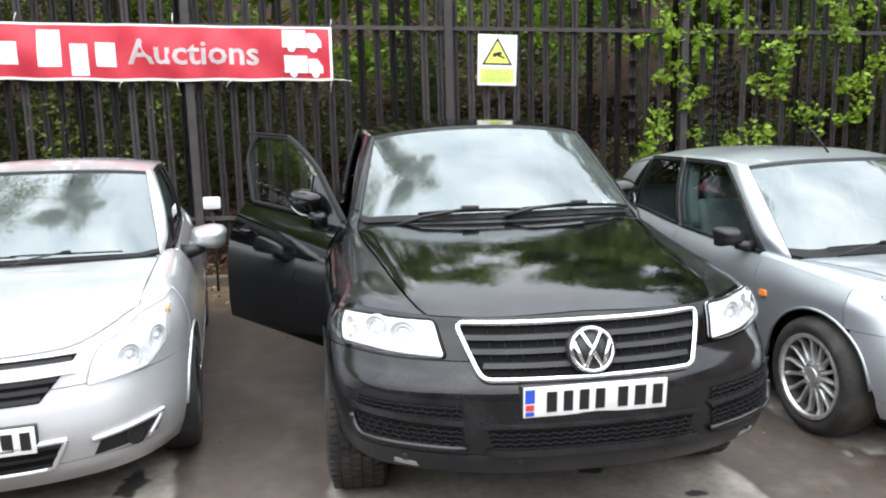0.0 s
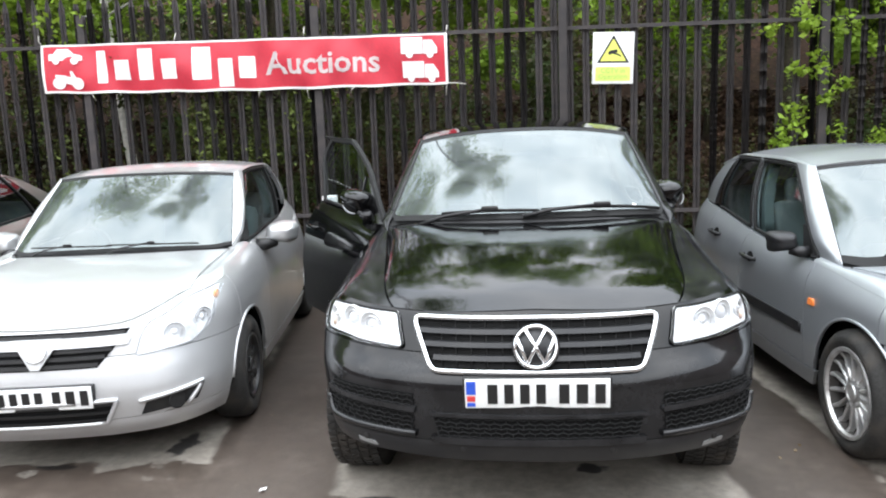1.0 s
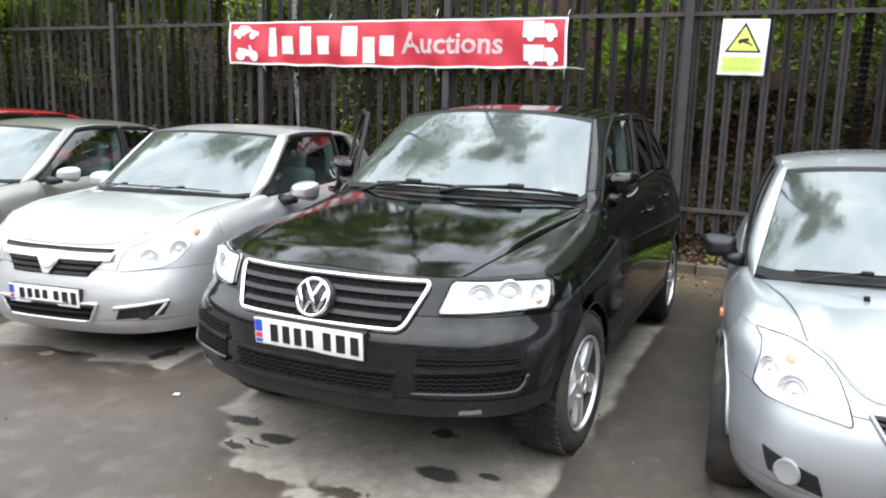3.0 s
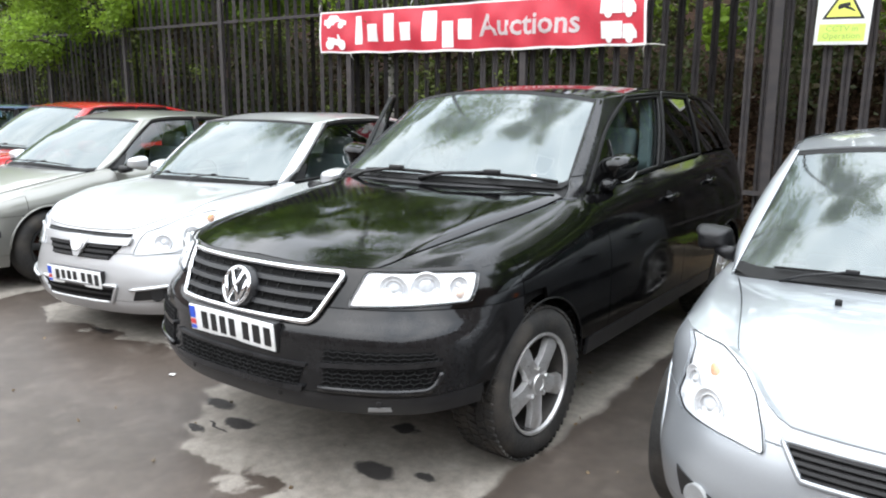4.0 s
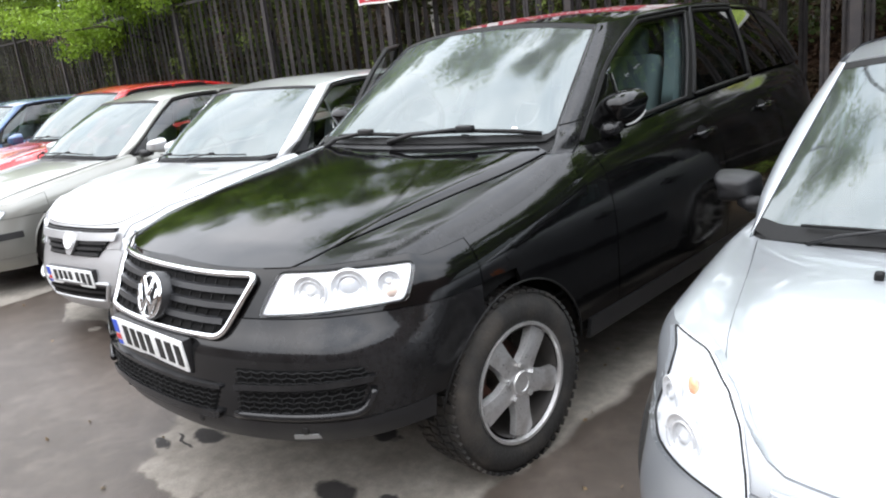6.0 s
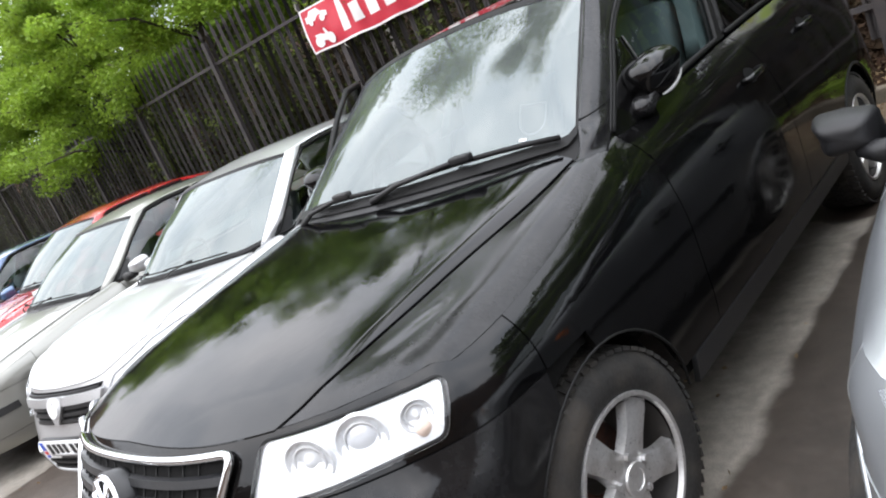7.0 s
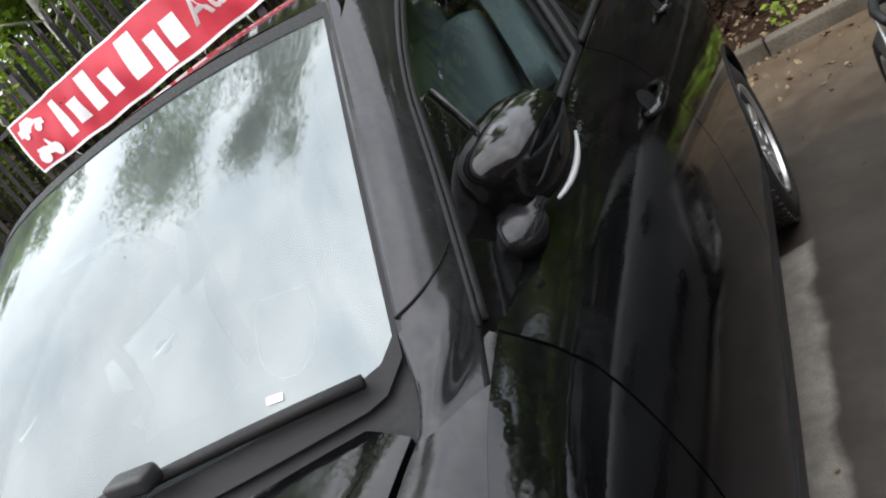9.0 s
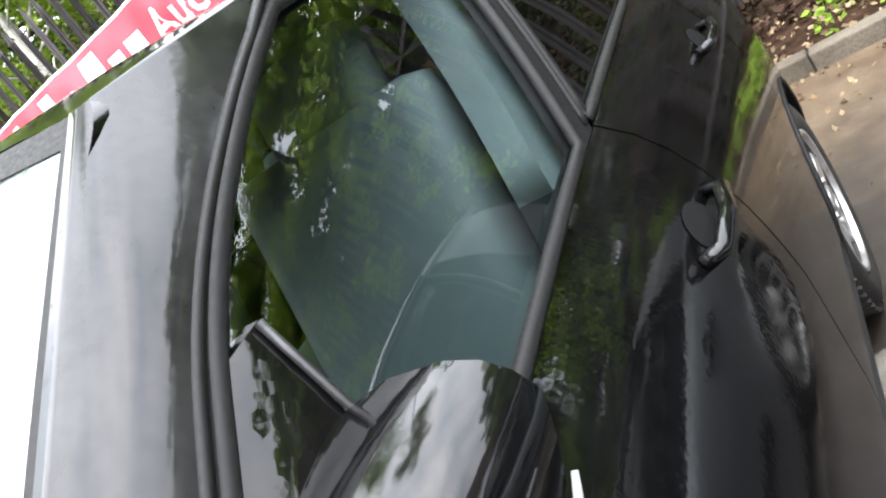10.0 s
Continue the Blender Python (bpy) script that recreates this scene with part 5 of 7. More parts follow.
def blob(h, outline, off, side, rings=8, fold=0.025):
    """A piece of any outline in (s, z) that follows the skin, its edge folded back."""
    k = len(outline)
    mid = sum(outline, Vector((0, 0))) / k
    dense = []
    for i in range(k):
        a, b = outline[i], outline[(i + 1) % k]
        m = max(1, int((b - a).length / 0.03))
        dense += [a.lerp(b, j / m) for j in range(m)]
    k = len(dense)
    put = lambda p, o: h.P((side if side else 1) * p.x if side else p.x, p.y, o)
    rows = []
    if fold:
        rows.append([put(p, off - fold) for p in dense] + [put(dense[0], off - fold)])
        rows.append([put(p, off) for p in dense] + [put(dense[0], off)])
    g = Geo()
    if fold:
        g.grid(rows)
    rows = [[put(mid.lerp(p, q), off) for p in dense + dense[:1]] for q in np.linspace(1, 0.01, rings)]
    g.grid(rows)
    return g, [put(p, off) for p in dense]


def head_lamp(car, h, corners, side, bulbs, amber, label, poly=None, r=0.03, edge=0.005, rim_mat="seal", body="lamp_silver", ring="lamp_haze", bulb="faint_amber"):
    """Clear cover over a bright housing with reflector bowls and lenses."""
    outline = rounded(poly or corners, r)
    lamp = part("headlight", blob(h, outline, 0.003, side)[0], body, car, label)
    (a0, a1), (b0, b1), (c0, c1), (e0, e1) = corners

    def at(u, v, off):
        s, z = lerp(lerp(a0, b0, u), lerp(e0, c0, u), v), lerp(lerp(a1, b1, u), lerp(e1, c1, u), v)
        p, q = h.P(side * s, z, off), h.P(side * s, z, off + 0.05)
        return p, (q - p).normalized()

    for u, v, rr, lens in bulbs:
        p, n = at(u, v, 0.001)
        n = (n + Vector((0, -0.3, 0))).normalized()
        t = Matrix.Translation(p) @ n.to_track_quat("X", "Z").to_matrix().to_4x4()
        bowl = part("reflector", Geo().lathe([(rr * 1.12, 0.0), (rr * 1.08, 0.010), (rr, 0.010), (rr * 0.86, 0.004), (rr * 0.6, 0.002)], t, 28), "lamp_bowl", lamp)
        part("reflector_ring", Geo().lathe([(rr * 1.10, 0.006), (rr * 1.10, 0.013), (rr * 1.0, 0.013), (rr * 0.98, 0.006)], t, 28), "lamp_bowl", bowl)
        part("reflector_ring", Geo().lathe([(rr * 0.74, 0.002), (rr * 0.74, 0.010), (rr * 0.66, 0.010), (rr * 0.64, 0.002)], t, 28), ring, bowl)
        if lens:
            part("lens", Geo().lathe([(rr * 0.66, 0.003), (rr * 0.5, 0.010), (rr * 0.25, 0.015), (0.0, 0.016)], t, 24), "lamp_lens", bowl)
        else:
            part("bulb", Geo().lathe([(rr * 0.6, 0.002), (rr * 0.3, 0.004), (rr * 0.22, 0.012), (0, 0.014)], t, 20), "lamp_bowl", bowl)
    if amber:
        u, v, rr = amber
        p, n = at(u, v, 0.002)
        t = Matrix.Translation(p) @ n.to_track_quat("X", "Z").to_matrix().to_4x4()
        part("indicator", Geo().lathe([(rr, 0.0), (rr, 0.008), (rr * 0.6, 0.012), (0, 0.014)], t, 20), bulb, lamp)
    cover, rim = blob(h, outline, 0.022, side, 8, 0.018)
    part("lamp_cover", cover, "clear_glass", lamp)
    part("lamp_edge", Geo().tube(blob(h, outline, 0.008, side)[1], edge, 5, closed=True), rim_mat, lamp)
    return lamp


# ---- the black four-wheel drive ----
SUV = dict(
    paint="black_paint", top_paint="dusty_black_paint", bumper_paint="grimy_black_paint", low_mat="satin_plastic", sill_mat="satin_plastic",
    plan=[(0, -0.02), (0.30, 0.0), (0.55, 0.075), (0.75, 0.19), (0.865, 0.34), (0.92, 0.55), (0.938, 0.95), (0.945, 1.7), (0.945, 2.6), (0.935, 3.6), (0.90, 4.2), (0.80, 4.52), (0.5, 4.66), (0, 4.69)],
    nose=curve_of((0.25, 0.12), (0.36, 0.04), (0.46, 0.0), (0.60, 0.012), (0.66, 0.016), (0.70, 0.032), (0.738, 0.062), (0.76, 0.075), (0.83, 0.11), (0.90, 0.15), (0.95, 0.19)),
    flank=curve_of((0.25, 0.05), (0.38, 0.02), (0.55, 0.0), (0.75, 0.0), (0.88, 0.015), (0.98, 0.04), (1.08, 0.085), (1.2, 0.13)),
    tail=curve_of((0.25, 0.1), (0.5, 0.0), (0.8, 0.03), (1.2, 0.12)),
    blend=(0.22, 0.60), top_y=0.50, nose_top=curve_of((0, 0.925), (0.45, 0.915), (0.8, 0.92), (0.95, 0.925)),
    top=curve_of((0.45, 0.905), (0.6, 0.915), (0.9, 0.95), (1.2, 1.005), (1.45, 1.075), (1.6, 1.10), (2.0, 1.13), (2.6, 1.165), (3.6, 1.20), (4.69, 1.22)),
    ridge=curve_of((0.0, 0.925), (0.13, 0.925), (0.25, 0.965), (0.5, 1.025), (0.8, 1.075), (1.1, 1.115), (1.25, 1.13)),
    wing_y=0.52, cowl_y=1.36, cowl_mid=1.22, rear_y=curve_of((0, 1.22), (0.3, 1.24), (0.55, 1.285), (0.75, 1.35), (0.86, 1.395), (0.90, 1.39), (0.935, 1.36), (1, 1.36)), shut=(0.56, 0.93), shut_gap=0.008, rear_pow=12, pillar_foot=0.21, pillar_seam=0.235, foot_v=0.21, seal_f=-0.966, foot_in=0.05, tuck=0.018, crown=2.6, roll=0.62, step=0.016, hood_drop=0.016, round_pane=0.085, shoulder=0.05,
    hubs=[(0.918, 0.902, 0.336), (0.915, 3.70, 0.336)], arch=0.385, bumper_top=0.775, bumper_y=0.72, clad=0.465, skirt=0.345, chin=0.385,
    sill=lambda s: 0.44, sill_y=(1.345, 3.29), doors=(1.56, 2.66, 3.52, 4.3), nose_s=0.5,
    belt=(1.36, 4.5), roof=(2.03, 4.15), belt_in=-0.012, rail_x=curve_of((2.0, 0.625), (2.6, 0.655), (3.4, 0.64), (4.2, 0.58)),
    rail_z=curve_of((2.0, 1.56), (2.4, 1.60), (3.0, 1.625), (3.8, 1.60), (4.2, 1.56)), roof_mid=(1.93, 1.615), roof_z=curve_of((1.9, 1.615), (2.3, 1.655), (3.0, 1.675), (3.8, 1.66), (4.4, 1.60)), roof_end=4.3,
    screen_z=1.135, pillars=[0.062, 0.373, 0.403, 0.66, 0.86, 0.82], side_bow=0.014,
    wheel=dict(R=0.338, r=0.222, width=0.235, spokes=5, spoke_w=(0.100, 0.104), waist=0.84, hub_r=0.078, lip=0.011, hub_x=-0.012, dish=0.004, metal="alloy", cap="alloy", tread=True, phase=-1.571, steer=-4),
    seat_y=2.25, seat_z=0.78, seat_h=0.66, dark_rear=True, open_door=True, handle_drop=0.15, trim="trim_grey",
    mirror=dict(at=(0.824, 1.815, 1.205), size=(0.195, 0.14, 0.165), mat="black_paint", lamp=True, sail=0.11, sail_t=0.52, sail_mat="black_paint", sail_trim=True, foot=(0.808, 1.772, 1.131)),
)


def build_suv():
    car, h, cb = build_car(pose(0, 0, 0), SUV, "black four-wheel-drive car with chrome grille and an open door")
    fs = lambda x, z: find_s(h, z, x=x)
    # grille
    zt, zb = 0.900, 0.722
    st, sb = fs(0.455, zt), fs(0.385, zb)
    cs = [(-sb, zb), (sb, zb), (st, zt), (-st, zt)]
    ring = rounded(cs, 0.035, 7)
    gr = part("grille", blob(h, ring, 0.004, 0)[0], "dark", car, "black slatted grille with a bright surround")
    for k in range(3):
        v = (k + 1) / 4
        z = lerp(zb, zt, v)
        s = lerp(sb, st, v) - 0.012 - (0.02 if k == 0 else 0)
        part("slat", h.patch([(-s, z - 0.0085), (s, z - 0.0085), (s, z + 0.0085), (-s, z + 0.0085)], 24, 3, 0.020, 0.03, 0), "satin_plastic", gr)
    g = Geo()
    for k in range(-6, 7):
        if k:
            part("upright", Geo().tube([h.P(k * 0.06, zb + 0.01, 0.008), h.P(k * 0.065, zt - 0.01, 0.006)], 0.0028, 4), "mesh_black", gr)
    part("chrome_surround", Geo().tube(blob(h, ring, 0.014, 0)[1], 0.0115, 8, closed=True), "chrome", gr)
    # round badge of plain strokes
    p = h.P(1e-5, 0.812, 0.045)
    t = Matrix.Translation(p) @ pose(0, 0, 0, 0, 0, -90) @ pose(0, 0, 0, 0, -18, 0)
    badge = part("badge", Geo().lathe([(0.086, -0.045), (0.086, 0.004), (0.0, 0.004)], t, 36), "satin_plastic", car, "round chrome badge on a dark disc")
    g = Geo().lathe([(0.068, 0.003), (0.070, 0.012), (0.080, 0.012), (0.082, 0.003)], t, 40)
    w = t @ pose(0, 0, 0, 0, 0, 90)
    strokes = [((-0.036, 0.062), (0.032, -0.06)), ((0.036, 0.062), (-0.032, -0.06)), ((-0.066, 0.03), (-0.036, -0.05)), ((0.066, 0.03), (0.036, -0.05))]
    for (x0, z0), (x1, z1) in strokes:
        part("badge_stroke", Geo().tube([w @ Vector((x0, -0.009, z0)), w @ Vector((x1, -0.009, z1))], 0.0085, 6), "chrome", badge)
    part("badge_ring", g, "chrome", badge)
    number_plate(car, (0, -0.008, 0.652), pose(0, 0, 0, 5), PLATE_BARS)
    part("plate_holder", Geo().box((0, 0.01, 0.652), (0.535, 0.03, 0.12), pose(0, 0, 0, 5), 0.004), "plastic", car)
    # lower intakes
    s0, s1 = fs(0.36, 0.47), fs(0.385, 0.57)
    mesh_grille(h, [(-s0, 0.488), (s0, 0.488), (s1, 0.56), (-s1, 0.56)], 0, "lower_intake", car)
    # paler dusty paint on bar and lip puts their sky-lit edges into the colour
    part("intake_bar", h.patch([(-s1 - 0.01, 0.560), (s1 + 0.01, 0.560), (s1 + 0.01, 0.572), (-s1 - 0.01, 0.572)], 24, 3, 0.014, 0.02, 0), "dusty_black_paint", car)
    part("front_lip", h.patch([(-s0 - 0.02, 0.462), (s0 + 0.02, 0.462), (s0 + 0.03, 0.486), (-s0 - 0.03, 0.486)], 24, 4, 0.018, 0.03, 0), "dusty_black_paint", car)
    for side in (1, -1):
        a, b = fs(0.462, 0.56), fs(0.825, 0.58)
        mesh_grille(h, [(a, 0.588), (b - 0.005, 0.598), (b - 0.025, 0.632), (a, 0.634)], side, "side_intake", car)
        mesh_grille(h, [(a, 0.495), (b - 0.055, 0.50), (b - 0.01, 0.578), (a, 0.565)], side, "side_intake", car)
        # same paler paint for the sky-lit edge of the side bar
        part("intake_bar", h.patch([(a - 0.01, 0.566), (b, 0.581), (b + 0.01, 0.600), (a - 0.01, 0.585)], 14, 3, 0.016, 0.02, side), "dusty_black_paint", car)
        path = [h.P(side * lerp(a - 0.015, b - 0.07, t), 0.485 + 0.004 * t, 0.010) for t in np.linspace(0, 1, 10)] + [h.P(side * (b - 0.07 + 0.075 * math.sin(q)), 0.489 + 0.085 * (1 - math.cos(q)), 0.010) for q in np.linspace(0.2, 1.35, 7)]
        part("intake_edge", Geo().tube(path, 0.013, 8), "grimy_black_paint", car)
        sf = fs(0.66, 0.41)
        part("fog_lamp", h.patch([(sf - 0.05, 0.398), (sf + 0.045, 0.404), (sf + 0.04, 0.424), (sf - 0.045, 0.418)], 8, 4, 0.004, 0.02, side), "indicator_clear", car)
        for x in (0.27, 0.66):
            sp0 = fs(x, 0.435)
            p = h.P(side * sp0, 0.435, 0.0015)
            n = (h.P(side * sp0, 0.435, 0.05) - p).normalized()
            part("parking_sensor", Geo().lathe([(0.013, -0.004), (0.013, 0.001), (0.010, 0.002), (0, 0.002)], Matrix.Translation(p) @ n.to_track_quat("X", "Z").to_matrix().to_4x4(), 14), "plastic", car)
        # head lamps
        c = [(fs(0.50, 0.785), 0.785), (find_s(h, 0.80, y=0.435), 0.798), (find_s(h, 0.90, y=0.50), 0.905), (fs(0.527, 0.90), 0.907)]
        head_lamp(car, h, c, side, [(0.30, 0.50, 0.052, 0), (0.60, 0.54, 0.053, 1), (0.87, 0.56, 0.034, 0)], (0.90, 0.30, 0.018), "clear twin headlight with amber indicator", r=0.022)
        # wheel arch edge
        pts = []
        for a in np.linspace(0.12, math.pi - 0.12, 26):
            y, z = 0.902 + 0.385 * math.cos(a), 0.336 + 0.385 * math.sin(a)
            pts.append(h.P(side * h.sy(y), z, 0.0))
        part("wheel_arch_edge", Geo().tube(pts, 0.004, 6), "seal", car)
        pts = [h.P(side * h.sy(3.70 + 0.385 * math.cos(a)), 0.336 + 0.385 * math.sin(a), 0.0) for a in np.linspace(0.12, math.pi - 0.12, 26)]
        part("wheel_arch_edge", Geo().tube(pts, 0.007, 6), "seal", car)
    wiper(car, cb, -0.58, 0.09, 0.085, 0.055, -0.72, 0.03, 1.25)
    wiper(car, cb, 0.10, 0.925, 0.06, 0.145, -0.02, 0.02, 1.25)
    # permit sleeve low in the passenger's corner of the screen
    at = lambda f, v: cb.screen(2, 2, -0.003, f, f + 1e-4, v, v + 1e-4)[0][0]
    ring = [at(0.845, 0.345), at(0.735, 0.345)] + [at(0.79 + 0.055 * math.cos(a), 0.27 + 0.07 * math.sin(a)) for a in np.linspace(math.pi, 2 * math.pi, 10)]
    part("permit_sleeve", Geo().tube(ring, 0.0022, 4, closed=True), "lamp_silver", car)
    part("paper_slip", Geo().grid(cb.screen(4, 4, 0.002, 0.745, 0.775, 0.168, 0.180)), "white_plate", car)
    # the driver's door stands open
    d0, d1 = SUV["doors"][0], SUV["doors"][1]
    hinge = h.P(-h.sy(d0), 0.75, -0.02)
    turn = Matrix.Translation((hinge.x, hinge.y, 0)) @ pose(0, 0, 0, 0, 0, DOOR_ANGLE) @ Matrix.Translation((-hinge.x, -hinge.y, 0))
    g = h.panel(h.sy(d0), h.sy(d1), SUV["sill"], h.top, 26, 16, (), -1).moved(turn)
    dr = part("front_door", g, "black_paint", car, "open driver's door")
    lin = Geo().grid(h.rows(h.sy(d0) + 0.01, h.sy(d1) - 0.01, 0.44, lambda s: h.top(s) - 0.01, 14, 8, -0.07, (), -1)).moved(turn)
    part("door_lining", lin, "trim_grey", dr)
    edge = [h.rows(h.sy(d1) - 0.012, h.sy(d1) - 0.006, 0.44, h.top, 2, 8, o, (), -1)[0] for o in (0, -0.07)]
    part("door_edge", Geo().grid(edge).moved(turn), "black_paint", dr)
    door_fittings(car, dr, h, cb, SUV, -1, "front", turn)
    q = SUV["pillars"]
    rim = cb.strip(((q[0] - 0.008, 0.0), (q[1] + 0.008, 0.0), (q[1] + 0.008, 0.955), (q[0] - 0.008, 0.955)), 16, 30, -1, -0.004, SUV["round_pane"], 0.07)
    path = [rim[0][j] for j in range(30)] + [r[-1] for r in rim[1:]] + [rim[-1][j] for j in range(28, -1, -1)]
    part("pane_frame", Geo().tube(path, 0.013, 7).moved(turn), "seal", dr)
    part("inner_sill", Geo().box((-0.86, 2.1, 0.43), (0.12, 1.0, 0.05), None, 0.01), "plastic", car)
    return car, h, cb


def hatch_front(car, h, cb, sp, d):
    """Lamps, grille and plate of the other cars."""
    fs = lambda x, z: find_s(h, z, x=x)
    g0, g1, w0, w1 = d["grille"]
    st, sb = fs(w1, g1), fs(w0, g0)
    cs = [(-sb, g0), (sb, g0), (st, g1), (-st, g1)]
    gr = part("grille", h.patch(cs, 20, 6, 0.004, 0.02, 0, d.get("grille_bow", 0.0)), "dark", car)
    for k in range(d["slats"]):
        v = (k + 0.5) / d["slats"]
        z, s = lerp(g0, g1, v), lerp(sb, st, v) - 0.01
        hh = (g1 - g0) / d["slats"] * 0.26
        part("slat", h.patch([(-s, z - hh), (s, z - hh), (s, z + hh), (-s, z + hh)], 20, 3, 0.014, 0.02, 0, d.get("grille_bow", 0.0)), "plastic", gr)
    if d.get("chrome_bar"):
        z0, z1, w = d["chrome_bar"]
        s = fs(w, z1)
        part("chrome_bar", h.patch([(-s, z0), (s, z0), (s + 0.02, z1), (-s - 0.02, z1)], 24, 4, 0.028, 0.03, 0, d.get("grille_bow", 0.0)), d.get("bar_mat", "chrome"), gr)
    if d.get("surround"):
        part("grille_surround", Geo().tube(h.rim_of(cs, 0.012, 0, 20, d.get("grille_bow", 0.0)), 0.009, 6, closed=True), d["surround"], gr)
    bz = d["badge"]
    p = h.P(1e-5, bz, 0.035)
    t = Matrix.Translation(p) @ pose(0, 0, 0, 0, 0, -90) @ pose(0, 0, 0, 0, -15, 0)
    part("badge", Geo().lathe([(0.054, -0.02), (0.056, 0.004), (0.047, 0.007), (0.04, 0.002), (0.0, 0.004)], t, 28), d.get("badge_mat", "chrome"), car)
    pz = d["plate"]
    py = min(h.P(1e-5, pz, 0).y, h.P(0.24, pz, 0).y)
    number_plate(car, (0, py - 0.012, pz), pose(0, 0, 0, 4), PLATE_BARS)
    part("plate_holder", Geo().box((0, py + 0.008, pz), (0.53, 0.03, 0.116), pose(0, 0, 0, 4), 0.004), "plastic", car)
    l0, l1, lw0, lw1 = d["intake"]
    s0, s1 = fs(lw0, l0), fs(lw1, l1)
    mesh_cs = [(-s0, l0), (s0, l0), (s1, l1), (-s1, l1)]
    it = part("lower_intake", h.patch(mesh_cs, 24, 6, 0.004, 0.02, 0), "dark", car)
    for k in range(3):
        z = lerp(l0, l1, (k + 0.5) / 3)
        s = lerp(s0, s1, (k + 0.5) / 3) - 0.01
        part("slat", h.patch([(-s, z - 0.006), (s, z - 0.006), (s, z + 0.006), (-s, z + 0.006)], 20, 3, 0.012, 0.02, 0), "plastic", it)
    if d.get("intake_edge"):
        part("intake_edge", Geo().tube(h.rim_of(mesh_cs, 0.008, 0, 20), 0.012, 6, closed=True), sp["paint"], it)
    for side in (1, -1):
        c = [(fs(x, z) if x is not None else find_s(h, z, y=y), z) for x, y, z in d["lamp"]]
        head_lamp(car, h, c, side, d["bulbs"], d.get("amber"), d.get("lamp_label", "clear headlight"), r=d.get("lamp_round", 0.045), edge=d.get("lamp_line", 0.003), rim_mat=d.get("lamp_line_mat", "lamp_rim"), body="lamp_chrome", bulb="pale_amber", poly=[(fs(x, z) if x is not None else find_s(h, z, y=y), z) for x, y, z in d["lamp_poly"]] if d.get("lamp_poly") else None)
        if d.get("fog"):
            fx, fz, fw, fh = d["fog"]
            sf = fs(fx, fz)
            fi = part("fog_recess", h.patch([(sf - fw * 0.6, fz - fh), (sf + fw * 0.4, fz - fh * 0.5), (sf + fw * 0.55, fz + fh * 1.2), (sf - fw * 0.5, fz + fh * 0.4)], 10, 5, 0.004, 0.02, side), "plastic", car)
            p = h.P(side * sf, fz, 0.012)
            n = (h.P(side * sf, fz, 0.05) - p).normalized()
            t = Matrix.Translation(p) @ n.to_track_quat("X", "Z").to_matrix().to_4x4()
            part("fog_lamp", Geo().lathe([(fh * 0.95, -0.01), (fh * 0.95, 0.004), (fh * 0.75, 0.0), (0, 0.004)], t, 22), d.get("fog_mat", "plastic"), fi)
            if d.get("fog_edge"):
                path = [h.P(side * lerp(sf - fw * 0.62, sf + fw * 0.5, q), lerp(fz + fh * 0.62, fz + fh * 1.45, q), 0.012) for q in np.linspace(0, 1, 10)]
                path += [h.P(side * lerp(sf + fw * 0.5, sf + fw * 0.2, q), lerp(fz + fh * 1.45, fz - fh * 0.7, q), 0.012) for q in np.linspace(0.15, 1, 6)]
                part("fog_edge", Geo().tube(path, 0.011, 6), sp["paint"], fi)
        if d.get("repeater"):
            ry, rz = d["repeater"]
            s = h.sy(ry)
            part("side_indicator", h.patch([(s - 0.03, rz - 0.017), (s + 0.03, rz - 0.017), (s + 0.024, rz + 0.017), (s - 0.024, rz + 0.017)], 6, 4, 0.010, 0.012, side), "amber", car)
        if d.get("bump_strip"):
            z, x0, y1 = d["bump_strip"]
            a, b = fs(x0, z), h.sy(y1)
            part("bumper_strip", h.patch([(a, z - 0.025), (b, z - 0.025), (b, z + 0.025), (a, z + 0.025)], 16, 4, 0.014, 0.016, side), "plastic", car)
        for hub in sp["hubs"]:
            r = sp["arch"]
            pts = [h.P(side * h.sy(hub[1] + r * math.cos(a)), hub[2] + r * math.sin(a), 0.0) for a in np.linspace(0.1, math.pi - 0.1, 24)]
            part("wheel_arch_edge", Geo().tube(pts, 0.008, 6), sp["paint"], car)
    wiper(car, cb, -0.75, 0.02, 0.05, 0.03, -0.7, -0.02, 0.65)
    wiper(car, cb, -0.02, 0.72, 0.04, 0.03, 0.0, -0.03, 0.65)


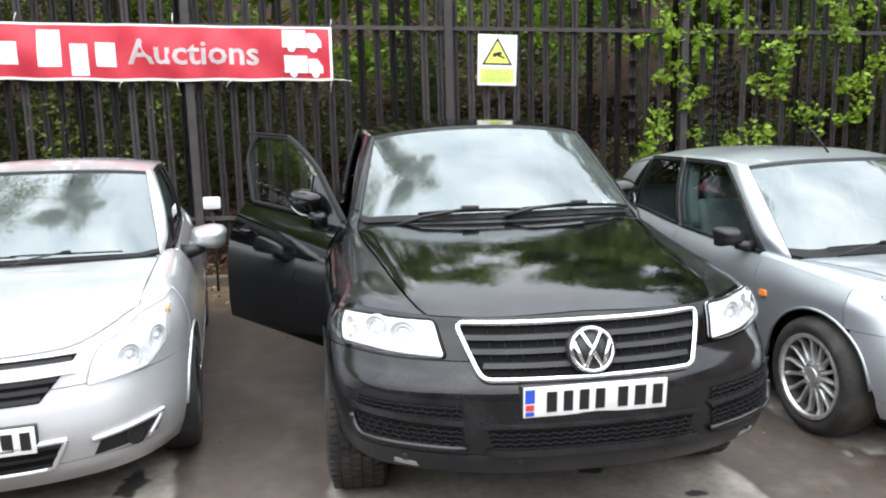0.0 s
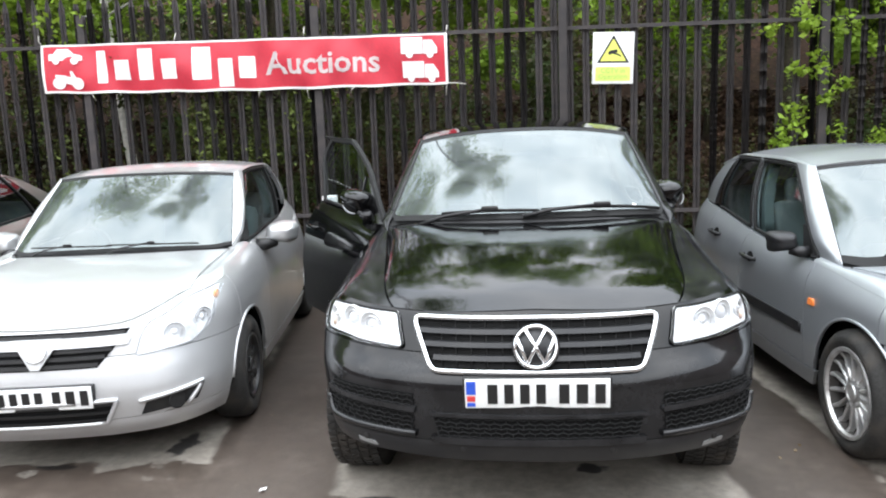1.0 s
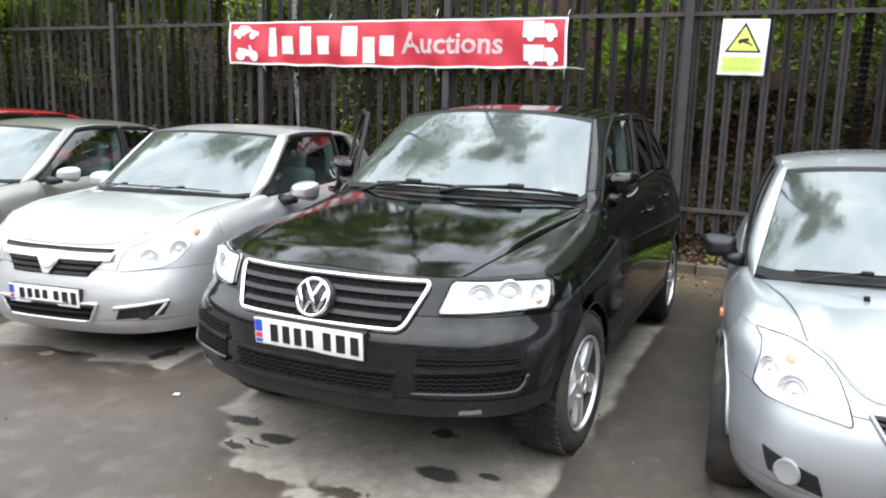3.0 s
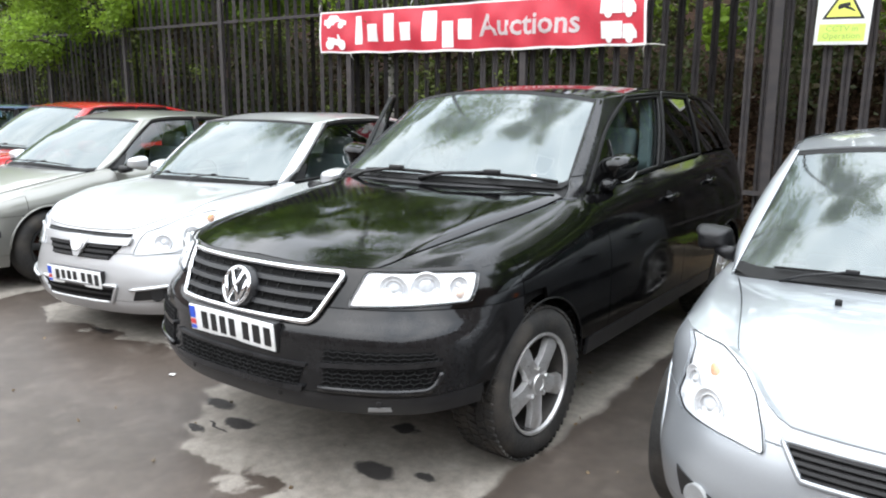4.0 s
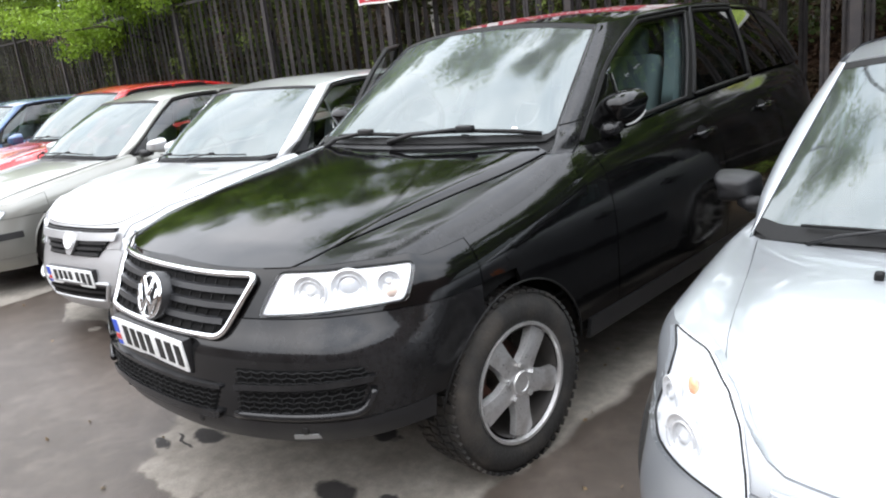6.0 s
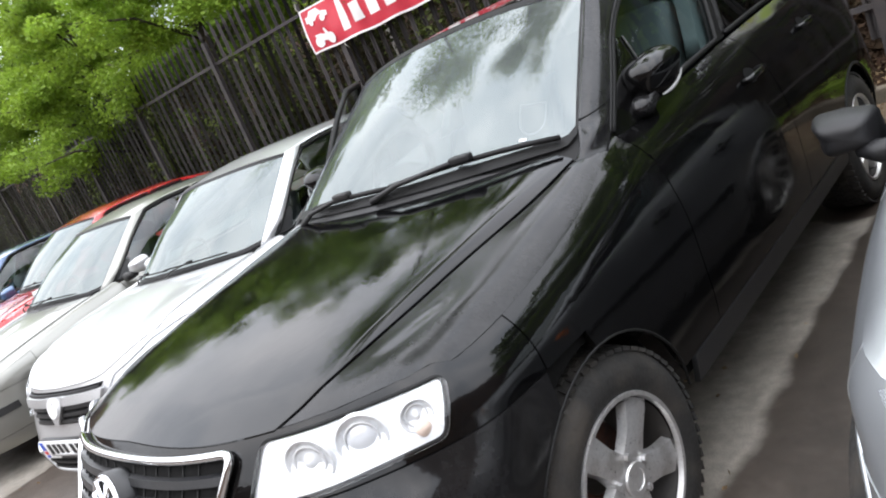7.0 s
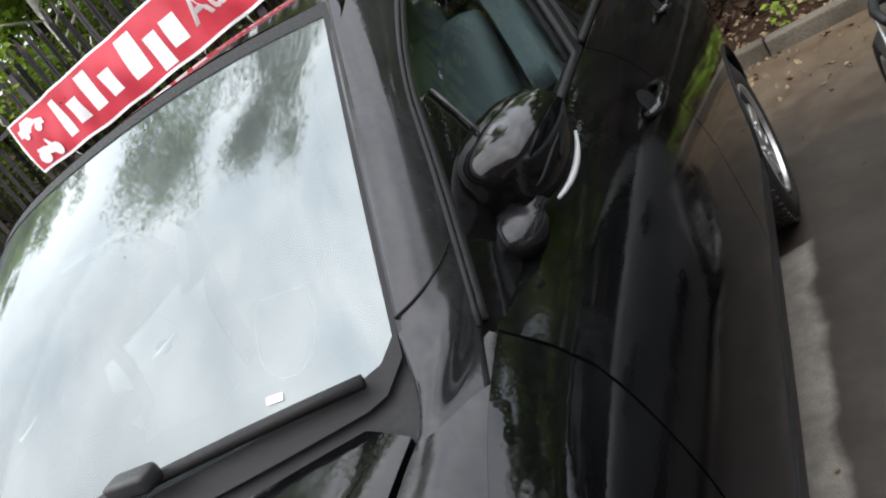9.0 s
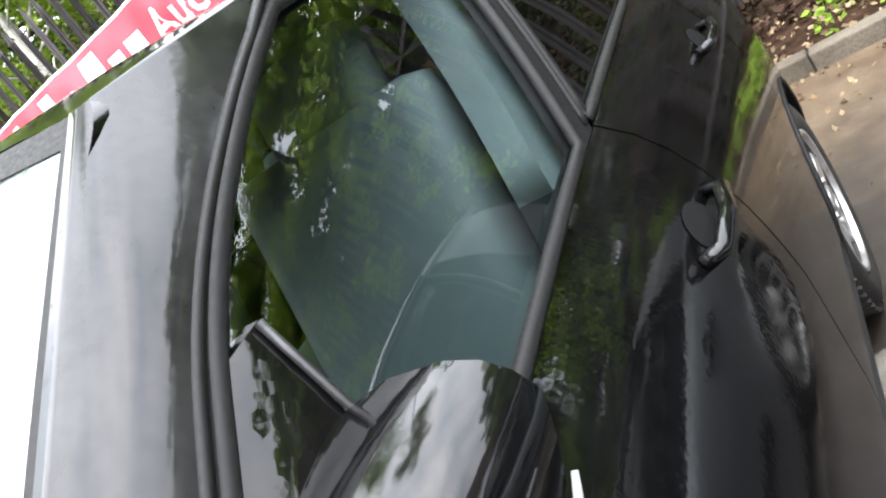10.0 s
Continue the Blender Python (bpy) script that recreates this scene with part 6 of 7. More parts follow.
def hatch(paint, **over):
    """Plan and profiles of a small hatchback; single numbers are overridden by name."""
    sp = dict(
        paint=paint, low_mat=paint, sill_mat=paint,
        plan=[(0, 0), (0.3, 0.02), (0.55, 0.10), (0.71, 0.24), (0.79, 0.42), (0.83, 0.7), (0.85, 1.2), (0.855, 2.0), (0.845, 2.9), (0.79, 3.5), (0.66, 3.84), (0.4, 3.96), (0, 3.98)],
        nose=curve_of((0.18, 0.09), (0.28, 0.02), (0.40, 0.0), (0.50, 0.02), (0.58, 0.045), (0.66, 0.07), (0.74, 0.10), (0.86, 0.16)),
        flank=curve_of((0.18, 0.04), (0.32, 0.01), (0.5, 0.0), (0.68, 0.0), (0.8, 0.02), (0.9, 0.05), (1.0, 0.09), (1.1, 0.13)),
        tail=curve_of((0.2, 0.08), (0.45, 0.0), (0.8, 0.04), (1.1, 0.12)),
        blend=(0.25, 0.6), top_y=0.52, nose_top=curve_of((0, 0.735), (0.38, 0.745), (0.6, 0.80), (0.78, 0.85), (0.9, 0.86)),
        top=curve_of((0.45, 0.85), (0.65, 0.875), (0.9, 0.905), (1.25, 0.945), (1.6, 0.96), (2.5, 0.99), (3.4, 1.05), (3.98, 1.06)),
        ridge=curve_of((0.0, 0.735), (0.11, 0.74), (0.25, 0.81), (0.5, 0.885), (0.8, 0.94), (1.05, 0.975)),
        foot_in=0.05, wing_y=0.54, cowl_y=1.20, cowl_mid=0.98, shut=(0.80, 0.90), shut_gap=0.005, crown=2.8,
        hubs=[(0.83, 0.83, 0.30), (0.83, 3.34, 0.30)], arch=0.345, bumper_top=lambda s: 0.60, bumper_y=0.655, clad=0.30, skirt=0.20,
        sill=lambda s: 0.30, sill_y=(1.17, 3.02), doors=(1.38, 2.62, 2.62, 3.6), nose_s=0.5,
        belt=(1.22, 3.72), roof=(1.80, 3.4), belt_in=0.015, rail_x=curve_of((1.7, 0.595), (2.3, 0.61), (3.0, 0.585), (3.5, 0.54)),
        rail_z=curve_of((1.7, 1.375), (2.2, 1.425), (2.8, 1.42), (3.5, 1.33)), roof_mid=(1.66, 1.415), roof_z=curve_of((1.6, 1.41), (2.1, 1.47), (2.8, 1.465), (3.6, 1.38)), roof_end=3.5,
        screen_z=0.98, pillars=[0.044, 0.56, 0.585, 0.60, 0.80, 0.78], side_bow=0.03,
        wheel=dict(R=0.30, r=0.185, width=0.19, spokes=7, spoke_w=(0.06, 0.07), hub_x=-0.015, metal="satin_plastic", cap="satin_plastic"),
        seat_y=1.95, seat_z=0.55, seat_h=0.60,
        mirror=dict(at=(0.915, 1.55, 0.985), size=(0.225, 0.14, 0.155), mat=paint, lamp=False, sail=0.05, sail_t=0.3),
    )
    sp.update(over)
    return sp


def build_white_hatch():
    sp = hatch("silver_paint")
    car, h, cb = build_car(THREE_DOOR_AT, sp, "silver three-door hatchback with bright bonnet, parked nose out")
    hatch_front(car, h, cb, sp, dict(
        grille=(0.555, 0.722, 0.27, 0.41), slats=5, chrome_bar=(0.655, 0.700, 0.40), bar_mat="silver_paint", badge=0.65, badge_mat="lamp_silver", plate=0.43,
        intake=(0.285, 0.40, 0.30, 0.36), intake_edge=True,
        lamp=[(0.40, None, 0.565), (None, 0.50, 0.67), (None, 0.62, 0.86), (0.46, None, 0.715)], bulbs=[(0.34, 0.42, 0.05, 0), (0.66, 0.42, 0.052, 0)], amber=(0.80, 0.86, 0.026), lamp_label="large clear teardrop headlight with amber bulb",
        lamp_poly=[(0.436, None, 0.592), (0.536, None, 0.60), (None, 0.262, 0.612), (None, 0.335, 0.648), (None, 0.405, 0.705), (None, 0.45, 0.775), (None, 0.52, 0.83), (None, 0.55, 0.853), (None, 0.50, 0.85), (0.62, None, 0.818), (0.55, None, 0.765), (0.485, None, 0.738), (0.455, None, 0.68)], lamp_round=0.02,
        fog=(0.60, 0.35, 0.28, 0.045), fog_edge=True))
    part("badge_mount", h.patch([(-0.02, 0.565), (0.02, 0.565), (0.115, 0.702), (-0.115, 0.702)], 12, 6, 0.030, 0.03, 0), "silver_paint", car)
    return car


def build_silver_hatch():
    sp = hatch(
        "cool_silver_paint",
        plan=[(0, 0), (0.3, 0.025), (0.52, 0.10), (0.67, 0.23), (0.75, 0.40), (0.79, 0.7), (0.82, 1.2), (0.83, 2.0), (0.82, 2.9), (0.76, 3.5), (0.62, 3.78), (0.36, 3.9), (0, 3.92)],
        nose=curve_of((0.18, 0.09), (0.28, 0.02), (0.40, 0.0), (0.50, 0.02), (0.60, 0.06), (0.70, 0.12), (0.80, 0.205)),
        nose_top=curve_of((0, 0.645), (0.33, 0.65), (0.43, 0.69), (0.54, 0.752), (0.68, 0.772), (0.85, 0.78)),
        top=curve_of((0.35, 0.765), (0.6, 0.79), (0.85, 0.815), (1.1, 0.84), (1.5, 0.855), (2.2, 0.90), (3.0, 0.97), (3.92, 1.0)),
        ridge=curve_of((0.0, 0.645), (0.12, 0.65), (0.25, 0.735), (0.5, 0.82), (0.75, 0.865), (1.0, 0.895)),
        screen_low=0.035, band=0.03, foot_in=0.02, wing_y=0.50, bumper_y=0.595, cowl_y=1.12, cowl_mid=0.90, shut=(0.62, 0.9),
        hubs=[(0.815, 0.78, 0.30), (0.815, 3.266, 0.30)], doors=(1.25, 2.2, 2.95, 3.5), sill_y=(1.12, 2.94), arch=0.35,
        belt=(1.10, 3.62), roof=(1.72, 3.25), belt_in=0.02, rail_x=curve_of((1.6, 0.585), (2.2, 0.60), (2.9, 0.585), (3.4, 0.54)),
        rail_z=curve_of((1.6, 1.31), (2.1, 1.37), (2.7, 1.375), (3.4, 1.29)), roof_mid=(1.56, 1.365), roof_z=curve_of((1.5, 1.36), (2.0, 1.425), (2.7, 1.43), (3.5, 1.34)), roof_end=3.4,
        screen_z=0.90, pillars=[0.075, 0.43, 0.46, 0.76, 0.84, 0.80],
        wheel=dict(R=0.305, r=0.215, width=0.20, spokes=15, spoke_w=(0.018, 0.026), waist=1.0, hub_x=-0.03, dish=0.0, metal="alloy", cap="alloy"),
        rub=0.47, rub_mat="satin_plastic", handle_mat="plastic", frame_mat="cool_silver_paint", seat_y=1.85, seat_z=0.52,
        mirror=dict(at=(0.852, 1.43, 0.935), size=(0.165, 0.10, 0.118), square=0.36, mat="plastic", lamp=False, sail=0.06, sail_t=0.34, label="unpainted black door mirror"))
    car, h, cb = build_car(FIVE_DOOR_AT, sp, "silver five-door hatchback with multi-spoke alloy wheels")
    hatch_front(car, h, cb, sp, dict(
        grille=(0.535, 0.622, 0.27, 0.33), slats=5, badge=0.655, plate=0.40, intake=(0.24, 0.33, 0.42, 0.38), surround="cool_silver_paint",
        lamp=[(0.375, None, 0.555), (None, 0.26, 0.60), (None, 0.55, 0.748), (0.50, None, 0.695)], bulbs=[(0.42, 0.36, 0.055, 0), (0.74, 0.5, 0.045, 0)], amber=(0.25, 1.02, 0.024), lamp_label="large clear headlight with amber bulb",
        lamp_poly=[(0.372, None, 0.565), (0.464, None, 0.574), (0.552, None, 0.576), (None, 0.27, 0.578), (None, 0.345, 0.60), (None, 0.385, 0.69), (None, 0.43, 0.745), (None, 0.49, 0.778), (0.57, None, 0.776), (0.51, None, 0.766), (0.459, None, 0.745), (0.417, None, 0.703), (0.387, None, 0.63)], lamp_round=0.02, lamp_line=0.0024, lamp_line_mat="seal",
        fog=(0.55, 0.36, 0.2, 0.05), fog_mat="indicator_clear", repeater=(1.16, 0.66)))
    # washer jets on the bonnet
    for side in (1, -1):
        part("washer_jet", Geo().box((side * 0.28, 0.76, 0.868), (0.022, 0.028, 0.024), None, 0.006), "seal", car)
    part("roof_aerial", Geo().tube([(0, 1.72, 1.395), (0, 1.9, 1.55)], [0.007, 0.004], 5), "seal", car)
    return car


def build_saloon():
    sp = hatch(
        "grey_green_paint",
        plan=[(0, 0), (0.3, 0.03), (0.56, 0.12), (0.74, 0.27), (0.82, 0.46), (0.855, 0.8), (0.87, 1.3), (0.875, 2.2), (0.865, 3.2), (0.82, 4.0), (0.70, 4.42), (0.4, 4.58), (0, 4.62)],
        top=curve_of((0.45, 0.70), (0.7, 0.745), (1.0, 0.80), (1.4, 0.87), (1.8, 0.90), (2.6, 0.94), (3.5, 0.985), (4.62, 0.99)),
        ridge=curve_of((0.0, 0.66), (0.13, 0.665), (0.3, 0.73), (0.6, 0.80), (1.0, 0.875), (1.3, 0.92)), nose_top=curve_of((0, 0.66), (0.4, 0.665), (0.7, 0.69), (0.9, 0.72)),
        wing_y=0.58, cowl_y=1.46, cowl_mid=1.24, shut=(0.66, 0.88),
        hubs=[(0.855, 0.93, 0.31), (0.855, 3.605, 0.31)], doors=(1.62, 2.66, 3.45, 4.2), sill_y=(1.28, 3.27), bumper_y=0.755,
        belt=(1.48, 4.15), roof=(2.12, 3.55), belt_in=0.02, rail_x=curve_of((2.0, 0.565), (2.6, 0.59), (3.2, 0.57), (3.7, 0.52)),
        rail_z=curve_of((2.0, 1.30), (2.5, 1.365), (3.1, 1.355), (3.7, 1.27)), roof_mid=(1.96, 1.345), roof_z=curve_of((1.9, 1.34), (2.5, 1.42), (3.1, 1.41), (3.8, 1.31)), roof_end=3.6,
        screen_z=0.94, pillars=[0.044, 0.43, 0.46, 0.74, 0.84, 0.80], rub=0.50, rub_mat="plastic", seat_y=2.2, seat_z=0.5,
        mirror=dict(at=(0.97, 1.72, 0.96), size=(0.21, 0.12, 0.13), mat="silver_paint", lamp=False, sail=0.05, sail_t=0.3))
    car, h, cb = build_car(SALOON_AT, sp, "grey-green metallic saloon with black bumper strips")
    hatch_front(car, h, cb, sp, dict(
        grille=(0.535, 0.63, 0.30, 0.34), slats=3, surround="chrome", badge=0.66, plate=0.42, intake=(0.25, 0.34, 0.60, 0.58),
        lamp=[(0.38, None, 0.545), (0.76, None, 0.575), (None, 0.46, 0.665), (0.40, None, 0.645)], bulbs=[(0.3, 0.5, 0.05, 0), (0.65, 0.5, 0.05, 0)], amber=None, lamp_label="wide clear headlight",
        bump_strip=(0.47, 0.36, 0.52)))
    return car


def build_far_hatch(m, paint, label):
    sp = hatch(paint, doors=(1.38, 2.3, 3.1, 3.6), pillars=[0.044, 0.43, 0.46, 0.74, 0.84, 0.80])
    car, h, cb = build_car(m, sp, label)
    hatch_front(car, h, cb, sp, dict(
        grille=(0.56, 0.645, 0.30, 0.36), slats=3, badge=0.64, plate=0.42, intake=(0.26, 0.37, 0.36, 0.36), surround="chrome",
        lamp=[(0.42, None, 0.565), (0.72, None, 0.60), (None, 0.56, 0.73), (0.5, None, 0.67)], bulbs=[(0.35, 0.45, 0.055, 0), (0.68, 0.5, 0.05, 0)], amber=(0.85, 0.75, 0.026), lamp_label="clear headlight", fog=(0.58, 0.34, 0.2, 0.045)))
    return car

# ---------- the yard ----------
def rail_z(x):
    """Height of the fence's upper rail, which falls gently to one side."""
    return 2.79 - 0.0135 * x


FENCE_Y = 6.42

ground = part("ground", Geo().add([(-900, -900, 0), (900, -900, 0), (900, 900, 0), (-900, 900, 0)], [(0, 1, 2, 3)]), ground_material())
tagged(ground, "damp dark tarmac with dry pale patches and oil drips", "ground", kind="structure")

build_suv()
build_white_hatch()
build_silver_hatch()
build_saloon()
build_far_hatch(RED_AT, "red_paint", "bright red hatchback parked beyond the saloon")
build_far_hatch(BLUE_AT, "blue_paint", "blue hatchback near the far end of the row")
build_far_hatch(PALE_AT, "pale_blue_paint", "pale blue hatchback at the far end of the row")


# ---- kerb and verge ----
kerb = tagged(new("kerb"), "worn concrete kerb stones along the leafy verge", "kerb", kind="structure")
g = Geo().box((0, 0, 0.0), (0.905, 0.13, 0.16), None, 0.012)
stone = part("kerb_stone", g, "concrete", kerb, flat=True)
stone.location = (-32 + 0.457, KERB_Y, 0.03)
for k in range(1, 48):
    o = new("kerb_stone", stone.data)
    o.parent = kerb
    o.location = (-32 + 0.457 + 0.914 * k, KERB_Y + 0.006 * math.sin(k * 2.3), 0.03 + 0.006 * math.sin(k * 1.7))

rows = []
rng = np.random.default_rng(3)
for x in np.linspace(-60, 40, 160):
    row = []
    for y in [KERB_Y + 0.06, KERB_Y + 0.3, 6.2, 6.5, 6.8, 7.3, 8.0, 9.0, 10.5, 12.5, 15, 18, 22]:
        zz = 0.085 + max(0, y - 6.3) * 0.10 + max(0, y - 6.9) * 0.42 + 0.05 * noise.noise((x * 1.1, y * 1.3, 0)) * (y > KERB_Y + 0.1) + 0.3 * noise.noise((x * 0.3, y * 0.4, 3)) * (y > 7.2)
        row.append((x, y, zz))
    rows.append(row)
bank = part("embankment", Geo().grid(rows), "soil")
tagged(bank, "dark earth bank with leaf mould rising behind the fence", "ground", kind="structure")


def bank_z(x, y):
    return 0.085 + max(0, y - 6.3) * 0.10 + max(0, y - 6.9) * 0.42


# ---- palisade fence ----
fence = tagged(new("palisade_fence"), "dark steel palisade fence with upright pales and two rails", "fence", kind="structure")
POSTS = [0.56 + 2.93 * k for k in range(-14, 5)]
for x in POSTS:
    g = Geo()
    for dx, wd, dy, dp in ((0, 0.09, -0.03, 0.008), (0, 0.09, 0.03, 0.008), (0, 0.008, 0, 0.06)):
        g.box((dx, dy, 0), (wd, dp, 3.2))
    p = part("post", g, "fence_steel", fence, flat=True)
    p.location = (x, FENCE_Y - 0.045, 1.55 + rail_z(x) - 2.79)
for a, b in zip(POSTS, POSTS[1:]):
    for zo in (0.0, -2.15):
        g = Geo()
        t = Matrix.Rotation(math.atan(0.0135), 4, "Y")
        g.box((0, 0, 0), (2.93, 0.006, 0.045), t).box((0, 0.02, 0.02), (2.93, 0.036, 0.006), t)
        r = part("rail", g, "fence_steel", fence, flat=True)
        r.location = ((a + b) / 2, FENCE_Y - 0.028, rail_z((a + b) / 2) + zo)
prof = [(-0.042, 0.002), (-0.036, 0.010), (-0.015, 0.008), (0.0, -0.006), (0.015, 0.008), (0.036, 0.010), (0.042, 0.002)]
back = [(x, y + 0.003) for x, y in prof]
g = Geo()
levels = [(-1.35, 1.0), (1.52, 1.0), (1.60, 0.55), (1.66, 0.16)]
g.grid([[(x * k, -y - 0.012, z) for x, y in prof] for z, k in levels]).grid([[(x * k, -y - 0.009, z) for x, y in back] for z, k in levels], True)
pale_mesh = None
PITCH = 2.93 / 16
for k in range(int((POSTS[-1] - POSTS[0]) / PITCH) + 1):
    x = POSTS[0] + (k + 0.5) * PITCH
    if x < -26:
        continue
    if pale_mesh is None:
        pale = part("pale", g, "fence_steel", fence, flat=True)
        pale_mesh = pale.data
    else:
        pale = new("pale", pale_mesh)
        pale.parent = fence
    rr = random.Random(k)
    pale.location = (x + rr.uniform(-0.004, 0.004), FENCE_Y + 0.03, 1.72 + rail_z(x) - 2.79)
    pale.rotation_euler = (0, radians(rr.uniform(-0.35, 0.35)), radians(rr.uniform(-5, 5)))
far = Geo()
for k in range(88):
    x = -26 - k * PITCH
    far.box((x, FENCE_Y + 0.02, 1.72 + rail_z(x) - 2.79 + 0.15), (0.07, 0.012, 3.0))
tagged(part("far_pales", far, "fence_steel", fence, flat=True), kind="stuff")


# ---- banner ----
def on_banner(u, v, o=0.0):
    """Place on the cloth: u along it from 0 to 1, v up; it bellies and creases a little."""
    x = lerp(BAN_X0, BAN_X1, u)
    top = lerp(2.885, 2.785, u)
    z = lerp(lerp(2.302, 2.203, u) - 0.02 * math.sin(u * math.pi), top, v)
    z += 0.006 * math.sin(u * 44) * (1 - v)
    y = FENCE_Y - 0.105 - 0.014 * math.sin(u * 19 + v * 3) - 0.011 * math.sin(u * 47 + v * 5 + 1) - 0.006 * math.sin(u * 83 - v * 7) * (0.4 + 0.6 * math.sin(u * 7) ** 2) - 0.02 * math.sin(math.pi * v)
    return Vector((x, y - o, z))


def cloth(u0, u1, v0, v1, n, m, o):
    return [[on_banner(lerp(u0, u1, i / (n - 1)), lerp(v0, v1, j / (m - 1)), o) for j in range(m)] for i in range(n)]


BAN_X0, BAN_X1 = -5.82, -0.785
banner = tagged(part("banner", Geo().plate(cloth(0, 1, 0, 1, 120, 14, 0), cloth(0, 1, 0, 1, 120, 14, -0.004)), "banner_red"), "long red cloth banner with white lettering tied to the fence", "banner")
for u0, u1, v0, v1 in ((0, 1, 0.0, 0.045), (0, 1, 0.965, 1.0), (0, 0.006, 0.03, 0.97), (0.994, 1, 0.03, 0.97)):
    part("hem", Geo().grid(cloth(u0, u1, v0, v1, 100 if u1 - u0 > 0.5 else 3, 3 if u1 - u0 > 0.5 else 12, 0.003)), "banner_white", banner)


def bars(name, items, label=""):
    g = Geo()
    for u, v, du, dv in items:
        g.grid(cloth(u, u + du, v, v + dv, 8, 6, 0.004))
    return part(name, g, "banner_white", banner, label)


# the firm's name as plain bars of the letters' sizes
bars("name_bar", [(0.140, 0.20, 0.024, 0.66), (0.184, 0.26, 0.040, 0.40), (0.247, 0.26, 0.036, 0.62), (0.305, 0.26, 0.038, 0.40)], "plain white bars in place of the name")
bars("name_bar", [(0.382, 0.24, 0.046, 0.64), (0.446, 0.08, 0.036, 0.56), (0.498, 0.25, 0.040, 0.42)])


def cloth_shape(name, cu, cv, w, hgt, polys):
    """Flat white pictogram built of convex outlines in a unit square."""
    g = Geo()
    for poly in polys:
        pts = [on_banner(cu + px * w, cv + pz * hgt, 0.013) for px, pz in poly]
        mid = sum(pts, Vector()) / len(pts)
        g.add([mid] + pts, [(0, i + 1, (i + 1) % len(pts) + 1) for i in range(len(pts))])
    return part(name, g, "banner_white", banner)


def disc(cx, cz, r, n=14, sq=1.0):
    return [(cx + r * math.cos(2 * math.pi * k / n), cz + r * sq * math.sin(2 * math.pi * k / n)) for k in range(n)]


car_shape = [[(-0.5, -0.2), (0.5, -0.2), (0.5, 0.02), (0.3, 0.12), (-0.48, 0.12)], [(-0.36, 0.1), (0.28, 0.1), (0.1, 0.36), (-0.22, 0.36)], disc(-0.28, -0.22, 0.11, 12, 1.6), disc(0.28, -0.22, 0.11, 12, 1.6)]
bike_shape = [disc(-0.3, -0.18, 0.2, 14, 1.5), disc(0.3, -0.18, 0.2, 14, 1.5), [(-0.3, -0.1), (0.1, -0.25), (0.22, 0.1), (-0.2, 0.2)], [(0.1, 0.05), (0.3, -0.15), (0.34, -0.1), (0.16, 0.42), (0.08, 0.4)], [(-0.42, 0.12), (-0.05, 0.08), (-0.05, 0.2), (-0.4, 0.24)]]
van_shape = [[(-0.5, -0.28), (0.1, -0.28), (0.1, 0.42), (-0.5, 0.42)], [(0.12, -0.28), (0.5, -0.28), (0.5, -0.02), (0.36, 0.3), (0.12, 0.3)], disc(-0.27, -0.3, 0.1, 12, 1.7), disc(0.3, -0.3, 0.1, 12, 1.7)]
cloth_shape("car_pictogram", 0.062, 0.76, 0.085, 0.42, car_shape)
cloth_shape("motorcycle_pictogram", 0.066, 0.28, 0.08, 0.42, bike_shape)
cloth_shape("van_pictogram", 0.934, 0.74, 0.085, 0.46, van_shape)
cloth_shape("van_pictogram", 0.936, 0.27, 0.085, 0.46, van_shape)
tg = text_geo("Auctions", 0.36, Matrix.Identity(4), 0.001, 0.007)
xs = [v[0] for v in tg.v]
wx, zx = max(xs) - min(xs), max(v[2] for v in tg.v)
out = Geo()
for v in tg.v:
    u = 0.702 + (v[0] / wx) * 0.277
    out.v.append(tuple(on_banner(u, 0.49 + v[2] / 0.60 * 1.02, 0.005)))
out.f = tg.f
part("lettering", out, "banner_white", banner, flat=True)
g = Geo()
for u, dx, dz in ((0.0, -0.05, 0.12), (0.34, 0.02, 0.1), (0.66, 0.0, 0.13), (1.0, 0.02, 0.09), (0.12, 0.03, -0.1), (0.55, -0.06, -0.09), (0.78, -0.08, -0.08), (1.0, 0.22, -0.02), (1.0, -0.02, -0.14), (0.66, 0.01, -0.12)):
    p = on_banner(min(0.997, max(0.003, u)), 1.0 if dz > 0 else 0.02)
    part("tie_cord", Geo().tube([p, p + Vector((dx * 0.6, -0.01, dz * 0.4)), p + Vector((dx, 0.03, dz))], 0.006, 5), "rope", banner)

# ---- camera notice ----
sx, sy = 1.137, FENCE_Y - 0.065
far_sign = tagged(part("camera_notice", Geo().box((-24.5, FENCE_Y - 0.06, 2.62), (0.5, 0.006, 0.62), None, 0.002), "sign_white"), "small pale notice with a yellow panel, far along the fence", "sign")
part("yellow_panel", Geo().box((-24.5, FENCE_Y - 0.066, 2.56), (0.42, 0.004, 0.36)), "sign_yellow", far_sign, flat=True)
tilt_m = Matrix.Translation((sx, sy, 2.413)) @ pose(0, 0, 0, 0, 2.0, 0)
sign = tagged(part("camera_notice", Geo().box((0, 0, 0), (0.47, 0.006, 0.585), None, 0.002).moved(tilt_m), "sign_white"), "white notice with yellow warning triangle and lime panel", "sign")


def flat_poly(name, pts, d, material, holes=None):
    g = Geo()
    mid = (sum(p[0] for p in pts) / len(pts), sum(p[1] for p in pts) / len(pts))
    g.add([tilt_m @ Vector((mid[0], -0.003 - d, mid[1]))] + [tilt_m @ Vector((x, -0.003 - d, z)) for x, z in pts], [(0, k + 1, (k + 1) % len(pts) + 1) for k in range(len(pts))])
    return part(name, g, material, sign, flat=True)


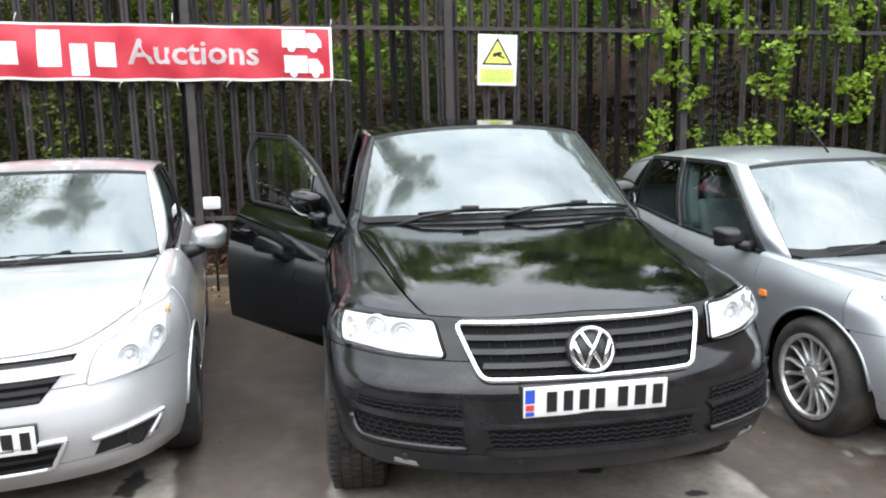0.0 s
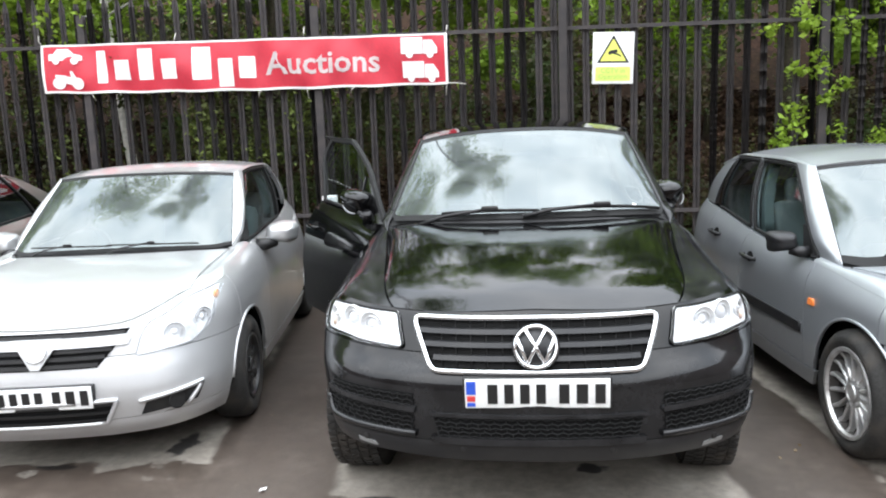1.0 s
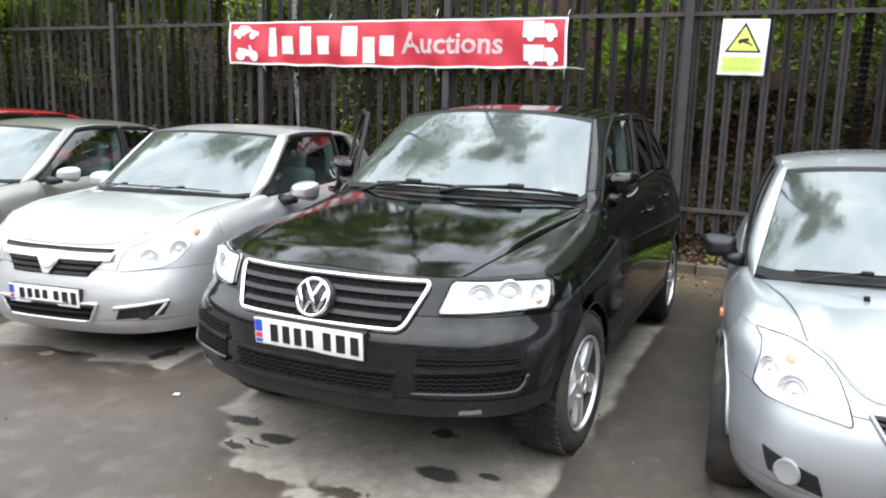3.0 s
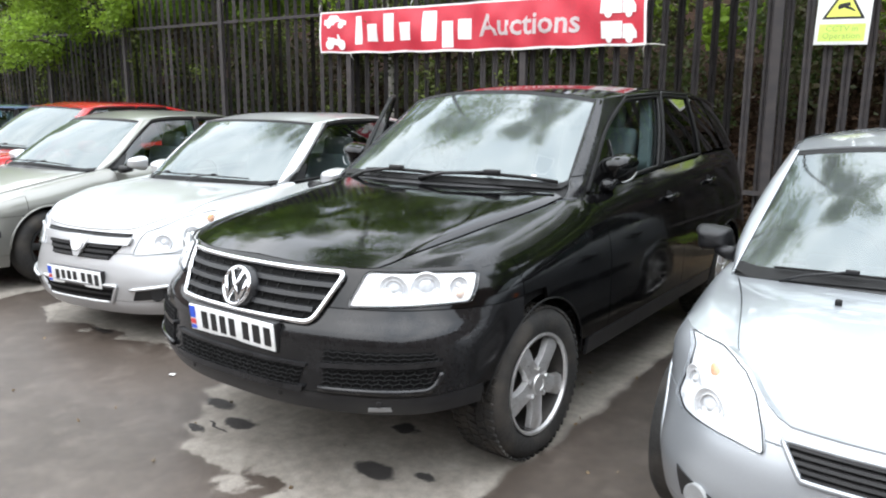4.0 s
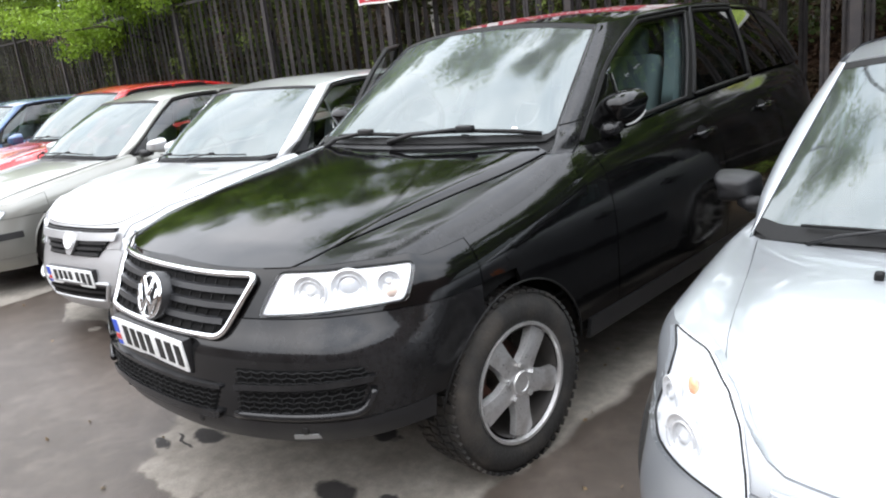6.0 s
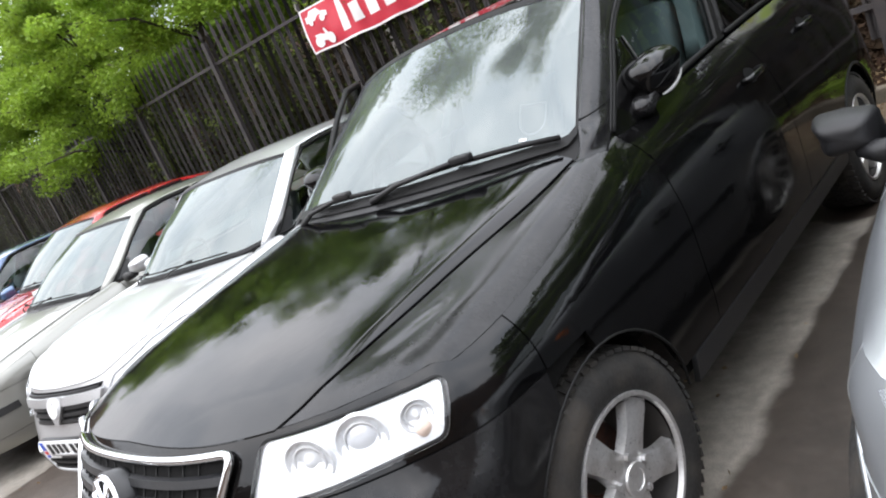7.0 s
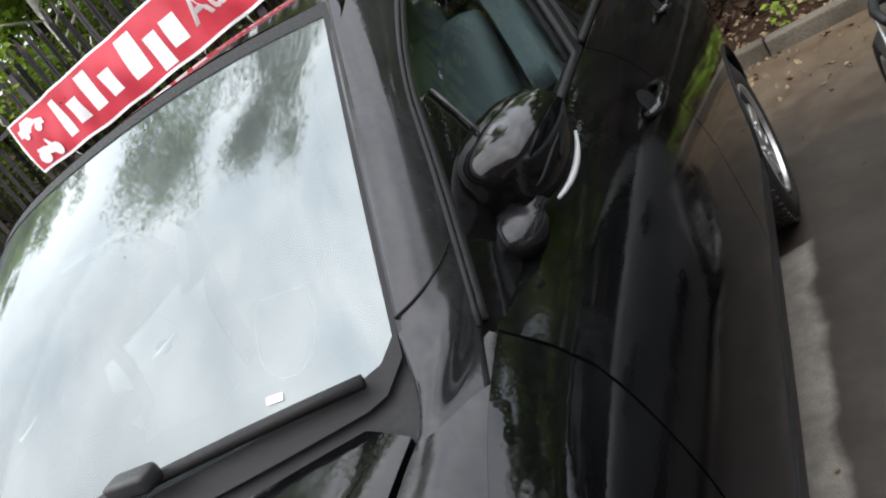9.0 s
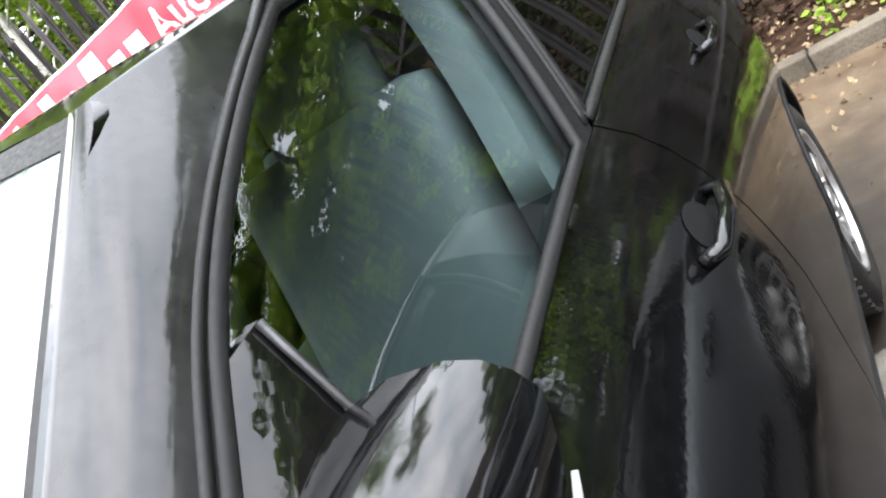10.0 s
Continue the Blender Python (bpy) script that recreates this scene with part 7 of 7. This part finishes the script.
flat_poly("triangle_edge", [(-0.185, -0.055), (0.185, -0.055), (0.0, 0.262)], 0.001, "ink")
flat_poly("triangle", [(-0.148, -0.034), (0.148, -0.034), (0.0, 0.218)], 0.002, "sign_yellow")
flat_poly("camera_pictogram", [(-0.06, 0.06), (-0.05, 0.032), (0.055, 0.068), (0.04, 0.1), (-0.045, 0.082)], 0.003, "ink")
flat_poly("camera_pictogram", [(0.0, 0.045), (0.05, 0.03), (0.09, 0.012), (0.095, 0.024), (0.05, 0.055), (0.01, 0.06)], 0.003, "ink")
flat_poly("lime_panel", [(-0.20, -0.26), (0.20, -0.26), (0.20, -0.10), (-0.20, -0.10)], 0.001, "sign_lime")
for words, z in (("CCTV in", -0.145), ("Operation", -0.212)):
    part("lettering", text_geo(words, 0.078, tilt_m @ Matrix.Translation((0, -0.0055, z)), 0.0005), "sign_text", sign, flat=True)


# ---- plants ----
def leaves(centres, spreads, count, size, seed, droop=0.3, squash=(1, 1, 1)):
    """Many small folded leaves round the given twig ends."""
    r = np.random.default_rng(seed)
    centres = np.asarray(centres, float)
    pick = r.integers(0, len(centres), count)
    d = r.normal(size=(count, 3))
    d /= np.linalg.norm(d, axis=1)[:, None]
    pos = centres[pick] + d * (np.asarray(spreads)[pick] * r.random(count) ** 0.45)[:, None] * np.array(squash)
    a = r.normal(size=(count, 3))
    a[:, 2] = a[:, 2] * 0.5 - droop
    a /= np.linalg.norm(a, axis=1)[:, None]
    b = np.cross(a, r.normal(size=(count, 3)))
    b /= np.linalg.norm(b, axis=1)[:, None]
    n = np.cross(a, b)
    sz = size * (0.6 + 0.8 * r.random(count))[:, None]
    p0, p2 = pos - a * sz * 0.5, pos + a * sz * 0.5
    p1, p3 = pos + b * sz * 0.32 + n * sz * 0.1, pos - b * sz * 0.32 + n * sz * 0.1
    v = np.stack([p0, p1, p2, p3], 1).reshape(-1, 3)
    i = np.arange(count)[:, None] * 4
    f = np.concatenate([i + [[0, 1, 2]], i + [[0, 2, 3]]], 0)
    return v, f


def leaf_mesh(name, v, f, material, parent=None):
    me = bpy.data.meshes.new(name)
    me.vertices.add(len(v))
    me.vertices.foreach_set("co", v.astype(np.float32).ravel())
    me.loops.add(f.size)
    me.loops.foreach_set("vertex_index", f.astype(np.int32).ravel())
    me.polygons.add(len(f))
    me.polygons.foreach_set("loop_start", np.arange(0, f.size, 3, dtype=np.int32))
    me.update(calc_edges=True)
    me.materials.append(M[material])
    ob = new(name, me)
    if parent is not None:
        ob.parent = parent
    return ob


def build_tree(x, y, height, reach, seed, count, leaf=0.1, low=0.35, lean=(0, 0), material="leaf", radius=0.16, bark="bark", airy=1.0):
    """Tapered trunk, limbs that fork, and small leaves in uneven clumps at their ends."""
    r = random.Random(seed)
    z0 = bank_z(x, y) - 0.1
    tree = thing("tree", pose(0, 0, 0), "leafy green tree on the bank behind the fence", "tree", "trees on the bank")
    g = Geo()
    trunk = []
    for k in range(9):
        t = k / 8
        trunk.append(Vector((x + lean[0] * t * t + 0.15 * math.sin(t * 4 + seed), y + lean[1] * t * t + 0.12 * math.cos(t * 5 + seed), z0 + height * 0.82 * t)))
    g.tube(trunk, [lerp(radius, radius * 0.18, k / 8) for k in range(9)], 9)
    ends, spread = [], []
    for k in range(26):
        t = lerp(low, 1.0, (k + r.random()) / 26)
        base = trunk[min(7, int(t * 8))].lerp(trunk[min(8, int(t * 8) + 1)], t * 8 - int(t * 8))
        a = r.uniform(0, 2 * math.pi)
        length = reach * (1.05 - 0.55 * t) * r.uniform(0.6, 1.15)
        tip = base + Vector((math.cos(a) * length, math.sin(a) * length, length * r.uniform(-0.12, 0.5)))
        mid = base.lerp(tip, 0.5) + Vector((0, 0, 0.12 * length))
        g.tube([base, mid, tip], [radius * 0.3 * (1.1 - t), radius * 0.16, 0.012], 5)
        for q in (0.45, 0.7, 0.88, 1.0):
            c = base.lerp(tip, q) + Vector((r.uniform(-1, 1), r.uniform(-1, 1), r.uniform(-0.6, 0.6))) * 0.35 * length * 0.5
            ends.append(tuple(c))
            spread.append(airy * r.uniform(0.28, 0.62) * (0.4 + reach * 0.22))
    part("trunk", g, bark, tree)
    v, f = leaves(ends, spread, count, leaf, seed, squash=(1, 1, 0.6))
    leaf_mesh("crown", v, f, material, tree)
    return tree


# unseen walls added round the yard to darken reflections and low side light
for x, y, wx, wy in ((-13, -17, 54, 0.3), (13.5, -1, 0.3, 32), (-40, -5, 0.3, 24)):
    wl = part("unseen_wall", Geo().box((x, y, 3.4), (wx, wy, 6.8)), "wall_brick", flat=True)
    tagged(wl, "unseen plain brick wall, added to darken reflections and low light", "wall", kind="structure")

TREES = [
    (-28, 8.6, 9.5, 3.4, 1, 9000), (-22, 9.5, 10.5, 3.6, 2, 9000), (-16.5, 9.8, 11, 3.6, 3, 10000), (-11.6, 9.6, 9.5, 3.4, 4, 10000), (-7.4, 9.0, 8.5, 3.2, 5, 10000),
    (-3.8, 9.0, 8.2, 3.2, 6, 10000), (0.2, 9.8, 7.8, 3.0, 7, 10000), (4.0, 9.2, 7.8, 3.0, 8, 13000), (6.6, 9.6, 9.5, 3.4, 9, 22000), (8.8, 8.8, 10.5, 3.2, 12, 20000), (11, 9.5, 11, 3.4, 10, 20000), (13.2, 8.2, 10.5, 3.4, 13, 18000), (16, 9.5, 11, 3.6, 11, 14000),
]
for x, y, hh, rc, sd, ct in TREES:
    build_tree(x, y, hh, rc, sd, ct, 0.14, 0.4)
# tall trees that lean out high over the cars
for x, y, hh, rc, sd, ct, ln in ((-7.4, 8.6, 14.0, 3.6, 31, 13000, (0.4, -3.4)), (-4.2, 8.3, 19.0, 4.0, 32, 21000, (1.0, -3.1))):
    build_tree(x, y, hh, rc, sd, ct, 0.11, 0.66, ln, radius=0.10, airy=1.8)
# nearer trees whose boughs hang over the fence
for x, y, hh, rc, sd, ct, lw, ln in ((-9.6, 7.6, 6.6, 2.6, 22, 26000, 0.44, (0.2, -0.9)), (-13.2, 7.3, 6.4, 2.9, 21, 30000, 0.40, (0.4, -0.8)), (-17.2, 7.3, 7.2, 3.1, 23, 26000, 0.46, (0.6, -0.8)), (-21.8, 7.3, 7.6, 3.2, 24, 22000, 0.48, (0.6, -0.7)), (-27, 7.3, 8.2, 3.6, 25, 20000, 0.48, (0.6, -0.7))):
    build_tree(x, y, hh, rc, sd, int(ct * 1.7), 0.068, lw, ln)

# low bushy trees that close the view between fence and crowns
for k, x in enumerate((-10.4, -8.2, -6.0, -3.9, -1.7, 0.6, 2.9, 5.2, 7.6, 10.2, -12.8, -15.2, -17.8, -20.6)):
    build_tree(x, 9.3 + 0.5 * math.sin(k * 2.1), 5.2 + 0.8 * math.sin(k * 1.3), 1.7, 51 + k, 12000 if x > 2.5 else 5000, 0.12, 0.25, radius=0.07)

build_tree(-5.55, 7.6, 8.0, 1.5, 77, 5000, 0.08, 0.4, radius=0.085, bark="birch")

# undergrowth on the bank, seen between the pales
r = np.random.default_rng(11)
n = 1800
cx = r.uniform(-28, 14, n)
cy = 6.75 + 3.2 * r.random(n) ** 1.4
cz = np.array([bank_z(a, b) for a, b in zip(cx, cy)]) + r.random(n) ** 1.5 * 2.8
keep = np.array([noise.noise((a * 0.55, c * 0.8, 1.7)) > -0.08 for a, c in zip(cx, cz)])
v, f = leaves(np.stack([cx, cy, cz], 1)[keep], np.full(keep.sum(), 0.34), 130000, 0.075, 12)
fx = r.uniform(-46, -26, 700)
fy = 6.9 + 3.0 * r.random(700)
fz = 0.5 + 5.0 * r.random(700)
v2, f2 = leaves(np.stack([fx, fy, fz], 1), np.full(700, 0.5), 30000, 0.16, 18)
v, f = np.concatenate([np.asarray(v), np.asarray(v2)]), np.concatenate([np.asarray(f), np.asarray(f2) + len(v)])
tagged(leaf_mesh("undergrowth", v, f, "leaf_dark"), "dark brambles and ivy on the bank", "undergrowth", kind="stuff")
n = 420
cx, cz = r.uniform(-24, 4, n), r.uniform(0.8, 3.2, n)
keep = np.array([noise.noise((a * 0.45, c * 0.7, 7.7)) > 0.0 for a, c in zip(cx, cz)])
v, f = leaves(np.stack([cx, np.full(n, FENCE_Y + 0.16) + 0.4 * r.random(n), cz], 1)[keep], np.full(keep.sum(), 0.24), 9500, 0.06, 13)
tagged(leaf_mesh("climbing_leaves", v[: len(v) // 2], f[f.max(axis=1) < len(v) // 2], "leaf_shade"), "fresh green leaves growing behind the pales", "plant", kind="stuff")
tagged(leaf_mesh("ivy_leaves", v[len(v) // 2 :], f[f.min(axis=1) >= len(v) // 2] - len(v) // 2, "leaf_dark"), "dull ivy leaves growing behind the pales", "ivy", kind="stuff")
n = 120
cx, cz = r.uniform(-15, -2.5, n), r.uniform(0.9, 2.9, n)
keep = np.array([noise.noise((a * 0.6, c * 0.8, 4.1)) > 0.05 for a, c in zip(cx, cz)])
v, f = leaves(np.stack([cx, np.full(n, FENCE_Y + 0.10) + 0.12 * r.random(n), cz], 1)[keep], np.full(keep.sum(), 0.24), 5600, 0.06, 29)
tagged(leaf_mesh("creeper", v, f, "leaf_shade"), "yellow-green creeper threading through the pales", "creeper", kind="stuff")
# dead leaves and ivy scraps over the bank itself
n = 85000
px, py = r.uniform(-16, 9, n), 6.5 + 4.2 * r.random(n) ** 1.2
pz = np.array([bank_z(a, b) + 0.05 * noise.noise((a * 1.1, b * 1.3, 0)) + 0.3 * noise.noise((a * 0.3, b * 0.4, 3)) * (b > 7.2) for a, b in zip(px, py)]) + 0.03
v, f = leaves(np.stack([px, py, pz], 1), np.full(n, 0.05), n, 0.095, 17, 0.0, (1, 1, 0.6))
tagged(leaf_mesh("leaf_mould", v, f, "mould"), "dark dead leaves and ivy scraps on the bank", "leaves", kind="stuff")
# bush that pushes through the fence beside the notice: ragged clumps on thin shoots
shoots = []
for x0, z0, x1, z1, k in ((2.7, 1.2, 3.35, 1.72, 6), (3.7, 1.45, 6.0, 1.75, 12), (2.9, 2.62, 4.5, 2.82, 9), (3.2, 2.95, 4.0, 3.15, 5), (4.6, 2.3, 5.0, 2.65, 4), (4.4, 1.95, 4.9, 2.25, 5), (3.2, 2.05, 3.5, 2.2, 3), (5.6, 2.0, 6.6, 2.5, 9), (5.4, 2.6, 5.9, 3.1, 4), (3.3, 1.9, 3.7, 1.95, 2), (5.6, 3.0, 6.8, 3.3, 6)):
    for q in range(k):
        t = (q + r.random() * 0.7) / k
        shoots.append((lerp(x0, x1, t) + 0.1 * r.normal(), FENCE_Y - 0.14 + 0.1 * r.random(), lerp(z0, z1, t) + 0.09 * r.normal()))
v, f = leaves(shoots, 0.09 + 0.14 * r.random(len(shoots)), 1900, 0.08, 14, 0.1)
tagged(leaf_mesh("bush", v, f, "leaf"), "bright green leafy shoots pushing through the fence", "bush", kind="stuff")
# leaf litter on the verge
n = 9000
px, py = r.uniform(-12, 7, n), KERB_Y - 1.1 + 2.1 * r.random(n) ** 0.6
pz = np.where(py > KERB_Y + 0.05, 0.10 + 0.05 * (py - KERB_Y), 0.008)
v, f = leaves(np.stack([px, py, pz], 1), np.full(n, 0.02), n, 0.036, 15, 0.0, (1, 1, 0.2))
tagged(leaf_mesh("leaf_litter", v, f, "litter"), "fallen brown and yellow leaves along the kerb", "leaves", kind="stuff")

# weeds in the verge behind the kerb
n = 60
px, py = np.concatenate([r.uniform(0.9, 3.4, 40), r.uniform(-9, 0.5, 20)]), KERB_Y + 0.15 + 0.5 * r.random(n)
v, f = leaves(np.stack([px, py, np.full(n, 0.16)], 1), np.full(n, 0.11), 1500, 0.06, 23, -0.4)
tagged(leaf_mesh("weeds", v, f, "leaf"), "low green weeds on the verge behind the kerb", "weeds", kind="stuff")
# crumbs and scraps on the tarmac
n = 260
px, py = r.uniform(-5.5, 4.5, n), r.uniform(-2.2, 5.4, n)
v, f = leaves(np.stack([px, py, np.full(n, 0.008)], 1), np.full(n, 0.004), n, 0.022, 19, 0.0, (1, 1, 0.2))
tagged(leaf_mesh("ground_scraps", v, f, "litter"), "small dry scraps scattered over the tarmac", "litter", kind="stuff")
scrap = part("paper_scrap", Geo().grid([[(-1.26 + 0.022 * i + 0.006 * j, 0.50 + 0.016 * j, 0.008 + 0.008 * ((i + j) % 2)) for j in range(3)] for i in range(2)]), "banner_white")
tagged(scrap, "small crumpled scrap of white paper on the tarmac", "litter")

# small lamp on a stake by the kerb
lamp = thing("stake_lamp", pose(-2.09, 5.48, 0), "small square lamp with a white rim on a dark stake", "lamp")
part("stake", Geo().tube([(0, 0.03, 0), (0, 0.03, 0.88)], 0.014, 6), "plastic", lamp)
part("housing", Geo().box((0, 0, 0.925), (0.17, 0.06, 0.125), None, 0.018), "banner_white", lamp)
part("lens", Geo().box((0, -0.028, 0.93), (0.125, 0.01, 0.085), None, 0.004), "lamp_bowl", lamp)
